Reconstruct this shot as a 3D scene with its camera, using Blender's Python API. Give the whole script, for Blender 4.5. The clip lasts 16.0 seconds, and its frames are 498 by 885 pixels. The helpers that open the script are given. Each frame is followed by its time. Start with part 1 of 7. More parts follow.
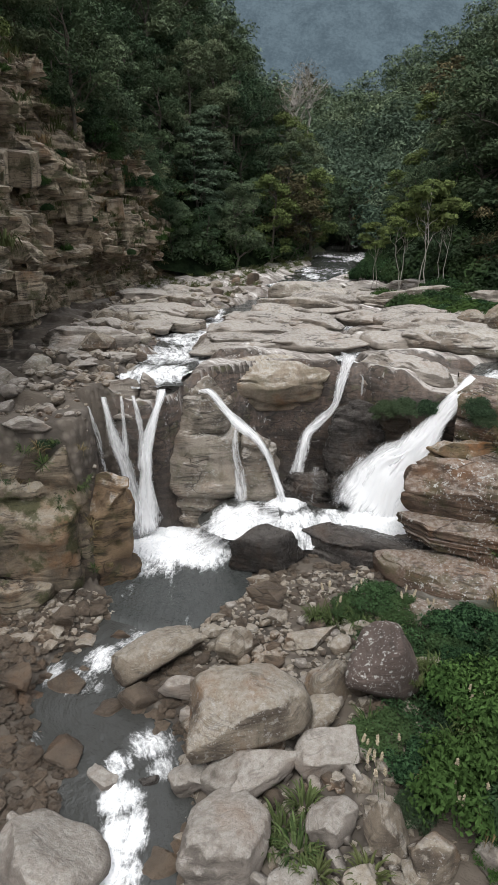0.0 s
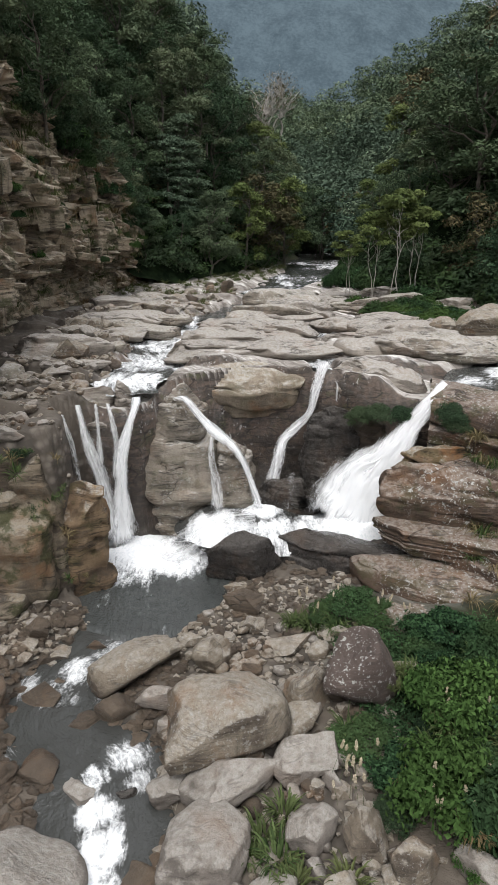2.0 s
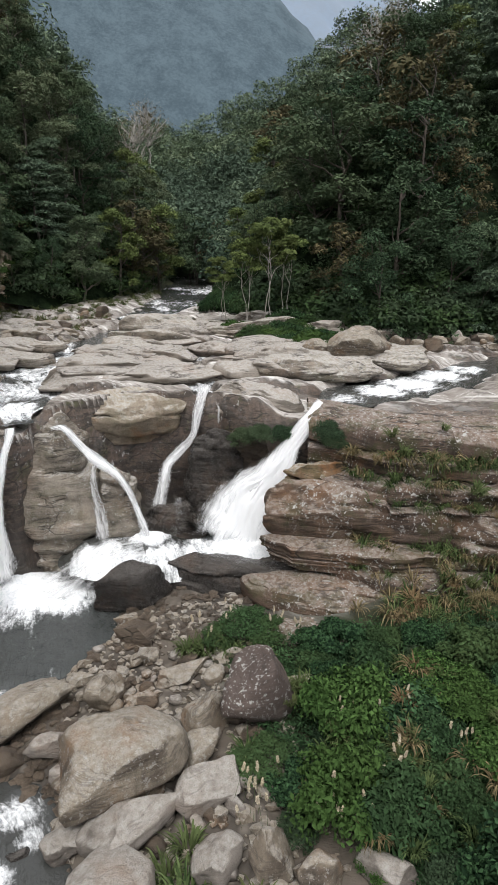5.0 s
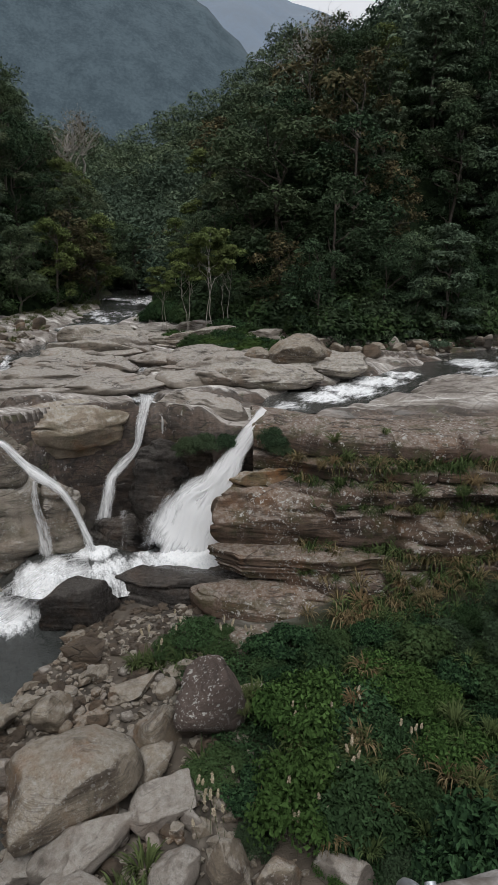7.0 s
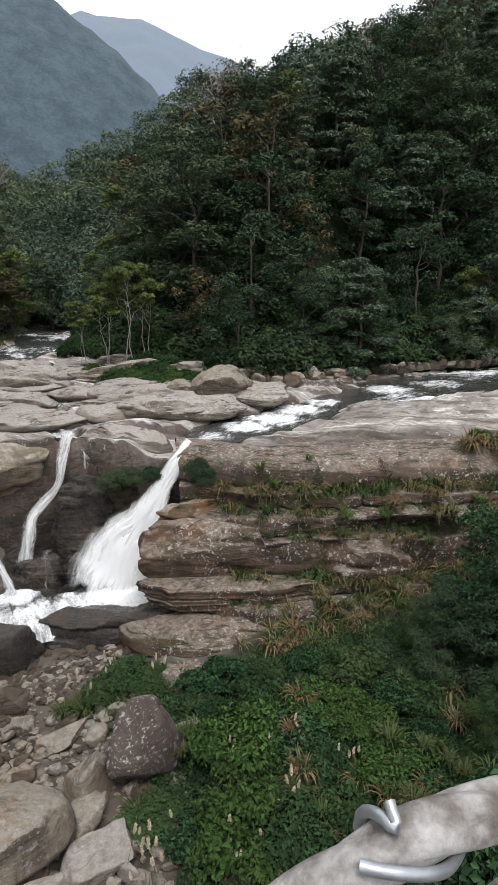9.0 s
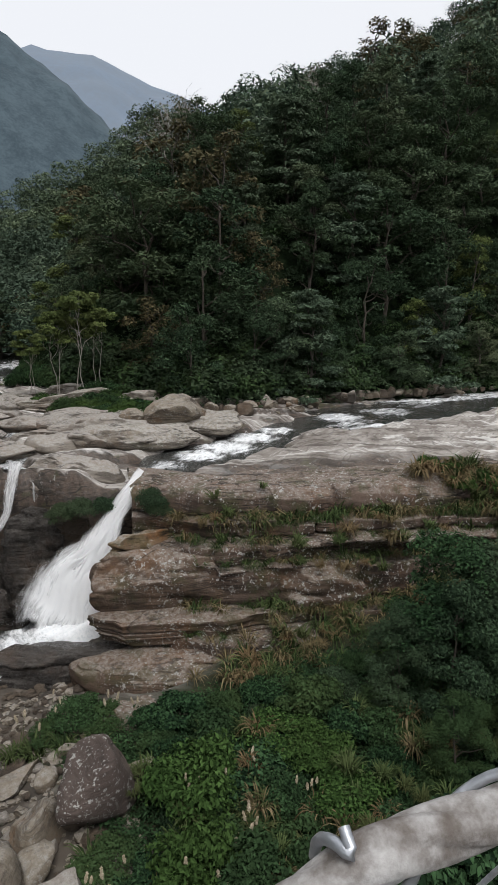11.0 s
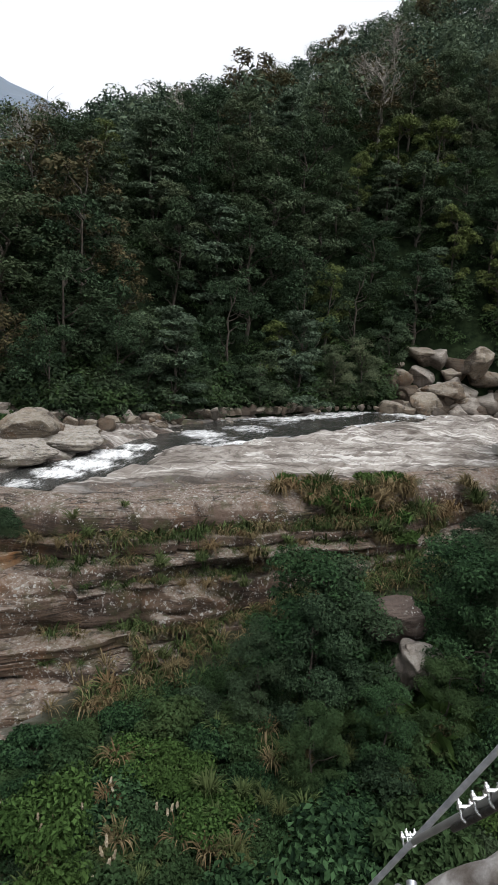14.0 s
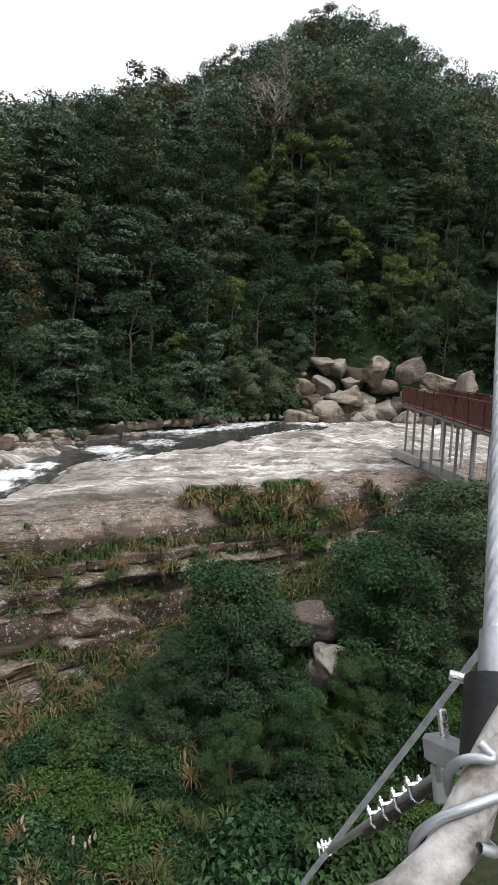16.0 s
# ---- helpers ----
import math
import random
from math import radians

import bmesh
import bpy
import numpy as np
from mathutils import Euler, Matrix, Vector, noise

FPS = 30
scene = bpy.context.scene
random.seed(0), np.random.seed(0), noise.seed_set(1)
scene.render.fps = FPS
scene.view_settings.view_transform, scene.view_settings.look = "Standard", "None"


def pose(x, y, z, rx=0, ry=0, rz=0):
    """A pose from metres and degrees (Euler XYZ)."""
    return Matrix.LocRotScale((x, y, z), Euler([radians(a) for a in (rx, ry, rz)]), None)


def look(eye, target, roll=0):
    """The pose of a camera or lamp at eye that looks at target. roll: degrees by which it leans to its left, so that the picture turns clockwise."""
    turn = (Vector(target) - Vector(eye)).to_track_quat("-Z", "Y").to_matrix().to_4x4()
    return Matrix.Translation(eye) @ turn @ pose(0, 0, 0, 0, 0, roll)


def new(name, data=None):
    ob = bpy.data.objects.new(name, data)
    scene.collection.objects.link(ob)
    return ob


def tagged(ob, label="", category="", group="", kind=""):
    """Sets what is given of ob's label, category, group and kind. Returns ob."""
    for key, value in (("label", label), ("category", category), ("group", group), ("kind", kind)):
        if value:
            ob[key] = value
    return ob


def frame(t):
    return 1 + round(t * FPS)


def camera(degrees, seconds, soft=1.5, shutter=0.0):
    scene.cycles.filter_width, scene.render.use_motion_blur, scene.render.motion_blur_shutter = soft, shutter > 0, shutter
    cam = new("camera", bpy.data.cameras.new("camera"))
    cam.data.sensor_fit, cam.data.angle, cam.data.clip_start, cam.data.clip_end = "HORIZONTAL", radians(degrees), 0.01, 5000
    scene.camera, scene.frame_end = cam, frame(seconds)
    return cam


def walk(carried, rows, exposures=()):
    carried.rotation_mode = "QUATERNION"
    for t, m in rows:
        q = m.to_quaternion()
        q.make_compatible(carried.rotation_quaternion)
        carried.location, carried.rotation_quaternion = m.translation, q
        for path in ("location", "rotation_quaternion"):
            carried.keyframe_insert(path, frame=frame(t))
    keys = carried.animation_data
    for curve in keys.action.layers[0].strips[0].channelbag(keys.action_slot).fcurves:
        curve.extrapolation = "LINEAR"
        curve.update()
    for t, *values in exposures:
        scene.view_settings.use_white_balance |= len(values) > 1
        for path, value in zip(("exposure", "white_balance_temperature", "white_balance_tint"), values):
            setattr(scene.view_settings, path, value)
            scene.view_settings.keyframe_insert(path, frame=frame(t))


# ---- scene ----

# ---------------------------------------------------------------- camera
EYE = (0.0, 0.0, 12.0)
cam = camera(43.9, 16.0, soft=1.1)
# seconds, bearing to the right, pitch, lean to the left (degrees), and the small sway of the holder (metres)
TURN = [
    (0.0, 0.08, -20.04, 0.16, 0.000, 0.000, 0.030), (0.5, 0.46, -19.46, 0.35, -0.002, -0.001, 0.030),
    (1.0, 0.54, -19.73, 0.17, -0.005, 0.002, 0.030), (1.5, 0.38, -19.52, 0.34, -0.007, 0.005, 0.030),
    (2.0, 2.47, -19.39, 0.43, -0.007, 0.009, 0.030), (2.5, 5.35, -18.98, -0.13, -0.007, 0.012, 0.030),
    (3.0, 7.41, -18.50, -0.60, -0.010, 0.014, 0.030), (3.5, 8.71, -18.05, -0.94, -0.011, 0.012, 0.030),
    (4.0, 10.56, -17.74, -0.09, -0.010, 0.010, 0.030), (6.5, 17.49, -16.35, 0.63, -0.015, -0.022, 0.030),
    (7.0, 19.05, -16.19, 0.65, -0.018, -0.022, 0.030), (7.5, 21.00, -15.62, 0.74, -0.021, -0.020, 0.030),
    (8.0, 22.43, -14.96, 0.74, -0.022, -0.020, 0.010), (8.5, 24.56, -14.12, 0.53, -0.025, -0.023, -0.025),
    (9.0, 26.18, -13.14, 0.13, -0.028, -0.026, -0.055), (11.5, 31.56, -10.34, 0.37, -0.029, -0.032, -0.055),
    (12.0, 32.75, -10.36, 0.36, -0.026, -0.031, -0.055), (12.5, 34.45, -8.85, 0.86, -0.024, -0.031, -0.055),
    (13.0, 37.26, -8.77, 1.20, -0.022, -0.028, -0.025), (13.5, 39.94, -8.72, 1.43, -0.021, -0.024, 0.030),
    (14.0, 43.34, -8.79, 3.00, -0.027, -0.027, 0.085), (14.5, 45.38, -8.21, 3.44, -0.029, -0.033, 0.110),
    (15.0, 47.00, -8.05, 2.61, -0.026, -0.036, 0.113), (15.5, 49.91, -7.69, 2.18, -0.026, -0.039, 0.117),
    (16.0, 51.90, -7.36, 1.99, -0.027, -0.041, 0.120),
]


def aim(bearing, pitch, lean, *sway):
    b, p = radians(bearing), radians(pitch)
    eye = Vector(EYE) + Vector(sway)
    d = Vector((math.sin(b) * math.cos(p), math.cos(b) * math.cos(p), math.sin(p)))
    return look(eye, eye + d * 10.0, lean)


walk(cam, [(row[0], aim(*row[1:])) for row in TURN],
     exposures=[(0.0, -0.02), (2.0, 0.02), (3.0, 0.30), (4.0, 0.52), (6.5, -0.80), (7.0, -0.74), (7.5, -0.54), (8.5, -0.22), (9.0, -0.14), (11.5, -0.56), (12.0, -0.56), (12.5, -0.44), (13.5, -0.32), (15.0, -0.18), (16.0, 0.04)])

# ---------------------------------------------------------------- sky and sun
world = bpy.data.worlds.new("overcast_sky")
scene.world = world
world.use_nodes = True
wn, wl = world.node_tree.nodes, world.node_tree.links
wn.clear()
w_sky = wn.new("ShaderNodeTexSky")
w_sky.sky_type = "NISHITA"
w_sky.sun_disc = False
w_sky.sun_elevation, w_sky.sun_rotation = radians(62), radians(197)
w_sky.dust_density, w_sky.air_density = 4.0, 1.0
w_grey = wn.new("ShaderNodeMix")
w_grey.data_type = "RGBA"
w_grey.inputs[0].default_value = 0.82
w_grey.inputs[7].default_value = (12.4, 12.6, 13.1, 1.0)
w_bg = wn.new("ShaderNodeBackground")
w_bg.inputs["Strength"].default_value = 0.120
w_out = wn.new("ShaderNodeOutputWorld")
wl.new(w_sky.outputs[0], w_grey.inputs[6])
wl.new(w_grey.outputs[2], w_bg.inputs["Color"])
wl.new(w_bg.outputs[0], w_out.inputs["Surface"])

sun = new("sun", bpy.data.lights.new("sun", "SUN"))
sun.data.energy, sun.data.angle, sun.data.color = 2.2, radians(25), (1.0, 0.985, 0.965)
sun.matrix_world = look((-9, -30, 60), (0, 0, 0))

# ---------------------------------------------------------------- materials
class Shade:
    """A small builder of node materials."""

    def __init__(self, name):
        self.m = bpy.data.materials.new(name)
        self.m.use_nodes = True
        self.n, self.l = self.m.node_tree.nodes, self.m.node_tree.links
        self.n.clear()
        self.out = self.n.new("ShaderNodeOutputMaterial")
        self.geo = self.n.new("ShaderNodeNewGeometry")

    def put(self, socket, value):
        if isinstance(value, bpy.types.NodeSocket):
            self.l.new(value, socket)
        elif isinstance(value, tuple) and len(value) == 3 and socket.type == "RGBA":
            socket.default_value = (*value, 1.0)
        else:
            socket.default_value = value

    def stretched(self, sx, sy, sz, source=None):
        k = self.n.new("ShaderNodeMapping")
        k.inputs["Scale"].default_value = (sx, sy, sz)
        self.put(k.inputs["Vector"], source or self.geo.outputs["Position"])
        return k.outputs[0]

    def turned(self, angle, sx, sy):
        """The ground plan turned by an angle in degrees, then stretched."""
        a = self.n.new("ShaderNodeVectorRotate")
        a.rotation_type = "Z_AXIS"
        a.inputs["Angle"].default_value = radians(angle)
        self.put(a.inputs["Vector"], self.geo.outputs["Position"])
        return self.stretched(sx, sy, 1.0, a.outputs[0])

    def noise(self, scale, vector=None, detail=4.0, rough=0.55, distort=0.0):
        k = self.n.new("ShaderNodeTexNoise")
        self.put(k.inputs["Vector"], vector or self.geo.outputs["Position"])
        k.inputs["Scale"].default_value, k.inputs["Detail"].default_value = scale, detail
        k.inputs["Roughness"].default_value, k.inputs["Distortion"].default_value = rough, distort
        return k.outputs[0]

    def warped(self, vector, scale, amount):
        k = self.n.new("ShaderNodeTexNoise")
        k.inputs["Scale"].default_value = scale
        self.put(k.inputs["Vector"], vector)
        a = self.n.new("ShaderNodeVectorMath")
        a.operation = "SCALE"
        a.inputs["Scale"].default_value = amount
        self.put(a.inputs[0], k.outputs["Color"])
        b = self.n.new("ShaderNodeVectorMath")
        self.put(b.inputs[0], vector), self.put(b.inputs[1], a.outputs[0])
        return b.outputs[0]

    def cracks(self, sx, sy, sz, thin=0.035):
        """1 in narrow joints, 0 elsewhere."""
        e = self.cells(1.0, self.warped(self.stretched(sx, sy, sz), 1.3, 0.55), "DISTANCE_TO_EDGE")
        return self.ramp(e, thin, 0.0)

    def cells(self, scale, vector=None, feature="F1"):
        k = self.n.new("ShaderNodeTexVoronoi")
        k.feature = feature
        self.put(k.inputs["Vector"], vector or self.geo.outputs["Position"])
        k.inputs["Scale"].default_value = scale
        return k.outputs["Distance"]

    def ramp(self, fac, lo, hi, a=0.0, b=1.0):
        k = self.n.new("ShaderNodeMapRange")
        k.interpolation_type = "SMOOTHSTEP"
        self.put(k.inputs[0], fac)
        for i, v in zip((1, 2, 3, 4), (lo, hi, a, b)):
            k.inputs[i].default_value = v
        return k.outputs[0]

    def mix(self, fac, a, b, how="MIX"):
        k = self.n.new("ShaderNodeMix")
        k.data_type, k.blend_type = "RGBA", how
        self.put(k.inputs[0], fac), self.put(k.inputs[6], a), self.put(k.inputs[7], b)
        return k.outputs[2]

    def calc(self, how, a, b):
        k = self.n.new("ShaderNodeMath")
        k.operation = how
        self.put(k.inputs[0], a), self.put(k.inputs[1], b)
        return k.outputs[0]

    def any_random(self):
        return self.n.new("ShaderNodeObjectInfo").outputs["Random"]

    def bump(self, height, strength, distance):
        k = self.n.new("ShaderNodeBump")
        k.inputs["Strength"].default_value, k.inputs["Distance"].default_value = strength, distance
        self.put(k.inputs["Height"], height)
        return k.outputs[0]

    def surface(self, color, rough=0.8, normal=None, metal=0.0, spec=0.3, **more):
        b = self.n.new("ShaderNodeBsdfPrincipled")
        self.put(b.inputs["Base Color"], color), self.put(b.inputs["Roughness"], rough)
        self.put(b.inputs["Metallic"], metal), self.put(b.inputs["Specular IOR Level"], spec)
        if normal:
            self.put(b.inputs["Normal"], normal)
        for key, value in more.items():
            self.put(b.inputs[key.replace("_", " ")], value)
        return b.outputs[0]

    def done(self, shader):
        self.l.new(shader, self.out.inputs["Surface"])
        return self.m


def rock_material(name, pale, mid, dark, strata=0.5, lichen=0.0, rust=0.0, moss=0.0, rough=0.85, bumps=0.8, band=5.0, drips=0.4, joints=0.9, worn=None):
    s = Shade(name)
    big, fine = s.noise(0.45, detail=5), s.noise(7.0, detail=6, rough=0.65)
    base = s.mix(s.ramp(big, 0.3, 0.7), mid, pale)
    lay = s.noise(1.0, s.warped(s.stretched(0.4, 0.4, band), 0.5, 1.4), detail=6, rough=0.65, distort=0.5)
    base = s.mix(s.calc("MULTIPLY", s.ramp(lay, 0.46, 0.62), strata), base, dark)
    drip = s.noise(1.0, s.stretched(1.7, 1.7, 0.25), detail=4)
    base = s.mix(s.calc("MULTIPLY", s.ramp(drip, 0.5, 0.68), drips), base, dark)
    base = s.mix(s.ramp(fine, 0.25, 0.75, 0.0, 0.35), base, mid)
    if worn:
        # upward faces scoured pale, and painted lighter for the light from above
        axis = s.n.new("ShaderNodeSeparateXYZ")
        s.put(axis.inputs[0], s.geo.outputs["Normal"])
        worn_lit = s.ramp(s.calc("ADD", axis.outputs[2], s.calc("MULTIPLY", s.calc("SUBTRACT", s.noise(1.6, detail=6, rough=0.7), 0.5), 1.3)), 0.56, 0.80)
        base = s.mix(s.calc("MULTIPLY", worn_lit, 0.85), base, s.mix(s.ramp(fine, 0.35, 0.65), worn, pale))
    if rust:
        base = s.mix(s.calc("MULTIPLY", s.ramp(s.noise(0.55, detail=5, rough=0.7), 0.50, 0.74), rust), base, (0.25, 0.115, 0.04))
    if moss:
        base = s.mix(s.calc("MULTIPLY", s.ramp(s.noise(1.3, detail=5, rough=0.65), 0.5, 0.62), moss), base, (0.052, 0.062, 0.018))
    if lichen:
        spots = s.calc("MAXIMUM", s.ramp(s.noise(5.5, detail=3, rough=0.7), 0.59, 0.63), s.ramp(s.noise(13.0, detail=2, rough=0.6), 0.63, 0.66))
        where = s.ramp(s.noise(0.6, detail=2), 0.36, 0.52)
        base = s.mix(s.calc("MULTIPLY", s.calc("MULTIPLY", spots, where), lichen), base, (0.50, 0.49, 0.46))
    seam = s.noise(1.0, s.warped(s.stretched(0.35, 0.35, band * 3.2), 0.6, 1.2), detail=4, rough=0.6)
    seam = s.calc("MULTIPLY", s.ramp(s.calc("ABSOLUTE", s.calc("SUBTRACT", seam, 0.5), 0.0), 0.035, 0.0), s.ramp(s.noise(0.8, detail=3), 0.40, 0.62))
    base = s.mix(s.calc("MULTIPLY", seam, min(1.0, strata * 1.1) * (1.0 if joints > 0.45 else 0.45)), base, (0.022, 0.018, 0.015))
    pit = s.noise(19.0, detail=5, rough=0.75)
    base = s.mix(s.ramp(pit, 0.55, 0.72, 0.0, 0.55), base, dark)
    base = s.mix(s.ramp(pit, 0.45, 0.30, 0.0, 0.35), base, pale)
    crack = s.calc("MULTIPLY", s.cracks(0.5, 0.5, 1.3, 0.022), s.ramp(s.noise(0.7, detail=3), 0.52, 0.66))
    base = s.mix(s.calc("MULTIPLY", crack, joints), base, (0.018, 0.015, 0.012))
    speck = s.noise(42.0, detail=3)
    base = s.mix(s.ramp(speck, 0.35, 0.75, 0.0, 0.25), base, (0.06, 0.055, 0.05))
    h = s.calc("ADD", s.calc("MULTIPLY", lay, 0.9), s.calc("ADD", s.calc("MULTIPLY", fine, 0.6), s.calc("MULTIPLY", speck, 0.12)))
    h = s.calc("SUBTRACT", h, s.calc("MULTIPLY", crack, 0.5 * joints))
    h = s.calc("SUBTRACT", s.calc("ADD", h, s.calc("MULTIPLY", pit, 0.35)), s.calc("MULTIPLY", seam, 0.35 * strata * (1.0 if joints > 0.45 else 0.2)))
    return s.done(s.surface(base, s.ramp(fine, 0.3, 0.7, rough - 0.1, rough + 0.08), s.bump(h, bumps, 0.2)))


def leaf_material(name, a, b, c, rough=0.75, spec=0.06):
    s = Shade(name)
    isl = s.geo.outputs["Random Per Island"]
    shady, sunny = tuple(0.45 * v for v in a), tuple(1.25 * v for v in b)
    col = s.mix(s.ramp(isl, 0.0, 1.0), shady, sunny)
    col = s.mix(s.ramp(s.any_random(), 0.1, 1.0, 0.0, 0.65), col, c)
    col = s.mix(s.ramp(s.noise(0.35, detail=2), 0.35, 0.7, 0.0, 0.5), col, a)
    front = s.surface(col, rough, spec=spec)
    thin = s.n.new("ShaderNodeBsdfTranslucent")
    s.put(thin.inputs["Color"], col)
    k = s.n.new("ShaderNodeMixShader")
    k.inputs[0].default_value = 0.14
    s.l.new(front, k.inputs[1]), s.l.new(thin.outputs[0], k.inputs[2])
    return s.done(k.outputs[0])


def plain_material(name, a, b, scale=3.0, rough=0.7, metal=0.0, bumps=0.2, spec=0.3):
    s = Shade(name)
    f = s.noise(scale, detail=6, rough=0.65)
    g = s.noise(scale * 9, detail=3)
    col = s.mix(s.ramp(f, 0.3, 0.7), a, b)
    return s.done(s.surface(col, s.ramp(g, 0.2, 0.8, rough - 0.12, rough + 0.1), s.bump(s.calc("ADD", f, s.calc("MULTIPLY", g, 0.3)), bumps, 0.02), metal, spec))


def ground_material():
    """Bare bed rock, gravel and soil, told apart by the mesh's own weights."""
    s = Shade("gorge_ground")

    def weight(key):
        k = s.n.new("ShaderNodeAttribute")
        k.attribute_name = key
        return k.outputs["Fac"]

    big, fine = s.noise(0.35, detail=5), s.noise(6.0, detail=6, rough=0.65)
    lay = s.noise(1.0, s.warped(s.stretched(0.5, 0.5, 2.0), 0.5, 1.6), detail=6, rough=0.65, distort=0.5)
    slab = s.mix(s.ramp(big, 0.3, 0.7), (0.27, 0.245, 0.22), (0.50, 0.47, 0.435))
    slab = s.mix(s.ramp(lay, 0.5, 0.62, 0.0, 0.55), slab, (0.12, 0.10, 0.085))
    grain = s.noise(1.0, s.warped(s.stretched(0.5, 1.5, 1.0), 0.4, 1.5), detail=6, rough=0.7, distort=0.8)
    slab = s.mix(s.ramp(grain, 0.47, 0.68, 0.0, 0.6), slab, (0.13, 0.105, 0.09))
    slab = s.mix(s.ramp(fine, 0.3, 0.8, 0.0, 0.4), slab, (0.20, 0.165, 0.135))
    slab = s.mix(s.ramp(s.noise(1.0, s.stretched(0.5, 2.6, 1.0), detail=5, rough=0.7), 0.55, 0.7, 0.0, 0.7), slab, (0.68, 0.66, 0.63))
    flutes = s.noise(1.0, s.warped(s.turned(42, 0.22, 1.5), 0.6, 1.6), detail=7, rough=0.72, distort=0.6)
    slab = s.mix(s.ramp(flutes, 0.52, 0.62, 0.0, 0.8), slab, (0.085, 0.070, 0.060))
    slab = s.mix(s.ramp(flutes, 0.48, 0.39, 0.0, 0.85), slab, (0.72, 0.70, 0.67))
    joint = s.calc("MULTIPLY", s.cracks(0.35, 0.8, 1.0, 0.03), s.ramp(s.noise(0.7, detail=3), 0.4, 0.55))
    slab = s.mix(s.calc("MULTIPLY", joint, 0.4), slab, (0.03, 0.026, 0.022))
    # step faces: weathered stone, painted darker for the shade on their sides
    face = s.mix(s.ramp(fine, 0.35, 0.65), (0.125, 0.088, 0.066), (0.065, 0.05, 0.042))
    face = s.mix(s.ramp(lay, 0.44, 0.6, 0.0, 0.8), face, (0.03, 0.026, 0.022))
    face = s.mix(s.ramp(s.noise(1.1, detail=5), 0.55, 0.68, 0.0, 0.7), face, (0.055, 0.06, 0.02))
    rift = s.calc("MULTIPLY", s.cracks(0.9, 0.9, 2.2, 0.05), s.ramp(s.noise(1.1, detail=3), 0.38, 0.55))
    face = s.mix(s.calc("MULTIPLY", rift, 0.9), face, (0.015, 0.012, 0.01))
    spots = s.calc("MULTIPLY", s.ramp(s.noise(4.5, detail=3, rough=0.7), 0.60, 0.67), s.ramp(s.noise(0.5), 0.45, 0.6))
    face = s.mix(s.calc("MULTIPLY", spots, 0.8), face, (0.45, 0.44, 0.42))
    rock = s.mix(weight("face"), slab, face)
    pebble = s.cells(3.2)
    stones = s.mix(s.ramp(pebble, 0.1, 0.6), (0.21, 0.185, 0.155), (0.05, 0.043, 0.036))
    stones = s.mix(s.ramp(big, 0.35, 0.65), stones, (0.12, 0.10, 0.08))
    rock = s.mix(weight("gravel"), rock, stones)
    soil = s.mix(s.ramp(fine, 0.3, 0.7), (0.016, 0.024, 0.009), (0.036, 0.036, 0.016))
    rock = s.mix(weight("soil"), rock, soil)
    h = s.calc("ADD", s.calc("MULTIPLY", lay, 0.6), s.calc("ADD", s.calc("MULTIPLY", fine, 0.3), s.calc("ADD", s.calc("MULTIPLY", grain, 0.4), s.calc("MULTIPLY", flutes, 0.6))))
    wet = s.ramp(weight("wet"), 0.0, 1.0, 0.82, 0.3)
    rock = s.mix(s.calc("MULTIPLY", weight("wet"), 0.75), rock, (0.03, 0.026, 0.023))
    return s.done(s.surface(rock, wet, s.bump(h, 0.8, 0.2)))


def water_material(name, deep, rough=0.06, ripple=1.0):
    """River water, with foam drawn out along the flow where the mesh's foam weight says so."""
    s = Shade(name)
    k = s.n.new("ShaderNodeAttribute")
    k.attribute_name = "foam"
    f = k.outputs["Fac"]
    uv = s.n.new("ShaderNodeUVMap").outputs[0]
    veins = s.noise(1.0, s.warped(s.stretched(2.6, 1.0, 1.0, uv), 1.6, 1.5), detail=6, rough=0.68)
    froth = s.noise(11.0, detail=4, rough=0.7)
    amount = s.calc("ADD", s.calc("MULTIPLY", s.calc("SUBTRACT", veins, 0.5), 2.2), s.calc("MULTIPLY", s.calc("SUBTRACT", froth, 0.5), 0.7))
    foam = s.ramp(s.calc("ADD", f, amount), 0.20, 1.05)
    waves = s.calc("ADD", s.noise(1.0, s.stretched(5.0, 2.0, 1.0, uv), detail=4), s.calc("MULTIPLY", s.noise(15.0, detail=3), 0.35))
    body = s.surface(s.mix(s.noise(0.5), deep, (0.055, 0.058, 0.056)), rough, s.bump(waves, 0.8 * ripple, 0.08), spec=0.5)
    white = s.surface(s.mix(s.ramp(froth, 0.3, 0.6), (0.78, 0.81, 0.83), (0.95, 0.96, 0.97)), 0.6, s.bump(s.calc("ADD", veins, s.calc("MULTIPLY", froth, 0.3)), 0.6, 0.12))
    mixer = s.n.new("ShaderNodeMixShader")
    s.l.new(foam, mixer.inputs[0]), s.l.new(body, mixer.inputs[1]), s.l.new(white, mixer.inputs[2])
    return s.done(mixer.outputs[0])


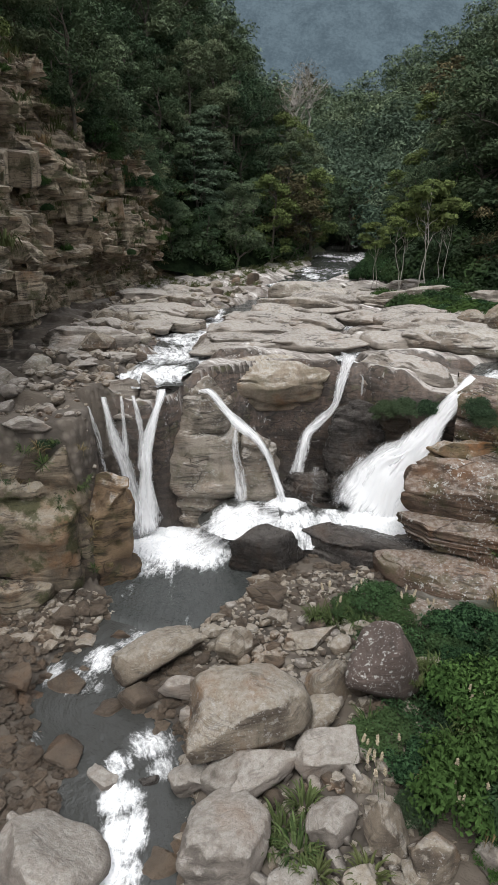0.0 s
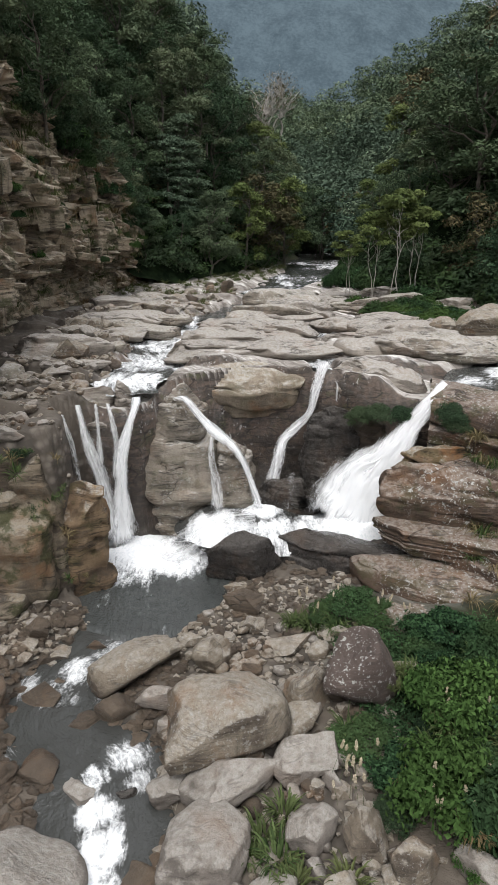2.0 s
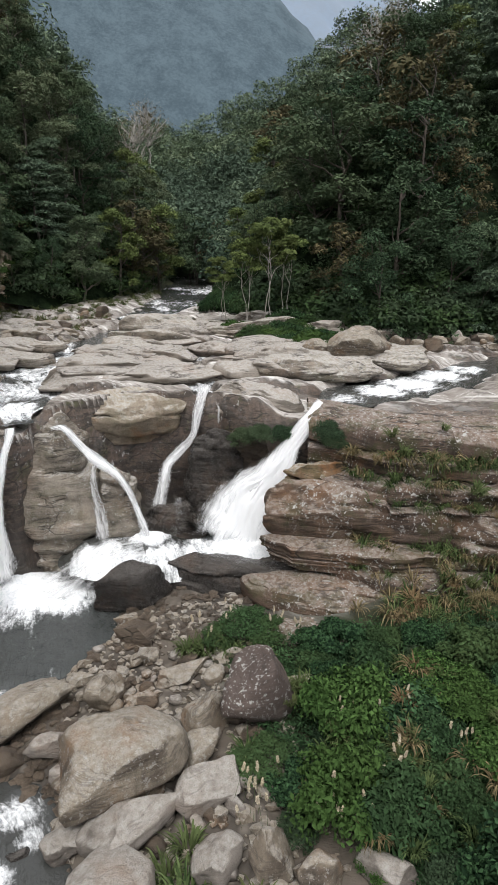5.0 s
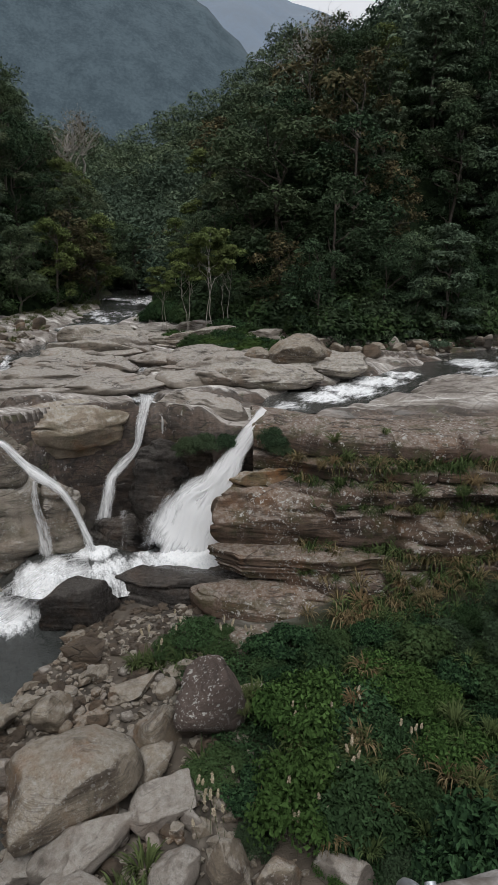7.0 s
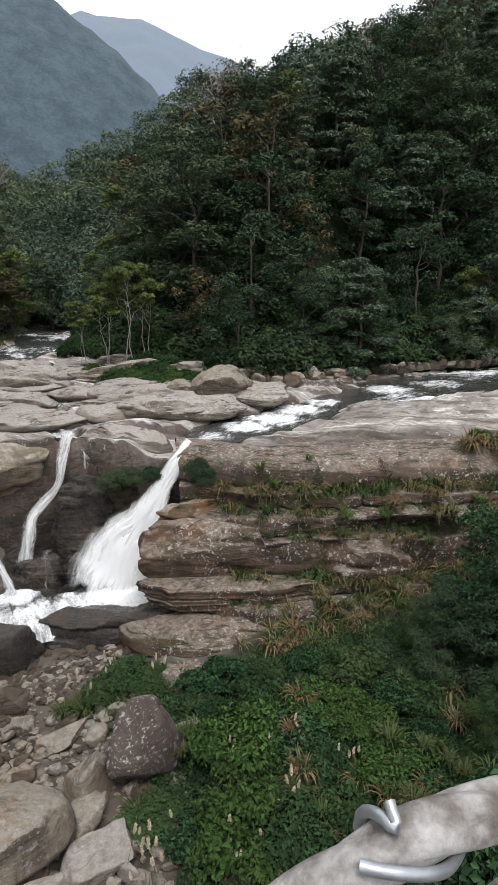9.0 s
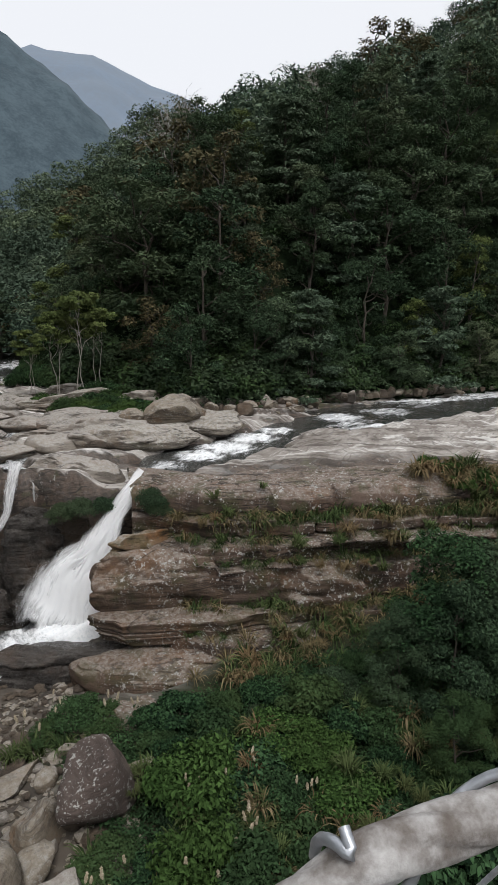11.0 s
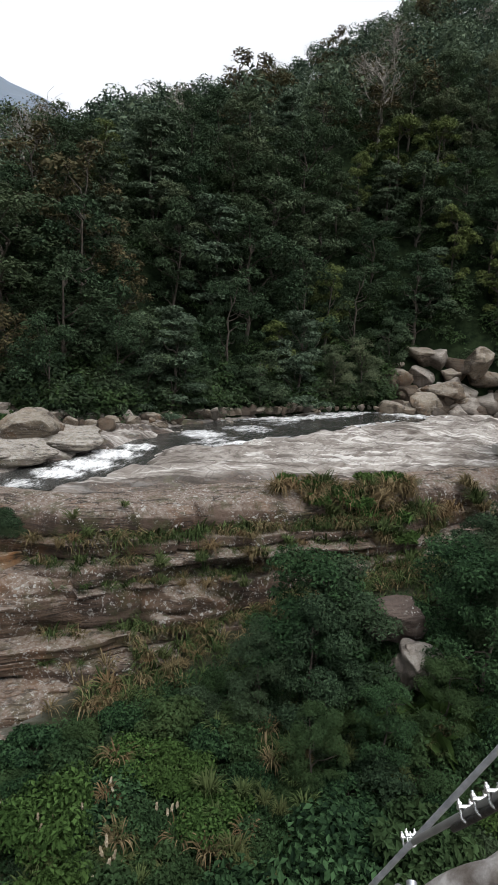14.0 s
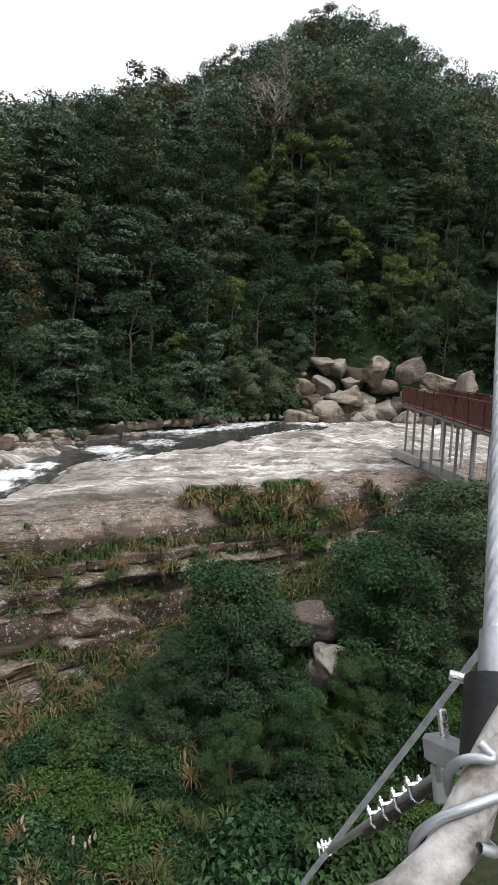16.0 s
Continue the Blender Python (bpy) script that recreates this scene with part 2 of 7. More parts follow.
def falling_material(name, thin=0.5):
    """White falling water: streaks along the fall, with gaps."""
    s = Shade(name)
    uv = s.n.new("ShaderNodeUVMap").outputs[0]
    streak = s.noise(1.0, s.warped(s.stretched(7.0, 0.55, 1.0, uv), 0.8, 0.6), detail=6, rough=0.62)
    drops = s.noise(1.0, s.stretched(26.0, 4.0, 1.0, uv), detail=3, rough=0.7)
    k = s.n.new("ShaderNodeAttribute")
    k.attribute_name = "body"
    amount = s.calc("ADD", s.calc("MULTIPLY", streak, 0.75), s.calc("MULTIPLY", drops, 0.3))
    solid = s.ramp(s.calc("ADD", amount, k.outputs["Fac"]), thin + 0.10, thin + 0.62)
    col = s.mix(s.ramp(amount, 0.36, 0.56), (0.90, 0.915, 0.93), (0.98, 0.982, 0.985))
    front = s.surface(col, 0.6, s.bump(amount, 0.25, 0.05))
    lit = s.n.new("ShaderNodeBsdfTranslucent")
    s.put(lit.inputs["Color"], (0.95, 0.96, 0.97))
    both = s.n.new("ShaderNodeMixShader")
    both.inputs[0].default_value = 0.4
    s.l.new(front, both.inputs[1]), s.l.new(lit.outputs[0], both.inputs[2])
    white = both.outputs[0]
    clear = s.n.new("ShaderNodeBsdfTransparent").outputs[0]
    mixer = s.n.new("ShaderNodeMixShader")
    s.l.new(solid, mixer.inputs[0]), s.l.new(clear, mixer.inputs[1]), s.l.new(white, mixer.inputs[2])
    return s.done(mixer.outputs[0])


# far mountains: haze put into the colour, plus a bluish glow of their own
def haze_material(name, a, b, glow, strength, scale):
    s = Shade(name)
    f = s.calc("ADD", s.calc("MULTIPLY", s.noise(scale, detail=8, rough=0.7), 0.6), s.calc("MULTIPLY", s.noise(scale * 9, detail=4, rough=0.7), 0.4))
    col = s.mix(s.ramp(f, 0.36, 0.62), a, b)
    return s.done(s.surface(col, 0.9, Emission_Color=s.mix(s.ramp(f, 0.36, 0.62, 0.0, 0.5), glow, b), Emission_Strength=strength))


M_GROUND = ground_material()
# worn: colour of upward faces, wear together with top light painted in
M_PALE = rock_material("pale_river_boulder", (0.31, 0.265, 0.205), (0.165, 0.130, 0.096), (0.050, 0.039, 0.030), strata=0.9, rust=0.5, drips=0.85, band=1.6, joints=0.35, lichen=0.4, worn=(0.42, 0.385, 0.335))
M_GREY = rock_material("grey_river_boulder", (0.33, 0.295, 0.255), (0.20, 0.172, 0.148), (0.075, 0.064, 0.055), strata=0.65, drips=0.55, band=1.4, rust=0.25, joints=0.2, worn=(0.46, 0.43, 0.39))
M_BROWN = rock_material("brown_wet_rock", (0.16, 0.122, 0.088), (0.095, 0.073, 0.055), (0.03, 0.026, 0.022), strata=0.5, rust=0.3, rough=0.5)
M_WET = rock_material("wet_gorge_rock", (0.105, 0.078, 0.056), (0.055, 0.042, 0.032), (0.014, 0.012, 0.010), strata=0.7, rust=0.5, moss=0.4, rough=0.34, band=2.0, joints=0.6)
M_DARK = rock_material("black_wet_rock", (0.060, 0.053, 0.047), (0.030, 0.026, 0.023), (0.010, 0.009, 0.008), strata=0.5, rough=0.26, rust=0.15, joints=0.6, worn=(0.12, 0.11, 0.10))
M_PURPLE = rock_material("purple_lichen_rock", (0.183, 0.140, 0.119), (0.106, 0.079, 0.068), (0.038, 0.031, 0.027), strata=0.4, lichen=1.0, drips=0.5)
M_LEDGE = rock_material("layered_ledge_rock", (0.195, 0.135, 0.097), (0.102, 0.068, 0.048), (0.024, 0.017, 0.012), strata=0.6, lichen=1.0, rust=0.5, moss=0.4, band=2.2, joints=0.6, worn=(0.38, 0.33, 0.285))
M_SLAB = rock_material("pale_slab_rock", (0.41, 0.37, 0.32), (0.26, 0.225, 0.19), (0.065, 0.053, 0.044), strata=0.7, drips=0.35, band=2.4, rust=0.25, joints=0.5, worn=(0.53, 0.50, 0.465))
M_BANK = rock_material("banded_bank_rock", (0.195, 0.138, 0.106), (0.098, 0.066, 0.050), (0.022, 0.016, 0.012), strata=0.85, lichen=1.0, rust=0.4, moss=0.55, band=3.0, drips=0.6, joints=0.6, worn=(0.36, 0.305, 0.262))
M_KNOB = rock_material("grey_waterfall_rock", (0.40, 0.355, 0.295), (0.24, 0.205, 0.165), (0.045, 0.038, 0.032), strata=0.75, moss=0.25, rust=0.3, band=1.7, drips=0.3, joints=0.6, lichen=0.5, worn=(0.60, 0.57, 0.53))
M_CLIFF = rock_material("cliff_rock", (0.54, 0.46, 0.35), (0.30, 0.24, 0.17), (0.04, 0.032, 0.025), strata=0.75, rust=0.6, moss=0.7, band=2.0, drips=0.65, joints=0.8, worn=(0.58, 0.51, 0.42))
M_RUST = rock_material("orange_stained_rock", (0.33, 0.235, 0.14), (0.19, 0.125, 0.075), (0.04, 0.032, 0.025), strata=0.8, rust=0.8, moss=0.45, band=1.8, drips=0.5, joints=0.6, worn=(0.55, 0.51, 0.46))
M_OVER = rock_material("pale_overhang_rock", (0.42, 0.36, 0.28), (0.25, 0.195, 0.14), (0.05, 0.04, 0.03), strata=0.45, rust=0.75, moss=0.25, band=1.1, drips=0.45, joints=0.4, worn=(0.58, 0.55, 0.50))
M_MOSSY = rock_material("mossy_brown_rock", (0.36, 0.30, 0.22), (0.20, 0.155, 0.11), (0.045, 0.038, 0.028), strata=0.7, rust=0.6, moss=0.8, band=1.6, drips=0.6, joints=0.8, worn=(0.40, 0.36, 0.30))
M_LEAF_DARK = leaf_material("dark_forest_leaf", (0.025, 0.047, 0.026), (0.060, 0.099, 0.053), (0.085, 0.111, 0.058))
M_LEAF_MID = leaf_material("forest_leaf", (0.048, 0.082, 0.047), (0.110, 0.154, 0.088), (0.140, 0.154, 0.088))
M_LEAF_GREY = leaf_material("greyish_leaf", (0.057, 0.092, 0.058), (0.119, 0.163, 0.109), (0.090, 0.119, 0.070))
M_LEAF_YELLOW = leaf_material("yellow_green_leaf", (0.074, 0.108, 0.035), (0.162, 0.202, 0.071), (0.122, 0.148, 0.055))
M_LEAF_TAN = leaf_material("browning_leaf", (0.066, 0.062, 0.034), (0.140, 0.118, 0.062), (0.092, 0.088, 0.046))
M_LEAF_BUSH = leaf_material("bank_bush_leaf", (0.014, 0.035, 0.017), (0.054, 0.109, 0.047), (0.071, 0.104, 0.038))
M_FERN = leaf_material("fern_leaf", (0.032, 0.070, 0.019), (0.078, 0.142, 0.041), (0.070, 0.108, 0.032))
# far leaf colours are paled, with the haze put into the base colour
M_HAZE_WOOD_A = leaf_material("hill_wood_leaf", (0.041, 0.069, 0.049), (0.095, 0.139, 0.094), (0.107, 0.132, 0.086))
M_HAZE_WOOD_B = leaf_material("haze_pale_wood_leaf", (0.079, 0.118, 0.079), (0.166, 0.215, 0.140), (0.173, 0.195, 0.123))
M_HAZE_SPUR_A = leaf_material("spur_wood_leaf", (0.060, 0.090, 0.056), (0.115, 0.155, 0.092), (0.105, 0.135, 0.080))
M_HAZE_SPUR_B = leaf_material("haze_pale_spur_leaf", (0.100, 0.135, 0.085), (0.175, 0.220, 0.130), (0.165, 0.190, 0.110))
M_STRAW = leaf_material("dry_grass_blade", (0.095, 0.085, 0.040), (0.25, 0.20, 0.115), (0.19, 0.12, 0.065))
M_BLADE = leaf_material("green_grass_blade", (0.035, 0.065, 0.022), (0.105, 0.140, 0.055), (0.105, 0.105, 0.045))
M_PLUME = leaf_material("cream_seed_plume", (0.495, 0.423, 0.306), (0.630, 0.558, 0.432), (0.450, 0.378, 0.270))
M_BARK = plain_material("grey_bark", (0.060, 0.052, 0.042), (0.120, 0.106, 0.090), 4.0, 0.85)
M_BARK_PALE = plain_material("pale_bark", (0.221, 0.204, 0.178), (0.374, 0.348, 0.315), 4.0, 0.8)
M_BARK_DARK = plain_material("dark_bark", (0.05, 0.042, 0.034), (0.10, 0.085, 0.07), 4.0, 0.85)
# near-black: the shade between the trees is put into the floor colour
M_HILL = plain_material("shade_dark_forest_floor", (0.006, 0.010, 0.006), (0.022, 0.034, 0.016), 1.1, 0.95, 0.0, 1.0, 0.0)
M_RIVER = water_material("river_water", (0.040, 0.040, 0.036))
M_POOL = water_material("pool_water", (0.050, 0.056, 0.054), rough=0.1, ripple=1.8)
M_FALL = falling_material("falling_water", 0.36)
M_FALL_THIN = falling_material("thin_falling_water", 0.47)

# ---------------------------------------------------------------- numbers and meshes
class Field:
    """Smooth lattice noise over arrays, about -1 to 1."""

    def __init__(self, seed):
        r = np.random.RandomState(seed)
        self.v = r.uniform(-1, 1, (64, 64, 64))

    def __call__(self, x, y, z=0.0):
        x, y, z = np.broadcast_arrays(np.asarray(x, float), np.asarray(y, float), np.asarray(z, float))
        out = 0.0
        i, j, k = np.floor(x).astype(int), np.floor(y).astype(int), np.floor(z).astype(int)
        u, v, w = x - i, y - j, z - k
        u, v, w = u * u * (3 - 2 * u), v * v * (3 - 2 * v), w * w * (3 - 2 * w)
        for a in (0, 1):
            for b in (0, 1):
                for c in (0, 1):
                    g = self.v[(i + a) & 63, (j + b) & 63, (k + c) & 63]
                    out = out + g * (u if a else 1 - u) * (v if b else 1 - v) * (w if c else 1 - w)
        return out

    def octaves(self, x, y, z=0.0, n=4):
        return sum(self(x * 2 ** k + 7.3 * k, y * 2 ** k + 3.1 * k, np.asarray(z) * 2 ** k) / 1.9 ** k for k in range(n)) / 1.6


N1, N2, N3 = Field(11), Field(23), Field(37)


def smooth(v, lo, hi):
    t = np.clip((v - lo) / (hi - lo), 0, 1)
    return t * t * (3 - 2 * t)


def mesh_from(name, verts, faces, material, shade=True):
    """A mesh from an array of points and an array of faces, all of one corner count."""
    me = bpy.data.meshes.new(name)
    verts, faces = np.asarray(verts, np.float32).reshape(-1, 3), np.asarray(faces, np.int32)
    n, k = faces.shape
    me.vertices.add(len(verts))
    me.vertices.foreach_set("co", verts.ravel())
    me.loops.add(n * k)
    me.loops.foreach_set("vertex_index", faces.ravel())
    me.polygons.add(n)
    me.polygons.foreach_set("loop_start", np.arange(0, n * k, k, dtype=np.int32))
    me.polygons.foreach_set("use_smooth", np.full(n, shade, dtype=bool))
    me.update(calc_edges=True)
    me.materials.append(material)
    return me


def grid_faces(nu, nv, closed=False):
    i, j = np.meshgrid(np.arange(nu - 1), np.arange(nv if closed else nv - 1), indexing="ij")
    a, b = i * nv + j, i * nv + (j + 1) % nv
    return np.stack([a, b, b + nv, a + nv], -1).reshape(-1, 4)


def give(me, key, values):
    me.attributes.new(key, "FLOAT", "POINT").data.foreach_set("value", np.asarray(values, np.float32).ravel())


def part(name, me, parent, label="", m=None):
    ob = new(name, me)
    ob.parent = parent
    if m is not None:
        ob.matrix_basis = m
    return tagged(ob, label)


def to_line(x, y, pts):
    """Distance from points to a broken line, and how far along it (0 to 1) the nearest place lies."""
    best, along = np.full(np.shape(x), 1e9), np.zeros(np.shape(x))
    for i, ((ax, ay), (bx, by)) in enumerate(zip(pts[:-1], pts[1:])):
        dx, dy = bx - ax, by - ay
        t = np.clip(((x - ax) * dx + (y - ay) * dy) / (dx * dx + dy * dy), 0, 1)
        d = np.hypot(x - ax - t * dx, y - ay - t * dy)
        along = np.where(d < best, (i + t) / (len(pts) - 1), along)
        best = np.minimum(best, d)
    return best, along


def inside(x, y, pts):
    hit = np.zeros(np.shape(x), bool)
    for (ax, ay), (bx, by) in zip(pts, pts[1:] + pts[:1]):
        if ay != by:
            hit ^= ((ay > y) != (by > y)) & (x < (bx - ax) * (y - ay) / (by - ay) + ax)
    return hit


# ---------------------------------------------------------------- the lie of the land
BANK_X = (7.6, 8.6, 9.6, 12.3, 15.6, 18.5, 21.5, 29.5, 36.0)
BANK_Y = (22.0, 20.7, 19.4, 18.2, 17.0, 15.9, 14.7, 12.6, 9.4)
BANK_OUT = (-0.30, -0.954)
LIP = [(-40, 14), (-14, 17.0), (-8, 18.0), (-5.6, 18.6), (-5.3, 19.6), (-6.4, 21.7), (-5.4, 22.6), (-3.4, 22.9), (-2.6, 23.9), (-0.6, 25.0), (1.0, 26.0), (3.4, 25.9), (4.9, 25.3), (5.6, 24.2), (7.0, 23.4), (8.2, 22.9),
       (9.4, 21.4), (12.6, 19.9), (16.0, 18.8), (22.0, 16.4), (30.0, 14.2), (36.5, 10.8), (60, -2)]
GORGE = LIP + [(60, -90), (-40, -90)]
RIVER_LEFT = [(14, 100), (11.6, 80), (8.8, 65), (6.4, 58), (3.6, 52), (3.4, 46), (0.2, 41), (-1.0, 36.5), (-3.6, 32), (-2.9, 28.4), (-3.9, 25.6), (-3.5, 23.2)]
RIVER_RIGHT = [(90, 33), (60, 33), (46, 32.6), (36, 31.6), (27, 30.6), (19.5, 28.8), (14.5, 26.2), (10.8, 24.4), (8.5, 22.7)]
RIVER_MIDDLE = [(6, 36), (4.6, 31), (4.3, 28.5), (4.3, 26.0)]
STREAM = [(-2.6, 18.6), (-2.8, 16.6), (-4.2, 14.9), (-4.6, 13.0), (-3.0, 11.4), (-2.6, 9.6), (-2.7, 6.0), (-3.4, -10)]


def bend(y):
    """How far the cliff swings out towards the river."""
    return 2.6 * smooth(np.asarray(y, float), 30, 50)


def bench(x, y):
    """The upper bed of layered slabs, without its roughness."""
    return 6.2 + np.clip(0.03 * (y - 22), -0.25, 3.0) + 0.012 * np.clip(x, -10, 45)


def floor_of(x, y):
    """The bottom of the gorge."""
    z = 0.15 + 0.03 * np.minimum(y - 17, 0)
    z = z + 0.10 * np.clip(x + 0.5, 0, 6) + 0.20 * np.clip(x - 5.5, 0, 16)
    z = z + 0.25 * smooth(-x, 4.6, 7.5)
    pool = smooth(np.hypot((x + 2.4) / 2.6, (y - 19.6) / 2.9), 1.25, 0.6)
    z = z - 1.0 * pool
    d, _ = to_line(x, y, STREAM)
    z = z - 0.55 * smooth(d, 2.2, 0.6)
    basin = smooth(np.hypot((x - 2.6) / 4.0, (y - 22.6) / 2.2), 1.2, 0.7)
    return z * (1 - basin) + 0.85 * basin


def land(x, y):
    """Height, and the weights of step faces, gravel, soil and wet stone."""
    d, _ = to_line(x, y, LIP)
    s = np.where(inside(x, y, GORGE), d, -d)
    wob = 0.45 * N1.octaves(x * 0.55, y * 0.55, 3.3) + 0.2 * N2(x * 2.1, y * 2.1, 1.7)
    wide = 0.5
    stair = smooth(np.clip((s + 0.4 * wob) / wide, 0, 1), 0.05, 0.9)
    top = bench(x, y)
    # slabs that tip away upstream, each with a broken edge towards the gorge
    ph = (y + 0.10 * x + 2.2 * N2.octaves(x * 0.11 + 4, y * 0.11, 8.1, 3) + 0.55 * N3.octaves(x * 0.7, y * 0.7, 2.2, 2)) / 1.9
    f = ph - np.floor(ph)
    big = 0.55 + 0.6 * N1(np.floor(ph) * 2.7, x * 0.25, 3.0)
    hump = np.clip(N2.octaves(x * 0.55, y * 0.75, 1.3, 3) + 0.25, 0, 1)
    saw = smooth(f, 0.0, 0.12) * (1 - f ** 1.6) * np.clip(big, 0.12, 1.2) + 0.6 * hump
    calm = 1 - 0.8 * smooth(x, 12, 16) * smooth(y, 30, 27)
    near = smooth(s, -0.1, -0.8)
    groove = (0.70 * x + 0.71 * y + 1.6 * N2.octaves(x * 0.16, y * 0.16, 2.5, 3)) / 1.7
    groove = np.abs(groove - np.floor(groove) - 0.5) * 2
    top = top + near * (1 - calm) * 0.55 * (groove - 0.5)
    top = top + near * calm * (0.50 * saw - 0.20) + 0.14 * N1.octaves(x * 0.45, y * 0.9, 5.5)
    cut = 0.0
    for line, wide_of, deep in ((RIVER_LEFT, 2.3, 0.75), (RIVER_RIGHT, 2.6, 0.7), (RIVER_MIDDLE, 0.8, 0.35)):
        dl, al = to_line(x, y, line)
        dl = np.maximum(dl + 0.9 * N2.octaves(x * 0.42, y * 0.42, 7.7, 3), 0) if wide_of > 1 else dl
        ww = wide_of * (1.0 + 0.25 * N1(x * 0.35, y * 0.35, 9.0))
        if line is RIVER_LEFT:
            ww = ww * (1.0 + 0.7 * smooth(y, 46, 58))
        if line is RIVER_RIGHT:
            ww = ww * (1.0 + 1.1 * smooth(x, 17, 28))
        cut = np.maximum(cut, deep * smooth(dl, ww, ww * 0.45))
    top = top - cut
    base = floor_of(x, y) + 0.12 * N3.octaves(x * 1.1, y * 1.1, 5.0)
    z = top * (1 - stair) + base * stair
    z = z + 0.07 * N2.octaves(x * 2.1, y * 2.1, 4.4) + 0.10 * N1.octaves(x * 1.2, y * 3.2, 4.4) * smooth(s, -0.2, 0.3) * (1 - smooth(s, wide * 0.9, wide * 1.2))
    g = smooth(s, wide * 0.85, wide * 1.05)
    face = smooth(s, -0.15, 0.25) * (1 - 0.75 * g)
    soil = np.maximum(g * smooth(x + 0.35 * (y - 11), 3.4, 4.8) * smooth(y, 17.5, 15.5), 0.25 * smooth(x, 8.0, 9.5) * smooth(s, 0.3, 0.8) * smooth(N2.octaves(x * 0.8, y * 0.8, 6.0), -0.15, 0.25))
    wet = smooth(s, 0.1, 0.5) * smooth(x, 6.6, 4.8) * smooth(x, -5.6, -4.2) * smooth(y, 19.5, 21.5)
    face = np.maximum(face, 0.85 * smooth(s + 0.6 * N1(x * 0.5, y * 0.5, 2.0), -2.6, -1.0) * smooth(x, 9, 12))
    # beyond the river the banks turn to soil
    back = smooth(y, 62, 80)
    soil = np.maximum(soil, np.maximum(smooth(-x, 12, 16), smooth(y, 66, 78)))
    return z, face, np.maximum(np.maximum(g * (1 - soil), 0.8 * back * (s < 0)), 0.95 * smooth(-x, 4.7, 5.6) * smooth(y, 46, 34) * (s < 0.4)), np.maximum(soil, 0), wet


def spaced(fine_lo, fine_hi, step, lo, hi, grow=1.12):
    mid = list(np.arange(fine_lo, fine_hi, step))
    up, v, h = [], mid[-1], step
    while v < hi:
        h *= grow
        v += h
        up.append(v)
    down, v, h = [], mid[0], step
    while v > lo:
        h *= grow
        v -= h
        down.append(v)
    return np.array(down[::-1] + mid + up)


def build_ground():
    xs, ys = spaced(-9.5, 20, 0.14, -3500, 3500, 1.06), spaced(9.0, 40, 0.14, -3500, 3500, 1.065)
    x, y = np.meshgrid(xs, ys, indexing="ij")
    z, face, gravel, soil, wet = land(x, y)
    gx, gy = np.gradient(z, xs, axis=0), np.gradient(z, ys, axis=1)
    # steep slopes take the dark face colour too, as side shade
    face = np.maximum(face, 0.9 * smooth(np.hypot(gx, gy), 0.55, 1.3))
    far = smooth(np.hypot(x, y), 150, 400)
    z = z * (1 - far) + 8.0 * far
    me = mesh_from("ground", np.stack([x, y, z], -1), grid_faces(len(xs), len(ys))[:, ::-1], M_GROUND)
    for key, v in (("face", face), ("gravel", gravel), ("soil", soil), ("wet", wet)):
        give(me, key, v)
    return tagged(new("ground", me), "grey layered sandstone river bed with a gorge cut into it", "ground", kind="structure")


build_ground()


# ---------------------------------------------------------------- the stepped bank
def bank_edge(x):
    return np.interp(x, BANK_X, BANK_Y)


# how far each bed reaches out from the face of the top bed, and its height: shoulder, face, then tread and riser in turn
BANK_STEPS = [(-3.4, 5.70), (-2.7, 6.22), (-1.8, 6.30), (-1.0, 6.16), (-0.4, 5.95), (-0.06, 5.66), (0.03, 5.16), (-0.32, 5.08), (0.55, 4.94), (0.62, 4.56), (0.30, 4.50), (1.25, 4.33), (1.32, 3.95), (1.06, 3.90), (1.72, 3.80),
              (1.90, 3.40), (1.86, 2.62), (1.25, 2.52), (2.45, 2.32), (2.55, 2.00), (2.28, 1.94), (3.25, 1.78), (3.34, 1.36), (2.98, 1.30), (3.95, 1.12), (4.05, 0.76), (3.85, 0.70), (4.85, 0.48), (5.2, -0.4)]


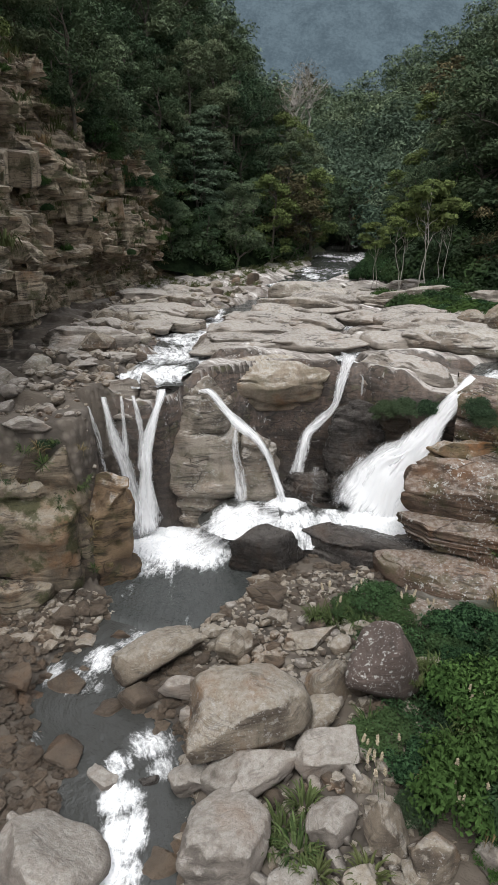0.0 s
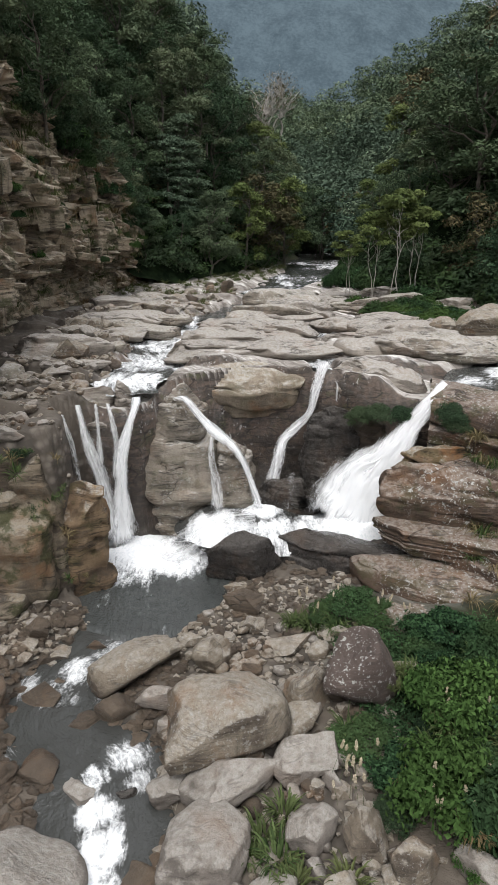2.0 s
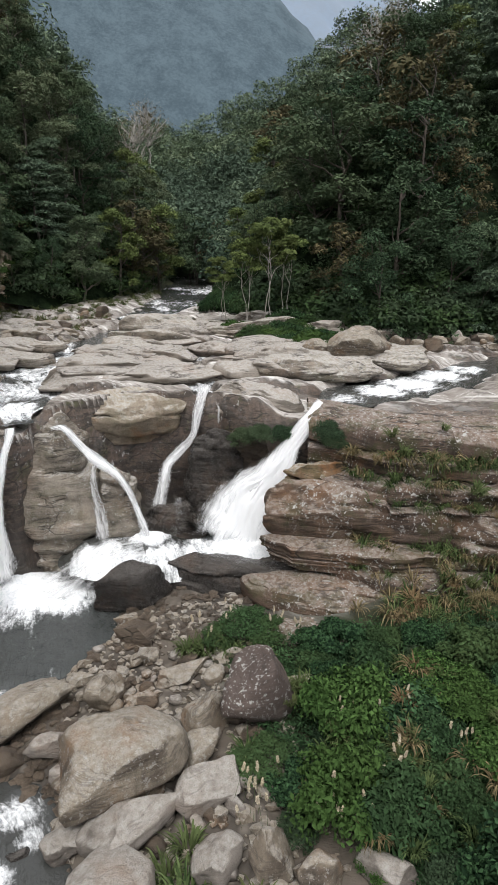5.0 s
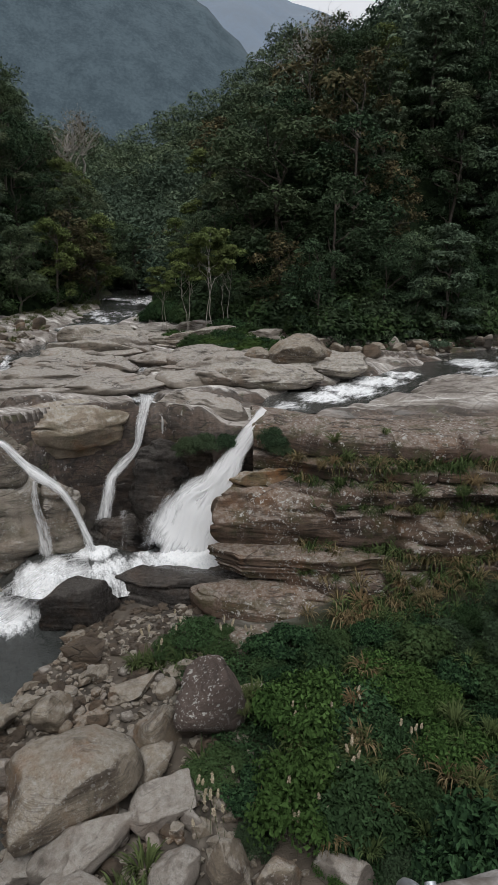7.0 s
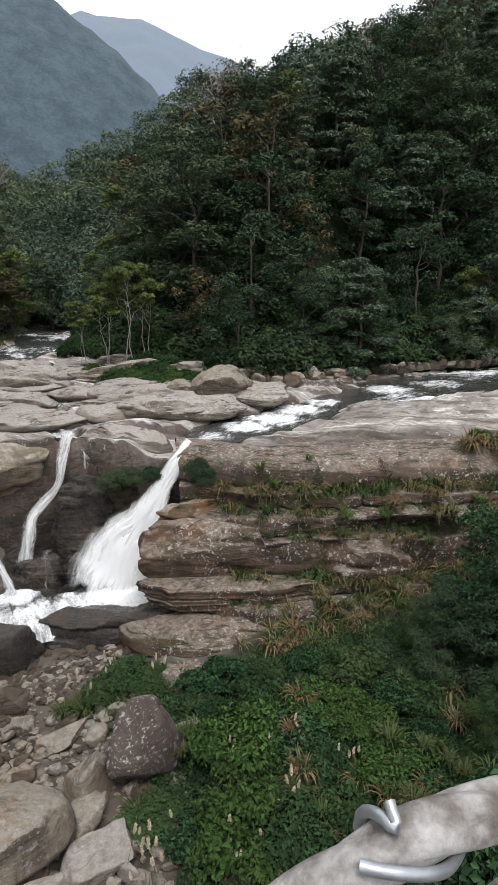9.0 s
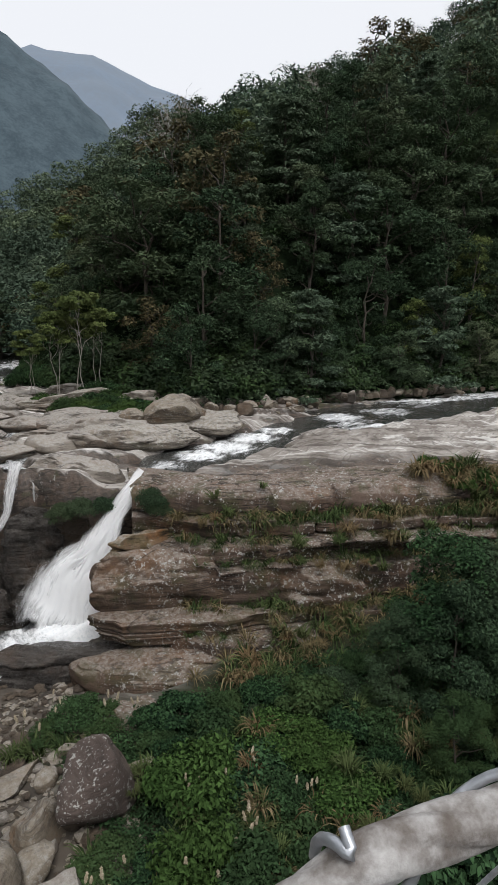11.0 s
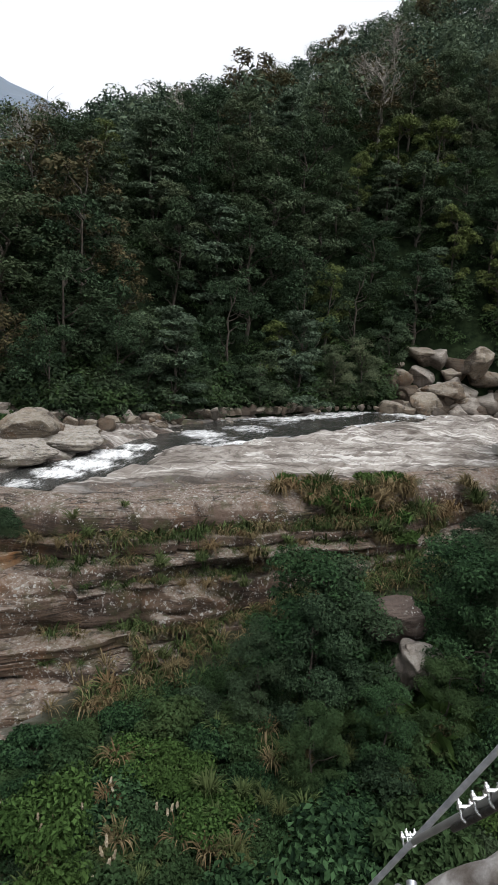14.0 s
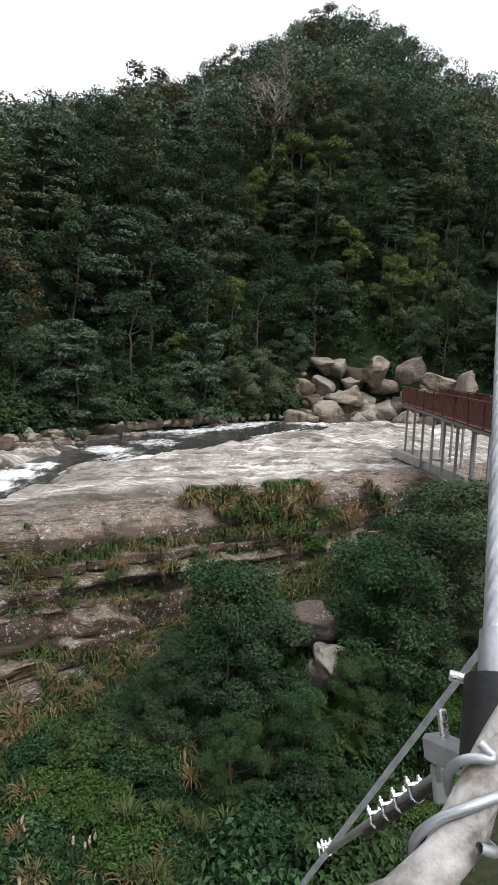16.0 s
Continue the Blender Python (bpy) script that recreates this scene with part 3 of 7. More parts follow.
def stepped_bank():
    """Beds of sandstone that step down from the bench, each with its own ragged, jointed edge and an undercut below it."""
    u = np.arange(7.7, 36.0, 0.10)
    p = np.array(BANK_STEPS)
    fine = np.linspace(0, len(p) - 1, (len(p) - 1) * 5 + 1)
    off = np.interp(fine, np.arange(len(p)), p[:, 0])[None, :] + 0 * u[:, None]
    z = np.interp(fine, np.arange(len(p)), p[:, 1])[None, :] + 0 * u[:, None]
    bed = np.searchsorted([8, 11, 14, 18, 21, 24, 27], fine)[None, :] + 0 * u[:, None]
    uu = u[:, None] + 0 * off
    # blocks along a bed: each stands in or out, with a narrow joint between
    width = 1.3 + 0.5 * np.sin(bed * 2.3) + 0.9 * (bed == 0) + 0.9 * (bed == 3)
    k = uu / width + 0.45 * N2(uu * 0.6, bed * 3.7, 2.0) + bed * 0.37
    block, f = np.floor(k), k - np.floor(k)
    jag = 0.42 * N3(block * 5.7, bed * 3.3, 1.5) * np.where(bed == 0, 0.55, 1.0)
    joint = smooth(np.minimum(f, 1 - f) * width, 0.09, 0.0) * smooth(N1(block * 3.1, bed * 2.7, 4.0), -0.2, 0.15)
    live = smooth(off, -1.2, -0.2)
    off = off + live * (jag + 0.55 * N1.octaves(uu * 0.22, bed * 2.1, 6.0, 3) - 0.16 * joint)
    z = z + live * (0.16 * N2(block * 2.9, bed * 4.1, 7.0) + 0.14 * N1(uu * 0.16, bed * 0.8, 1.0)) + 0.012 * (uu - 8)
    x = uu + BANK_OUT[0] * off
    y = bank_edge(uu) + BANK_OUT[1] * off
    n = 0.10 * N2.octaves(x * 1.1, y * 1.1, z * 2.4, 4) + 0.05 * N1.octaves(x * 3.1, y * 3.1, z * 5.0, 2)
    x, y, z = x + 0.4 * n, y - n, z + 0.5 * N3.octaves(x * 0.9, y * 0.9, 3.0, 4) * 0.16
    me = mesh_from("stepped_bank", np.stack([x, y, z], -1), grid_faces(len(u), off.shape[1]), M_BANK)
    tagged(new("stepped_bank", me), "layered brown sandstone bank stepping down from the river bed", "rock bank", kind="structure")
    top = np.full((200, 150), -9.0)
    np.maximum.at(top, (np.clip(((x - 5) / 0.16).astype(int), 0, 199), np.clip(((y - 0) / 0.16).astype(int), 0, 149)), z)
    return top


BANK_TOP = stepped_bank()


def ground_z(x, y):
    z = float(land(np.array([x]), np.array([y]))[0][0])
    i, j = int((x - 5) / 0.16), int(y / 0.16)
    return max(z, float(BANK_TOP[i - 1:i + 2, j - 1:j + 2].max())) if 0 < i < 199 and 0 < j < 149 else z


# ---------------------------------------------------------------- water
def lay_uv(me, uv):
    loops = np.empty(len(me.loops), np.int32)
    me.loops.foreach_get("vertex_index", loops)
    me.uv_layers.new(name="UVMap").data.foreach_set("uv", uv.reshape(-1, 2)[loops].astype(np.float32).ravel())


def ribbon(name, line, wide, lift, material, label, foam_at, steps=150, across=22, level=None, category="river"):
    """A strip of water along a bed line; foam_at(x, y, along, side) gives its foam."""
    p = np.array(line, float)
    k = np.linspace(0, len(p) - 1, steps)
    i = np.minimum(k.astype(int), len(p) - 2)
    f = (k - i)[:, None]
    a, b, c, d = p[np.maximum(i - 1, 0)], p[i], p[i + 1], p[np.minimum(i + 2, len(p) - 1)]
    q = 0.5 * (2 * b + (c - a) * f + (2 * a - 5 * b + 4 * c - d) * f ** 2 + (3 * b - a - 3 * c + d) * f ** 3)
    t = np.gradient(q, axis=0)
    t /= np.linalg.norm(t, axis=1)[:, None]
    side = np.linspace(-1, 1, across)
    w = np.broadcast_to(np.asarray(wide(k / (len(p) - 1)) if callable(wide) else wide), (steps,))
    x = q[:, :1] - t[:, 1:] * side * w[:, None]
    y = q[:, 1:] + t[:, :1] * side * w[:, None]
    z = (bench(q[:, :1], q[:, 1:]) + 0 * x if level is None else level(x, y)) + lift
    foam = foam_at(x, y, (k / (len(p) - 1))[:, None], side[None, :])
    z = z + 0.05 * N1.octaves(x * 1.3, y * 1.3, 6.0) + 0.22 * np.clip(foam, 0, 1) * N2.octaves(x * 2.2, y * 2.2, 1.0)
    me = mesh_from(name, np.stack([x, y, z], -1), grid_faces(steps, across), material)
    give(me, "foam", foam)
    length = np.cumsum(np.r_[0, np.linalg.norm(np.diff(q, axis=0), axis=1)])
    lay_uv(me, np.stack([side[None, :] * w[:, None], length[:, None] + 0 * side[None, :]], -1))
    return tagged(new(name, me), label, category, kind="structure")


def near_foam(x, y, spots):
    f = np.zeros(np.shape(x))
    for sx, sy, r, v in spots:
        f = np.maximum(f, v * smooth(np.hypot(x - sx, y - sy), r, r * 0.3))
    return f


def rapids_left(x, y, along, side):
    ripple = 0.75 * smooth(N2.octaves(x * 0.5, y * 0.28, 8.0, 2), -0.05, 0.4)
    return np.maximum(ripple, near_foam(x, y, [(-3.9, 25.0, 2.6, 0.85), (-3.6, 28.5, 3.0, 0.75), (-1.8, 33.5, 3.0, 0.6), (-4, 22.6, 2.0, 0.6), (2.0, 41, 3.5, 0.5), (5.2, 53, 5, 0.55),
                            (11.0, 78, 5, 0.4), (7.5, 62, 6, 0.45), (3.4, 46, 4, 0.45)])) - 0.12


def rapids_right(x, y, along, side):
    lines = 0.85 * smooth(N1.octaves(x * 0.10, y * 0.75, 3.0, 2), 0.08, 0.4) * smooth(x, 18, 24)
    return np.maximum(lines, near_foam(x, y, [(12.2, 25.2, 1.8, 0.95), (14.2, 26.2, 2.1, 1.05), (16.4, 27.5, 2.0, 1.0), (18.6, 28.6, 1.7, 0.8), (10.3, 24.2, 1.5, 0.6), (24.5, 30.4, 2.6, 0.85), (29, 30.6, 2.6, 0.7), (8.0, 22.5, 1.4, 1.0),
                            (50, 30.5, 6, 0.9), (33, 32.5, 3, 0.5)])) - 0.12


ribbon("upper_river", RIVER_LEFT, lambda k: (3.6 + 1.8 * smooth(0.42 - k, 0.0, 0.2)) * (1 - 0.72 * smooth(k, 0.84, 0.97)), -0.36, M_RIVER, "shallow river with white rapids between grey slabs", rapids_left, steps=300, across=30)
ribbon("side_channel", RIVER_RIGHT, lambda k: (2.5 + 2.9 * smooth(0.68 - k, 0.0, 0.25)) * (1 - 0.72 * smooth(k, 0.82, 0.97)), -0.30, M_RIVER, "dark smooth river breaking into white rapids", rapids_right, steps=260, across=30)
ribbon("slab_trickle", RIVER_MIDDLE, lambda k: 1.0 - 0.5 * smooth(k, 0.6, 1.0), -0.16, M_RIVER, "thin trickle of water over slabs", lambda x, y, a, s: 0.45 + 0 * x + 0 * a, steps=60, across=10)


def stream_level(x, y):
    return -0.02 + 0.03 * np.minimum(y - 17, 0) + 0 * x


def stream_foam(x, y, along, side):
    return near_foam(x, y, [(-3.4, 15.6, 0.9, 0.75), (-4.2, 14.8, 1.0, 0.8), (-4.7, 14.0, 1.0, 0.65), (-5.6, 14.2, 0.8, 0.6), (-3.3, 13.6, 0.7, 0.5), (-2.4, 11.9, 0.8, 0.85), (-2.0, 11.1, 0.6, 0.8), (-3.1, 11.2, 0.6, 0.9), (-2.9, 10.3, 0.8, 0.95), (-2.6, 9.5, 0.9, 1.0),
                            (-2.7, 8.7, 0.9, 1.0), (-2.8, 7.8, 1.0, 0.9), (-5.9, 10.7, 0.8, 0.95), (-5.4, 11.9, 0.5, 0.5)]) - 0.16


ribbon("lower_stream", STREAM, 3.6, -0.05, M_RIVER, "clear shallow stream with white riffles between boulders", stream_foam, steps=220, across=40, level=stream_level, category="stream")


def pool(name, cx, cy, rx, ry, z, material, label, spots, n=70, ring=120):
    r = np.linspace(0, 1, n)[:, None]
    a = np.linspace(0, 2 * np.pi, ring, endpoint=False)[None, :]
    x, y = cx + rx * r * np.cos(a), cy + ry * r * np.sin(a)
    f = near_foam(x, y, spots) - 0.1
    zz = z + 0 * x - (0.5 * smooth(r, 0.80, 1.0)) + 0.25 * np.clip(f - 0.7, 0, 1) + 0.03 * N1.octaves(x * 1.7, y * 1.7, 2.0) + 0.16 * np.clip(f, 0, 1) * N2.octaves(x * 2.3, y * 2.3, 1.0)
    me = mesh_from(name, np.stack([x, y, zz], -1), grid_faces(n, ring, True), material)
    give(me, "foam", f)
    lay_uv(me, np.stack([x, y * 0.7], -1))
    return tagged(new(name, me), label, "pool", kind="structure")


pool("plunge_pool", -2.6, 19.5, 3.9, 4.0, 0.0, M_POOL, "grey-green plunge pool, white with foam under the falls",
     [(-4.1, 22.0, 2.2, 1.4), (-3.2, 21.4, 2.3, 1.3), (-1.9, 20.9, 2.0, 1.1), (-3.4, 20.3, 1.9, 0.75), (-2.6, 18.6, 2.6, 0.12)])
pool("upper_basin", 2.6, 22.2, 4.6, 2.4, 1.15, M_RIVER, "foaming basin between the falls",
     [(5.2, 21.4, 2.4, 1.3), (3.8, 21.0, 2.2, 0.95), (2.2, 20.7, 2.2, 0.75), (1.5, 22.7, 1.2, 1.2), (2.0, 23.3, 1.3, 1.0), (-0.4, 21.3, 2.0, 1.0), (0.8, 20.7, 2.0, 0.8), (0.9, 21.9, 2.1, 0.42), (-0.1, 22.2, 0.9, 0.8)])


def waterfall(label, path, material=None, layers=2, steps=70, across=34, seed=0, body=0.12):
    """path: (x, y, z, half width) down the fall; the sheet faces the viewer's side of the gorge."""
    p = np.array(path, float)
    k = np.linspace(0, len(p) - 1, steps)
    i = np.minimum(k.astype(int), len(p) - 2)
    f = (k - i)[:, None]
    a, b, c, d = p[np.maximum(i - 1, 0)], p[i], p[i + 1], p[np.minimum(i + 2, len(p) - 1)]
    q = 0.5 * (2 * b + (c - a) * f + (2 * a - 5 * b + 4 * c - d) * f ** 2 + (3 * b - a - 3 * c + d) * f ** 3)
    flow = np.gradient(q[:, :3], axis=0)
    flow /= np.linalg.norm(flow, axis=1)[:, None]
    out = np.array((0.1, -0.6, 0.8))
    side = np.cross(flow, out)
    side /= np.linalg.norm(side, axis=1)[:, None]
    verts, faces, uvs, bodies = [], [], [], []
    u = np.linspace(-1, 1, across)
    length = np.cumsum(np.r_[0, np.linalg.norm(np.diff(q[:, :3], axis=0), axis=1)])
    for layer in range(layers):
        w = q[:, 3:] * (1.0 - 0.22 * layer) * (1 + 0.16 * N2(length * 1.1 + seed * 5, 0 * length, 3.0 + layer)[:, None])
        ruffle = 0.16 * N1.octaves(u[None, :] * q[:, 3:] * 2.5 + seed * 3.1, length[:, None] * 0.5, layer * 5.3 + seed) + 0.06 * N2(u[None, :] * 9 + seed, length[:, None] * 1.6, layer)
        ruffle = ruffle * smooth(length, 0.1, 1.4)[:, None]
        crown = (0.10 * (1 - u[None, :] ** 2) * np.minimum(q[:, 3:], 0.8) - 0.09 * layer)
        pts = q[:, None, :3] + side[:, None, :] * (u[None, :, None] * w[:, None, :]) + (out / np.linalg.norm(out))[None, None, :] * (crown + ruffle)[..., None]
        pts = pts + side[:, None, :] * ((0.14 * N3(u[None, :] * 3, length[:, None] * 1.2, seed + layer * 2.0) + 0.10 * N1(length * 0.9 + seed * 2.3, 0 * length, 1.0 + layer)[:, None] * smooth(length, 0.2, 1.0)[:, None]) * q[:, 3:])[..., None]
        faces.append(grid_faces(steps, across) + len(verts) * steps * across)
        verts.append(pts.reshape(-1, 3))
        uu = np.broadcast_to(u[None, :] * q[:, 3:] + seed * 7.7 + layer * 3.3, (steps, across))
        vv = np.broadcast_to(length[:, None], (steps, across))
        uvs.append(np.stack([uu, vv], -1).reshape(-1, 2))
        edge = 1 - np.abs(u[None, :]) ** 3 * 0.5 + 0 * length[:, None]
        tail = smooth(length / length[-1], 0.86, 1.0)[:, None]
        bodies.append(((body - 0.06) * edge - 0.70 * np.abs(u[None, :]) ** 2.4 - (0.35 + body) * tail * (0.6 + 0.4 * N2(u[None, :] * 6, length[:, None], seed))).ravel())
    faces = np.concatenate(faces)
    me = mesh_from("waterfall", np.concatenate(verts), faces, material or M_FALL)
    give(me, "body", np.concatenate(bodies))
    lay_uv(me, np.concatenate(uvs))
    return tagged(new("waterfall", me), label, "waterfall", kind="structure")


# the broad slanting fall
waterfall("broad white waterfall slanting down a rock face", [(8.75, 22.9, 6.16, 0.5), (8.35, 22.55, 6.08, 0.46), (7.8, 22.15, 5.75, 0.42), (7.28, 22.0, 5.06, 0.50), (6.6, 21.9, 4.2, 0.92), (5.75, 21.8, 3.05, 1.40), (5.0, 21.6, 2.0, 1.75), (4.3, 21.3, 1.05, 2.1)],
          layers=4, body=0.62, seed=1, steps=110, across=60)
waterfall("lacy spray beside the broad waterfall", [(6.3, 22.3, 3.9, 0.4), (5.4, 22.2, 3.5, 0.7), (4.6, 22.0, 2.6, 0.9), (3.8, 21.7, 1.2, 1.3)], layers=3, body=0.38, seed=12)
# thin veils over the black steps between the falls
waterfall("thin veil of water over black rock steps", [(4.5, 22.6, 3.1, 0.6), (4.1, 22.3, 2.6, 0.8), (3.7, 22.1, 1.9, 0.9), (3.5, 21.9, 1.2, 1.1)], layers=2, body=0.10, seed=13)
waterfall("thin veil of water over black rock steps", [(2.7, 23.0, 2.6, 0.5), (2.6, 22.5, 2.2, 0.7), (2.5, 22.2, 1.7, 0.8), (2.4, 22.0, 1.2, 0.9)], layers=2, body=0.02, seed=15)
# the thin fall that drops, then slides over black rock
waterfall("thin white waterfall splitting over black rock", [(4.4, 27.0, 6.34, 0.5), (4.2, 25.8, 6.28, 0.46), (3.88, 25.1, 5.5, 0.46), (3.6, 24.9, 4.6, 0.36), (2.98, 24.7, 3.9, 0.42), (2.47, 24.2, 3.6, 0.42), (2.2, 23.9, 2.75, 0.48), (1.98, 23.6, 1.85, 0.6), (1.85, 23.2, 1.15, 0.9)], layers=3, seed=2, body=0.26, steps=100)
waterfall("thin strand of falling water", [(4.75, 25.6, 6.05, 0.08), (4.75, 25.1, 5.6, 0.10), (4.7, 24.9, 4.9, 0.12)], layers=1, seed=14, body=0.2)
# the fall round the grey knob
waterfall("white water sliding round a grey rock knob", [(-1.95, 23.6, 5.6, 0.12), (-1.47, 22.95, 5.75, 0.2), (-0.87, 22.8, 5.05, 0.30), (-0.32, 22.7, 4.5, 0.34), (0.32, 22.6, 3.95, 0.30), (0.70, 22.5, 3.35, 0.23), (1.05, 22.5, 2.5, 0.24), (1.32, 22.5, 1.75, 0.34), (1.5, 22.4, 1.1, 0.65)], layers=3, seed=3, body=0.42, steps=110)
waterfall("thin veil of water on dark rock", [(-0.45, 22.55, 4.3, 0.22), (-0.5, 22.3, 3.5, 0.30), (-0.35, 22.15, 2.5, 0.42), (-0.2, 22.0, 1.2, 0.6)], layers=2, seed=4, body=0.30, material=M_FALL_THIN)
# the left falls
waterfall("tall narrow white waterfall", [(-3.45, 23.5, 5.65, 0.3), (-3.3, 22.6, 5.74, 0.25), (-3.6, 22.1, 4.78, 0.26), (-3.87, 21.95, 3.5, 0.36), (-3.95, 21.8, 2.0, 0.5), (-3.9, 21.6, -0.1, 0.9)], layers=3, seed=5, body=0.5, steps=90)
waterfall("lacy white waterfall over ledges", [(-5.55, 22.9, 5.35, 0.2), (-5.42, 22.3, 5.62, 0.18), (-5.1, 21.9, 4.55, 0.28), (-4.72, 21.8, 3.2, 0.42), (-4.45, 21.7, 1.75, 0.5), (-4.35, 21.5, -0.1, 0.75)], layers=3, seed=6, body=0.40, steps=90, material=M_FALL_THIN)
waterfall("thin strand of falling water", [(-6.1, 22.3, 5.2, 0.12), (-5.88, 21.8, 5.42, 0.12), (-5.6, 21.5, 4.67, 0.17), (-5.4, 21.4, 3.55, 0.20), (-5.2, 21.3, 2.3, 0.22)], layers=2, seed=7, body=0.30, material=M_FALL_THIN)
waterfall("thin strand of falling water", [(-4.45, 23.1, 5.4, 0.15), (-4.34, 22.5, 5.66, 0.13), (-4.12, 22.1, 5.0, 0.18), (-4.05, 22.0, 4.2, 0.22), (-4.2, 21.8, 2.6, 0.3)], layers=2, seed=8, body=0.36, material=M_FALL_THIN)
waterfall("thin strand of falling water", [(-4.9, 23.0, 5.35, 0.11), (-4.8, 22.5, 5.6, 0.11), (-4.65, 22.0, 4.6, 0.18), (-4.6, 21.8, 3.2, 0.3)], layers=2, seed=10, body=0.34, material=M_FALL_THIN)
# the spill from the upper basin
waterfall("white water spilling from basin to pool", [(1.2, 21.4, 1.24, 1.1), (0.0, 21.2, 1.2, 1.2), (-0.9, 21.0, 0.95, 1.3), (-1.7, 20.8, 0.5, 1.3), (-2.8, 20.6, 0.02, 1.3)], layers=2, seed=9, body=0.16)
waterfall("little chute between black rocks", [(1.7, 20.1, 1.2, 0.10), (1.62, 19.5, 1.0, 0.10), (1.6, 19.3, 0.2, 0.13)], layers=1, seed=11, body=0.1)

# ---------------------------------------------------------------- cliff
CLIFF_FACE = []


def build_cliff():
    """A wall of broken sandstone along the bank: uneven beds, slanting joints, blocks fallen out, undercut at its foot."""
    ys, zs = np.arange(12, 61.5, 0.15), np.arange(4.6, 25.0, 0.13)
    y, z = np.meshgrid(ys, zs, indexing="ij")
    wy, wz = y + 1.1 * N1.octaves(y * 0.22, z * 0.3, 3.0, 3) + 0.25 * z, z + 0.7 * N2.octaves(y * 0.14, z * 0.2, 9.0, 3)
    proud = 0.9 * N1.octaves(y * 0.17, z * 0.22, 7.0, 3)
    for size, tall, deep, seed in ((3.6, 2.2, 1.3, 1.0), (1.5, 0.95, 0.95, 4.0), (0.6, 0.4, 0.36, 8.0)):
        bed = wz / tall + 0.5 * N2(0 * y, np.floor(wz / tall) * 3.3, seed)
        joint = wy / size + 0.9 * N3(np.floor(bed) * 3.1, np.floor(wy / size / 3), seed)
        h = N3(np.floor(joint) * 7.37, np.floor(bed) * 5.11, seed)
        tip = (joint % 1 - 0.5) * N1(np.floor(joint) * 3.3, np.floor(bed) * 2.7, seed) + (bed % 1 - 0.5) * N2(np.floor(joint) * 2.1, np.floor(bed) * 4.7, seed)
        gap = np.minimum(np.minimum(joint % 1, 1 - joint % 1) * size, np.minimum(bed % 1, 1 - bed % 1) * tall)
        proud = proud + deep * (h + 0.8 * tip) - 0.45 * deep * smooth(gap, 0.12, 0.0) * smooth(N2(joint * 0.7, bed * 0.7, seed), -0.3, 0.3)
    proud = proud + 0.14 * N2.octaves(y * 1.3, z * 1.3, 5.0)
    under = smooth(z - 0.035 * (y - 22), 8.9, 8.7) * smooth(y, 62, 40)
    proud = proud * (1 - 0.75 * under)
    crest = np.interp(y, [12, 30, 36, 40, 48, 56, 62, 66], [20.5, 20.5, 18.6, 16.6, 14.2, 12.0, 11.5, 7.5])
    lean = 0.9 * np.clip(z - crest, 0, 20) + 0.10 * np.clip(z - 9, 0, 20)
    x = -10.2 + proud - 1.7 * under - lean - 3.5 * smooth(y, 54, 61) + 0.03 * (30 - np.minimum(y, 30)) ** 2 * 0.03
    x = x + bend(y) + 1.4 * smooth(z, 6.6, 5.0) * (1 - under * 0.3)
    CLIFF_FACE.append((ys, zs, x))
    me = mesh_from("cliff", np.stack([x, y, z], -1), grid_faces(len(ys), len(zs))[:, ::-1], M_CLIFF, shade=False)
    back = tagged(new("cliff", me), "tall broken brown sandstone cliff with an undercut foot", "cliff", kind="structure")
    solid = back.modifiers.new("thickness", "SOLIDIFY")
    solid.thickness, solid.offset = 1.0, -1.0
    return back


CLIFF = build_cliff()
def cliff_x(y, z):
    """How far out the face of the cliff stands."""
    ys, zs, x = CLIFF_FACE[0]
    return float(x[min(len(ys) - 1, max(0, int((y - ys[0]) / 0.15))), min(len(zs) - 1, max(0, int((z - zs[0]) / 0.13)))])


CREST = ((12, 20.5), (30, 20.5), (36, 18.6), (40, 16.6), (48, 14.2), (56, 12.0), (62, 11.0), (66, 7.5))


# ---------------------------------------------------------------- hills
def curve_of(table, v):
    return np.interp(v, [a for a, _ in table], [b for _, b in table])


HILL_FOOT = [(6, 125), (9, 112), (9.8, 90), (10.8, 66), (12, 54), (14, 48), (17, 45), (20, 42), (25, 38.5), (29, 39.5), (33, 41.8), (40, 46), (47, 51.5), (53, 57.5), (60, 60), (70, 64), (90, 72), (125, 80)]
HILL_RISE = [(6, -4), (10, -3.0), (12, -1.0), (14, 1.5), (16, 4.4), (18, 7.0), (20, 9.2), (22, 11.0), (24, 12.2), (27, 13.8), (30, 16.2), (34, 17.8), (37, 18.2), (40.6, 19.2), (44, 20.3), (48.7, 21.8), (53, 24.3), (58, 26.0), (63, 24.8), (68, 22.0), (75, 19), (90, 17), (125, 14)]
HILL_DEEP = [(6, 20), (12, 35), (18, 45), (24, 70), (30, 110), (37, 130), (48, 145), (56, 150), (125, 150)]


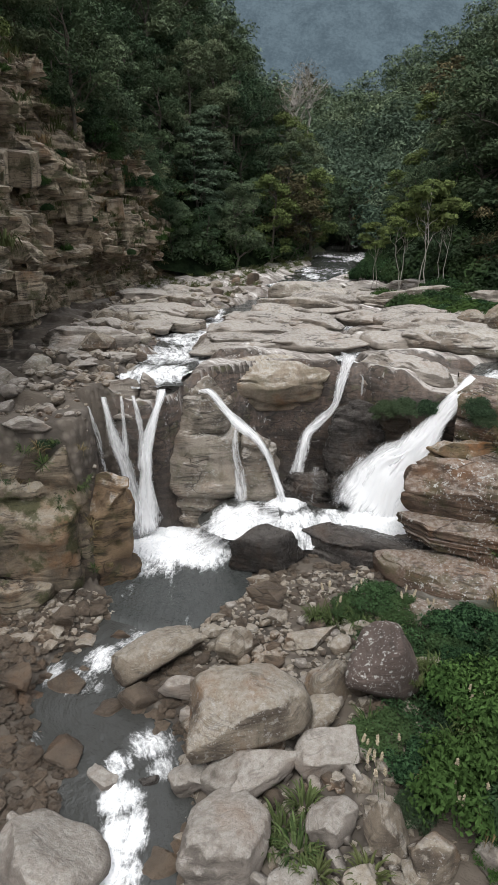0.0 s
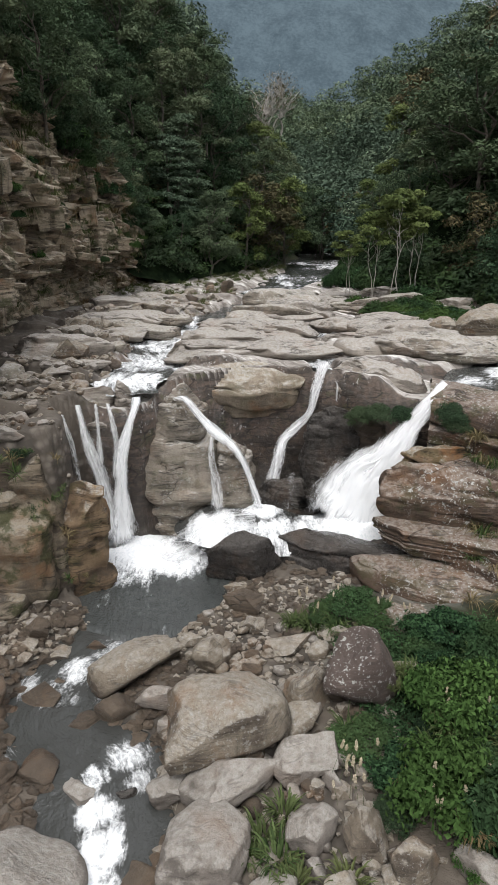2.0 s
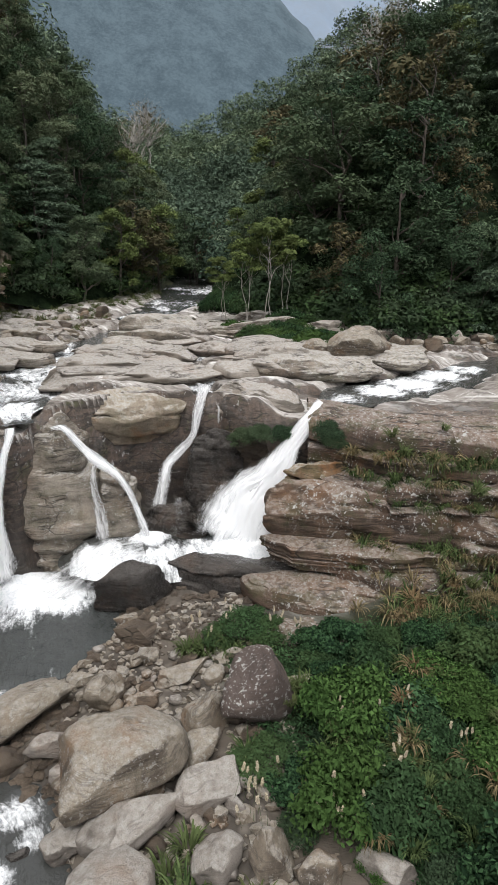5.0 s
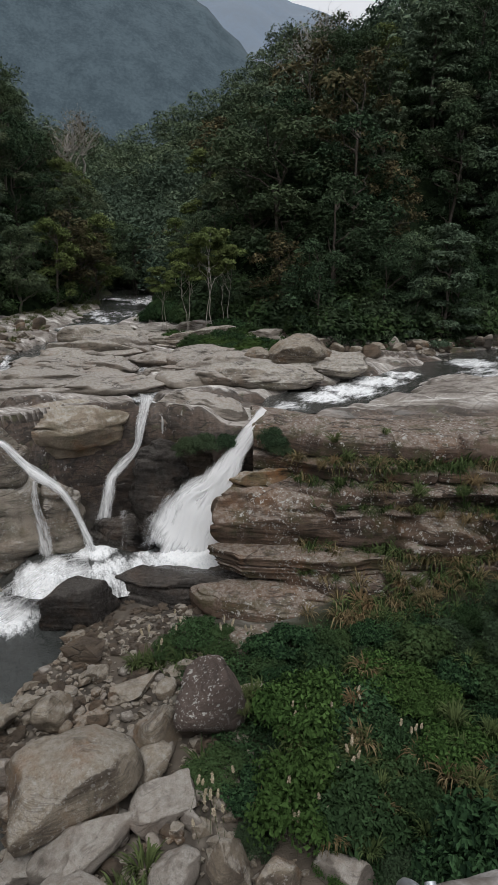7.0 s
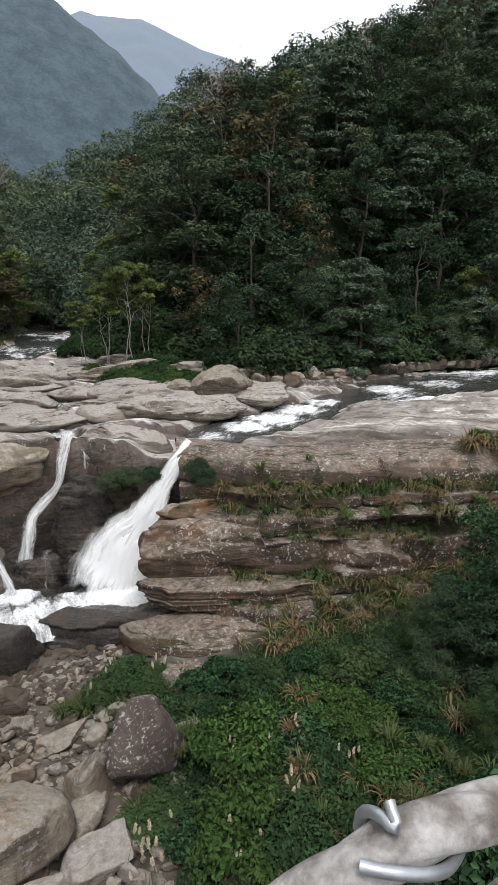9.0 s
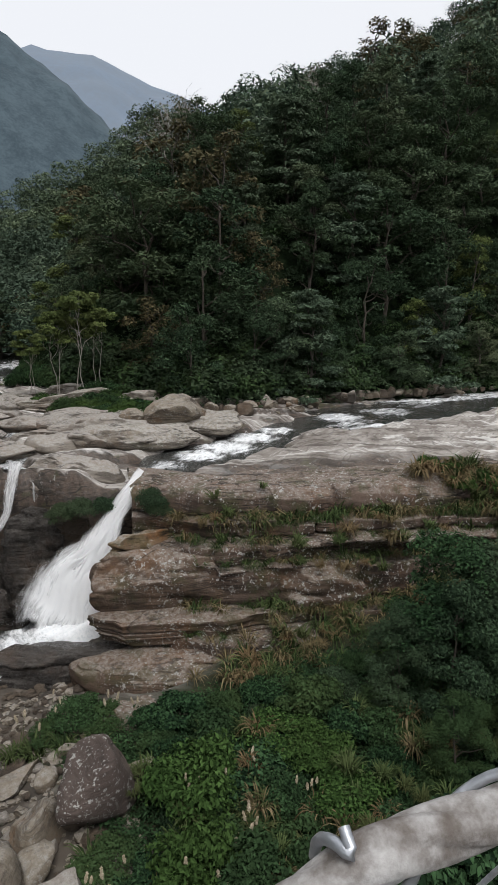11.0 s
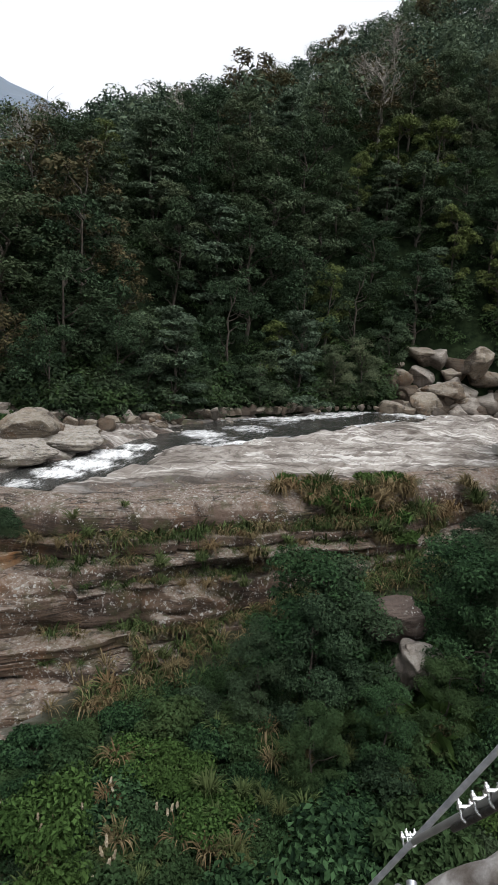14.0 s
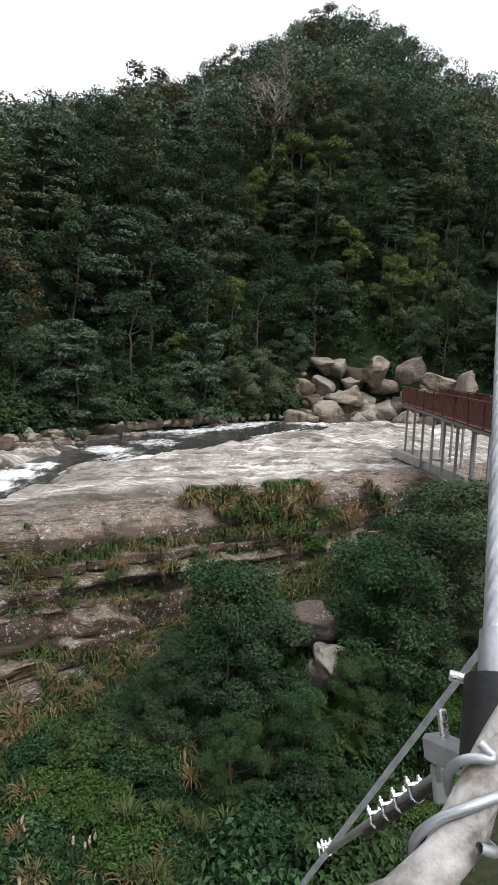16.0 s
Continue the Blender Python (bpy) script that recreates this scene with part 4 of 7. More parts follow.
def right_hill(az, u):
    """A point of the wooded hill on the far bank: bearing in degrees, 0 at its foot to 1 on its ridge (beyond 1: its back)."""
    rf, dp = curve_of(HILL_FOOT, az), curve_of(HILL_DEEP, az)
    r = rf + dp * u
    zr = 12 + (rf + dp) * np.tan(np.radians(curve_of(HILL_RISE, az)))
    k = np.clip(u, 0, 1)
    z = 6.6 + (zr - 6.6) * (0.22 * smooth(k, 0.0, 0.2) + 0.78 * k ** 1.05) - 40 * np.clip(u - 1, 0, 9) + 60 * np.minimum(u, 0)
    a = np.radians(az)
    x, y = r * np.sin(a), r * np.cos(a)
    z = z + 3.0 * N1.octaves(x * 0.03, y * 0.03, 1.0) * smooth(k, 0.05, 0.3)
    return x, y, z


LEFT_FOOT = [(-17, -20, 22), (-13.6, 12, 21), (-13.2, 30, 20.6), (-12, 40, 17), (-10.5, 48, 14), (-8, 54, 8.5), (-2.5, 58, 7.2), (5.5, 71, 7.4), (12.0, 100, 7.8), (16, 124, 8.0), (18, 150, 8)]


def left_hill(k, u):
    """A point of the wooded hill above the cliff: 0 to 1 along its foot, metres up its slope."""
    p = np.array(LEFT_FOOT, float)
    i = np.clip(k * (len(p) - 1), 0, len(p) - 1)
    x, y, z = (np.interp(i, range(len(p)), p[:, c]) for c in range(3))
    x2 = x - u * 0.86
    y2 = y + u * 0.5
    z2 = z + 1.35 * np.minimum(u, 22) + 0.85 * np.clip(u - 22, 0, 500)
    return x2, y2, z2 + 2.5 * N1.octaves(x2 * 0.04, y2 * 0.04, 6.0) * smooth(u, 2, 15)


def far_hill(az, u):
    """The spur that closes the valley, its leaf colours paled for haze."""
    rise = curve_of([(-20, 9), (0, 8.5), (7.2, 7.6), (11.9, 9.6), (16.5, 12.2), (19.1, 13.6), (21, 15), (26, 16), (40, 14)], az)
    r = 150 + 130 * u
    z = 8 + (4 + 280 * np.tan(np.radians(rise))) * np.clip(u, 0, 1) ** 1.1 - 60 * np.clip(u - 1, 0, 9)
    a = np.radians(az)
    x, y = r * np.sin(a), r * np.cos(a)
    return x, y, z + 6 * N2.octaves(x * 0.015, y * 0.015, 3.0) * np.clip(u, 0, 1)


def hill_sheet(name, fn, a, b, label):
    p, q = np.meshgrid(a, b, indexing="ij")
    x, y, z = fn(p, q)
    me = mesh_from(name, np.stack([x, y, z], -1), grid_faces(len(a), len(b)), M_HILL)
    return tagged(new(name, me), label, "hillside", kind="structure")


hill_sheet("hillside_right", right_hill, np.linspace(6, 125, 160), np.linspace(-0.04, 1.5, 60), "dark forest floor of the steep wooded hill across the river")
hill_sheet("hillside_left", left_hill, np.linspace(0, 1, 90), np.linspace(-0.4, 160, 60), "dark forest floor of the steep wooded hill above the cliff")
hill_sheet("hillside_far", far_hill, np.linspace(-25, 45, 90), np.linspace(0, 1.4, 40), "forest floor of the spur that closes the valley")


def mountain(name, table, r, lo, hi, material, label, seed):
    az, u = np.meshgrid(np.linspace(lo, hi, 160), np.linspace(0, 1.25, 60), indexing="ij")
    rise = np.interp(az, [a for a, _ in table], [b for _, b in table])
    rr = r * (0.62 + 0.38 * np.clip(u, 0, 1.25))
    a = np.radians(az)
    x, y = rr * np.sin(a), rr * np.cos(a)
    z = (12 + r * np.tan(np.radians(rise))) * (1 - np.abs(1 - np.clip(u, 0, 1)) ** 1.2) - 900 * np.clip(u - 1, 0, 1)
    z = z + r * 0.035 * N1.octaves(x * 7.0 / r, y * 7.0 / r, seed) * np.clip(u * 1.5, 0, 1) * smooth(u, 1.0, 0.8) + r * 0.004 * N2.octaves(az * 0.9, u * 12, seed)
    me = mesh_from(name, np.stack([x, y, z], -1), grid_faces(160, 60), material)
    return tagged(new(name, me), label, "mountain", kind="structure")


M_FAR1 = haze_material("hazy_mountain", (0.016, 0.027, 0.034), (0.055, 0.078, 0.092), (0.050, 0.074, 0.094), 0.75, 0.03)
M_FAR2 = haze_material("haze_blue_mountain", (0.08, 0.10, 0.13), (0.11, 0.13, 0.155), (0.20, 0.26, 0.34), 0.8, 0.006)
mountain("backdrop_mountain", [(-70, 30), (-30, 31), (-10, 28), (5, 24), (10.8, 21.5), (15, 19), (18.5, 16.2), (22, 12), (30, 7)], 1100, -70, 32, M_FAR1, "wooded mountain side with haze painted in as colour and glow", 2.0)
mountain("backdrop_mountain", [(-30, 16), (5, 18.5), (12.5, 21.2), (17.3, 21.0), (21.9, 19.5), (25.6, 18.4), (30, 16), (60, 12), (150, 8)], 2600, -40, 150, M_FAR2, "distant mountain painted pale blue for haze, under a white sky", 5.0)

# ---------------------------------------------------------------- rocks
def boulder_mesh(name, seed, material, detail=4, cuts=14, soft=0.025, bumps=0.20):
    """A river boulder of about unit half size: a ball cut by planes, its edges worn, its skin uneven."""
    r = np.random.RandomState(seed)
    bm = bmesh.new()
    bmesh.ops.create_icosphere(bm, subdivisions=detail, radius=1.0)
    v = np.array([w.co[:] for w in bm.verts])
    v += 0.22 * np.stack([N1.octaves(v[:, 0] * 0.9 + seed, v[:, 1] * 0.9, v[:, 2] * 0.9 + k * 9, 2) for k in range(3)], -1)
    for _ in range(cuts):
        n = r.normal(size=3)
        n /= np.linalg.norm(n)
        o = r.uniform(0.42, 0.80)
        d = v @ n - o
        v -= np.where(d > 0, d - soft * (1 - np.exp(-np.maximum(d, 0) / soft)), 0)[:, None] * n
    v += bumps * 0.5 * (v / np.linalg.norm(v, axis=1)[:, None]) * N2.octaves(v[:, 0] * 2.2 + seed, v[:, 1] * 2.2, v[:, 2] * 2.2, 4)[:, None]
    v += 0.035 * np.stack([N3.octaves(v[:, 0] * 6, v[:, 1] * 7 + seed, v[:, 2] * 7 + k * 5, 2) for k in range(3)], -1)
    faces = np.array([[w.index for w in f.verts] for f in bm.faces])
    bm.free()
    return mesh_from(name, v, faces, material)


def boulder(label, x, y, w, d, h, turn=0.0, tilt=0.0, lean=0.0, seed=1, material=None, z=None, sink=0.18, cuts=13, soft=0.035, detail=4, name="boulder"):
    """A boulder of width, depth and height w, d, h, its foot on the ground at x, y."""
    me = boulder_mesh(name, seed, material or M_PALE, detail, cuts, soft)
    ob = new(name, me)
    z0 = ground_z(x, y) if z is None else z
    ob.matrix_world = pose(x, y, z0 + h * (0.5 - sink), tilt, lean, turn) @ Matrix.Diagonal((w / 1.7, d / 1.7, h / 1.7, 1))
    return tagged(ob, label if len(label.split()) > 3 else label + " in the gorge", "boulder", "river boulders")


def bed_mesh(name, rng, material, poly, h, dome=0.0, edge=0.05, sub=3, rough=1.0):
    """One bed of rock: an angular outline of corners, a worn upper edge, joints cut into its sides."""
    k = len(poly)
    t = np.linspace(0, 1, sub, endpoint=False)[None, :, None]
    ring = (poly[:, None, :] * (1 - t) + np.roll(poly, -1, 0)[:, None, :] * t).reshape(-1, 2)
    n = len(ring)
    mid = ring.mean(0)
    notch = np.ones(n)
    for i in rng.permutation(n)[: max(2, k // 2)]:
        notch[i] = rng.uniform(0.86, 0.95)
    notch += 0.02 * rng.normal(size=n)
    rows = [(q, h, 0) for q in (0.02, 0.2, 0.38, 0.54, 0.68, 0.8, 0.9)]
    rows += [(0.965, h - 0.15 * edge, 0), (0.995, h - 0.6 * edge, 1), (1.0, h - 1.6 * edge, 1)]
    rows += [(1.0 + rng.uniform(-0.03, 0.02), h * q, 1) for q in (0.72, 0.5, 0.3, 0.14)]
    rows += [(0.97, 0.05 * h, 1), (0.93, 0.0, 1), (0.02, 0.0, 0)]
    size = float(np.abs(poly).max())
    v = []
    for q, z, side in rows:
        xy = mid + (ring - mid) * q * (notch if side else 1.0)[:, None] if side else mid + (ring - mid) * q
        zz = np.full(n, z) + (dome * (1 - q * q) if z >= h - 0.2 * edge else 0)
        v.append(np.column_stack([xy, zz]))
    v = np.concatenate(v)
    o = rng.uniform(0, 40)
    v[:, 0] += rough * 0.06 * N2.octaves(v[:, 0] * 1.9 + o, v[:, 1] * 1.9, v[:, 2] * 2.6, 3)
    v[:, 1] += rough * 0.06 * N3.octaves(v[:, 0] * 1.9, v[:, 1] * 1.9 + o, v[:, 2] * 2.6, 3)
    up = v[:, 2] > h * 0.8
    tread = N1.octaves(v[:, 0] * 0.5 + o, v[:, 1] * 1.1, 3.0, 3) * 3.0
    v[:, 2] += up * rough * (0.10 * (np.floor(tread) + smooth(tread - np.floor(tread), 0.6, 1.0)) / 3.0 * min(1.5, size) + 0.05 * N2.octaves(v[:, 0] * 1.6, v[:, 1] * 1.6 + o, 1.0, 3))
    return mesh_from(name, v, grid_faces(len(rows), n, True)[:, ::-1], material, shade=False)


def ledge(label, x, y, w, d, z0, z1, turn=0.0, tilt=0.0, lean=0.0, seed=1, material=None, name="rock_ledge", beds=3, dome=0.06, square=0.6, undercut=0.1, corners=11, top=None, rough=1.0):
    """A stack of rock beds, each a part, from z0 up to z1."""
    rng = np.random.RandomState(seed)
    h = z1 - z0
    base = new(name)
    base.matrix_world = pose(x, y, z0, tilt, lean, turn)
    tagged(base, label, "rock ledge", "ledges of the gorge")
    a = np.sort((np.arange(corners) + rng.uniform(-0.35, 0.35, corners)) * 2 * np.pi / corners)
    p = 2.0 / (1.0 - 0.55 * square)
    r = (np.abs(np.cos(a)) ** p + np.abs(np.sin(a)) ** p) ** (-1 / p) * rng.uniform(0.80, 1.10, corners)
    cuts = np.r_[0, np.sort((np.arange(1, beds) + rng.uniform(-0.35, 0.35, beds - 1)) / beds), 1] * h
    for i in range(beds):
        k = (i + 0.5) / beds
        rr = r * (1 + rng.normal(scale=0.075, size=corners)) * (1 - undercut * (1 - k) + rng.uniform(-0.05, 0.05))
        poly = np.column_stack([0.5 * w * rr * np.cos(a), 0.5 * d * rr * np.sin(a)])
        high = cuts[i + 1] - cuts[i]
        last = i == beds - 1
        me = bed_mesh("bed", rng, top if last and top else material or M_LEDGE, poly, high + (0 if last else 0.03), dome * h if last else 0.0, min(0.09, high * 0.22), rough=rough)
        part("bed", me, base, m=pose(rng.normal(scale=0.03), rng.normal(scale=0.03), cuts[i] - (0.02 if i else 0), rng.normal(scale=0.5), rng.normal(scale=0.5), 0))
    return base


def outcrop_mesh(name, seed, material, w, d, h, detail=5, joints=9, beds=0.55, round_=3.0, dome=0.25):
    """A mass of bedrock: a blunt block split by joints, its beds standing proud of one another, its top worn round. Foot at z = 0."""
    r = np.random.RandomState(seed)
    bm = bmesh.new()
    bmesh.ops.create_icosphere(bm, subdivisions=detail, radius=1.0)
    v = np.array([q.co[:] for q in bm.verts])
    faces = np.array([[q.index for q in f.verts] for f in bm.faces])
    bm.free()
    v /= (np.abs(v) ** round_).sum(1)[:, None] ** (1 / round_)
    o = seed * 1.7
    v += 0.16 * np.stack([N1.octaves(v[:, 0] * 0.8 + o, v[:, 1] * 0.8, v[:, 2] * 0.8 + k * 9, 2) for k in range(3)], -1)
    for i in range(joints):
        a = r.uniform(0, 2 * np.pi)
        n = np.array((math.cos(a), math.sin(a), r.uniform(-0.25, 0.7) if i % 3 else r.uniform(1.0, 3.0)))
        n /= np.linalg.norm(n)
        dd = v @ n - r.uniform(0.62, 0.95)
        soft = 0.04
        v -= np.where(dd > 0, dd - soft * (1 - np.exp(-np.maximum(dd, 0) / soft)), 0)[:, None] * n
    v *= np.array((w / 1.8, d / 1.8, h / 1.85))
    v[:, 2] += h / 2
    v[:, 2] -= dome * h * 0.25 * np.clip((v[:, 0] / w) ** 2 + (v[:, 1] / d) ** 2, 0, 1) * smooth(v[:, 2], 0.4 * h, h)
    # beds
    b = (v[:, 2] + 0.12 * N2.octaves(v[:, 0] * 0.5 + o, v[:, 1] * 0.5, 1.0, 3) + 0.06 * v[:, 0]) / beds + 0.8 * N3(v[:, 2] * 0.5, o, 2.0)
    fl = np.floor(b)
    g = b - fl
    jut = 0.30 * N1(fl * 5.3 + o, np.arctan2(v[:, 1], v[:, 0]) * 0.9, 0.4) - 0.16 * smooth(np.minimum(g, 1 - g), 0.16, 0.02) * smooth(N2(fl * 3.7, v[:, 0] * 0.6 + o, v[:, 1] * 0.6), -0.3, 0.2)
    side = v * np.array((1, 1, 0.0))
    side /= np.linalg.norm(side, axis=1)[:, None] + 1e-6
    flank = smooth(np.hypot(v[:, 0] / w, v[:, 1] / d), 0.18, 0.4)
    v += side * (jut * flank * min(1.0, 0.5 * min(w, d)))[:, None]
    # uneven skin, with shallow treads on top
    t = N1.octaves(v[:, 0] * 0.6 + o, v[:, 1] * 0.9, v[:, 2] * 0.3, 3) * 3.5
    v[:, 2] += 0.10 * (np.floor(t) + smooth(t - np.floor(t), 0.6, 1.0)) / 2.0 * smooth(v[:, 2], 0.5 * h, 0.8 * h)
    v += 0.11 * np.stack([N2.octaves(v[:, 0] * 1.5 + k * 7, v[:, 1] * 1.5 + o, v[:, 2] * 2.2, 4) for k in range(3)], -1)
    return mesh_from(name, v, faces, material)


def outcrop(label, x, y, w, d, z0, z1, turn=0.0, tilt=0.0, lean=0.0, seed=1, material=None, name="rock_outcrop", category="rock", group="rocks of the gorge", **more):
    ob = new(name, outcrop_mesh(name, seed, material or M_LEDGE, w, d, z1 - z0, **more))
    ob.matrix_world = pose(x, y, z0, tilt, lean, turn)
    return tagged(ob, label, category, group)


# the rocks that the falls run round
outcrop("layered foot of the grey rock knob", -2.1, 24.0, 3.4, 2.9, -0.5, 2.6, 8, 0, 3, 3, M_KNOB, round_=4.2, dome=0.1, joints=12, beds=0.45)
outcrop("bulging grey rock knob with level beds", -2.0, 24.05, 3.25, 3.0, 1.2, 5.0, 22, -5, 8, 103, M_KNOB, round_=3.8, dome=0.3, joints=16, beds=1.1)
outcrop("pale rounded top of the grey rock knob", -2.35, 24.35, 2.5, 2.7, 3.4, 6.35, 28, -8, 14, 113, M_KNOB, round_=3.6, dome=0.4, joints=16, beds=1.0)
outcrop("grey brown rock step beside the knob", 0.15, 23.6, 1.6, 1.7, 0.0, 4.15, 10, 0, 6, 5, M_KNOB, joints=12)
outcrop("overhanging pale slab with an orange stained face", 0.6, 26.5, 6.2, 3.0, 4.2, 6.5, 5, 2, 0, 8, M_OVER, round_=5.5, beds=0.9, joints=16, dome=0.1)
outcrop("dark rock wall under the overhang", 0.8, 27.3, 5.0, 2.6, 0.3, 4.6, 4, 0, 0, 9, M_WET)
outcrop("pale slab at the lip beside the thin fall", 6.5, 25.4, 3.6, 2.4, 5.2, 6.6, -18, 1, 2, 10, M_SLAB, round_=3.0)
outcrop("dark mossy rock below the lip", 6.5, 24.6, 3.0, 2.2, 1.0, 5.4, -20, 0, 0, 12, M_WET)
outcrop("black wet boulder wedged beneath the thin fall", 4.1, 24.1, 2.5, 1.6, 1.2, 5.15, 14, 0, 16, 21, M_DARK, joints=14, round_=2.6)
outcrop("black wet rock steps in the basin", 2.7, 23.1, 2.4, 1.5, 0.4, 2.25, -8, 0, 0, 13, M_DARK, beds=0.35)
outcrop("black wet rock steps in the basin", 4.6, 23.1, 2.2, 1.3, 0.4, 3.1, -14, 0, -8, 43, M_DARK, beds=0.4)
outcrop("orange stained rock buttress", -5.15, 19.4, 2.0, 1.9, -0.5, 4.15, -12, 0, 4, 14, M_RUST, joints=14, round_=4.0)
outcrop("mossy brown rock against the gorge wall", -6.2, 18.9, 1.8, 1.6, 0.0, 5.3, 10, 0, 0, 33, M_MOSSY, joints=12, round_=4.0)
outcrop("brown rock at the foot of the gorge wall", -7.6, 16.9, 2.2, 1.2, -0.1, 1.3, 8, 0, 0, 34, M_MOSSY, detail=4)
outcrop("mossy rock wall with a flat cap", -7.5, 18.7, 3.6, 3.0, -0.2, 5.85, 5, 0, 0, 15, M_MOSSY, dome=0.1, round_=4.0, joints=12)
outcrop("mossy rock wall with a flat cap", -10.6, 17.7, 4.2, 3.2, -0.2, 5.75, 10, 0, 0, 30, M_MOSSY, dome=0.1, round_=4.0, joints=12)
boulder("flat grey cap stone on the wall", -7.0, 18.4, 1.5, 1.1, 0.5, 10, 0, 4, 16, M_GREY, z=5.7)
outcrop("pale rock lip between narrow waterfalls", -5.0, 23.5, 1.7, 1.5, 4.4, 6.15, 10, 0, 0, 27, M_SLAB)
outcrop("pale rock lip between narrow waterfalls", -3.95, 23.6, 0.9, 1.3, 4.6, 6.2, 20, 0, 0, 57, M_SLAB)
outcrop("dark wet rock face behind the narrow waterfalls", -5.0, 23.2, 2.8, 1.2, -0.4, 5.7, 10, 0, 0, 58, M_WET, joints=12)
# the stepped bank beside the broad fall
outcrop("pale orange stained block of sandstone by the waterfall", 7.9, 20.7, 3.0, 1.8, 2.7, 4.75, -20, 0, 3, 17, M_RUST, round_=4.0)
outcrop("massive lichen spotted sandstone block", 8.1, 18.9, 5.2, 2.3, 2.3, 4.2, -19, -3, 2, 18, M_LEDGE, joints=12, round_=4.0, beds=0.9)
outcrop("broken sandstone block with a cleft", 12.6, 16.9, 3.9, 2.3, 2.3, 4.05, -24, 0, -2, 19, M_LEDGE, joints=12, round_=4.0, beds=0.8)
ledge("thin sandstone bed under the block", 8.4, 18.2, 6.2, 2.6, 1.6, 2.5, -22, 0, 0, 20, M_LEDGE, beds=3)
outcrop("black wet slab at the edge of the basin", 4.4, 19.6, 4.6, 2.4, 0.1, 1.45, -32, 0, -1, 22, M_DARK, round_=4.0)
outcrop("brown slab shelf in front of the block", 7.0, 17.4, 5.2, 2.1, 0.4, 1.65, -34, 0, 0, 28, M_LEDGE, round_=4.0, beds=0.5)
outcrop("low flat slab above the bushes", 6.6, 15.3, 3.8, 1.7, 0.2, 1.05, -34, 0, 0, 24, M_LEDGE, round_=4.0, beds=0.5)
outcrop("grey block among the bank bushes", 14.5, 8.4, 1.7, 1.2, 3.2, 4.5, 20, 25, 0, 74, M_GREY, detail=4, round_=7.0, joints=16, dome=0.0)
outcrop("grey block among the bank bushes", 15.0, 9.3, 1.7, 1.3, 4.0, 5.3, -10, 10, 0, 75, M_PURPLE, detail=4, round_=7.0, joints=16, dome=0.0)


def shore_rocks():
    """Stones along the far water edge, and the pile of blocks where the river comes in."""
    rng = np.random.RandomState(83)
    kinds = [boulder_mesh("boulder", 340 + i, (M_PALE, M_BROWN, M_GREY, M_PALE)[i % 4], 3, 12, 0.04) for i in range(8)]

    def put(x, y, s, label, z=None):
        ob = new("boulder", kinds[rng.randint(8)])
        ob.matrix_world = pose(x, y, (ground_z(x, y) if z is None else z) + s * 0.2, rng.uniform(-15, 15), rng.uniform(-15, 15), rng.uniform(0, 360)) @ Matrix.Diagonal((s * rng.uniform(0.55, 0.8), s * 0.55, s * rng.uniform(0.4, 0.6), 1))
        tagged(ob, label, "boulder", "shore rocks")

    for az in np.linspace(25, 57, 46):
        r = curve_of(HILL_FOOT, az) - rng.uniform(-0.3, 1.3)
        put(r * math.sin(radians(az)), r * math.cos(radians(az)), rng.uniform(0.35, 1.2), "brown stone at the far water edge", 6.75 + 0.1 * (az - 25) / 10)
    for _ in range(150):
        az, u = rng.uniform(56, 78), rng.uniform(-0.012, 0.046) * rng.uniform(0.3, 1.0)
        x, y, z = (float(v) for v in right_hill(np.array(az), np.array(u)))
        put(x, y, rng.uniform(0.9, 3.4), "pale broken block in the rock pile", max(z, 6.8) - 0.2)
    for _ in range(40):
        k = rng.uniform(0, 1)
        x, y = -7.2 + 6.5 * k + rng.normal(scale=1.0), 30 + 22 * k + rng.normal(scale=1.5)
        put(x, y, rng.uniform(0.4, 1.3), "grey stone on the upper gravel bank")


shore_rocks()


def bench_slabs():
    """Water-worn humps of pale rock on the upper river bed."""
    rng = np.random.RandomState(77)
    kinds = [outcrop_mesh("rock_slab", 600 + i, M_SLAB if i % 4 else M_KNOB, 3.4, 1.9, 0.9, 4, 14, 0.5, 2.3 + 0.3 * (i % 3), 0.6) for i in range(9)]
    n = 0
    while n < 120:
        x, y = rng.uniform(-8, 17), rng.uniform(23.2, 47)
        if x > 10 and y < 27 or to_line(x, y, RIVER_LEFT)[0] < (2.1 if n % 5 else 0.6) or to_line(x, y, RIVER_RIGHT)[0] < 2.6 or to_line(x, y, RIVER_MIDDLE)[0] < 0.7 or inside(np.array(x), np.array(y), GORGE):
            continue
        if to_line(x, y, LIP)[0] < 2.3:
            continue
        near = to_line(x, y, RIVER_LEFT)[0] < 2.2
        s = rng.uniform(0.4, 0.75) if near else rng.uniform(0.6, 1.7)
        ob = new("rock_slab", kinds[rng.randint(9)])
        ob.matrix_world = pose(x, y, ground_z(x, y) - (0.30 if not near else 0.12) * s, rng.uniform(-8, 3), rng.uniform(-4, 4), rng.uniform(-22, 18)) @ Matrix.Diagonal((s * rng.uniform(0.7, 1.1), s * rng.uniform(0.8, 1.4), s * rng.uniform(0.6, 1.1), 1))
        tagged(ob, "pale water-worn hump of bedrock in the river", "rock slab", "slabs of the river bed")
        n += 1


bench_slabs()


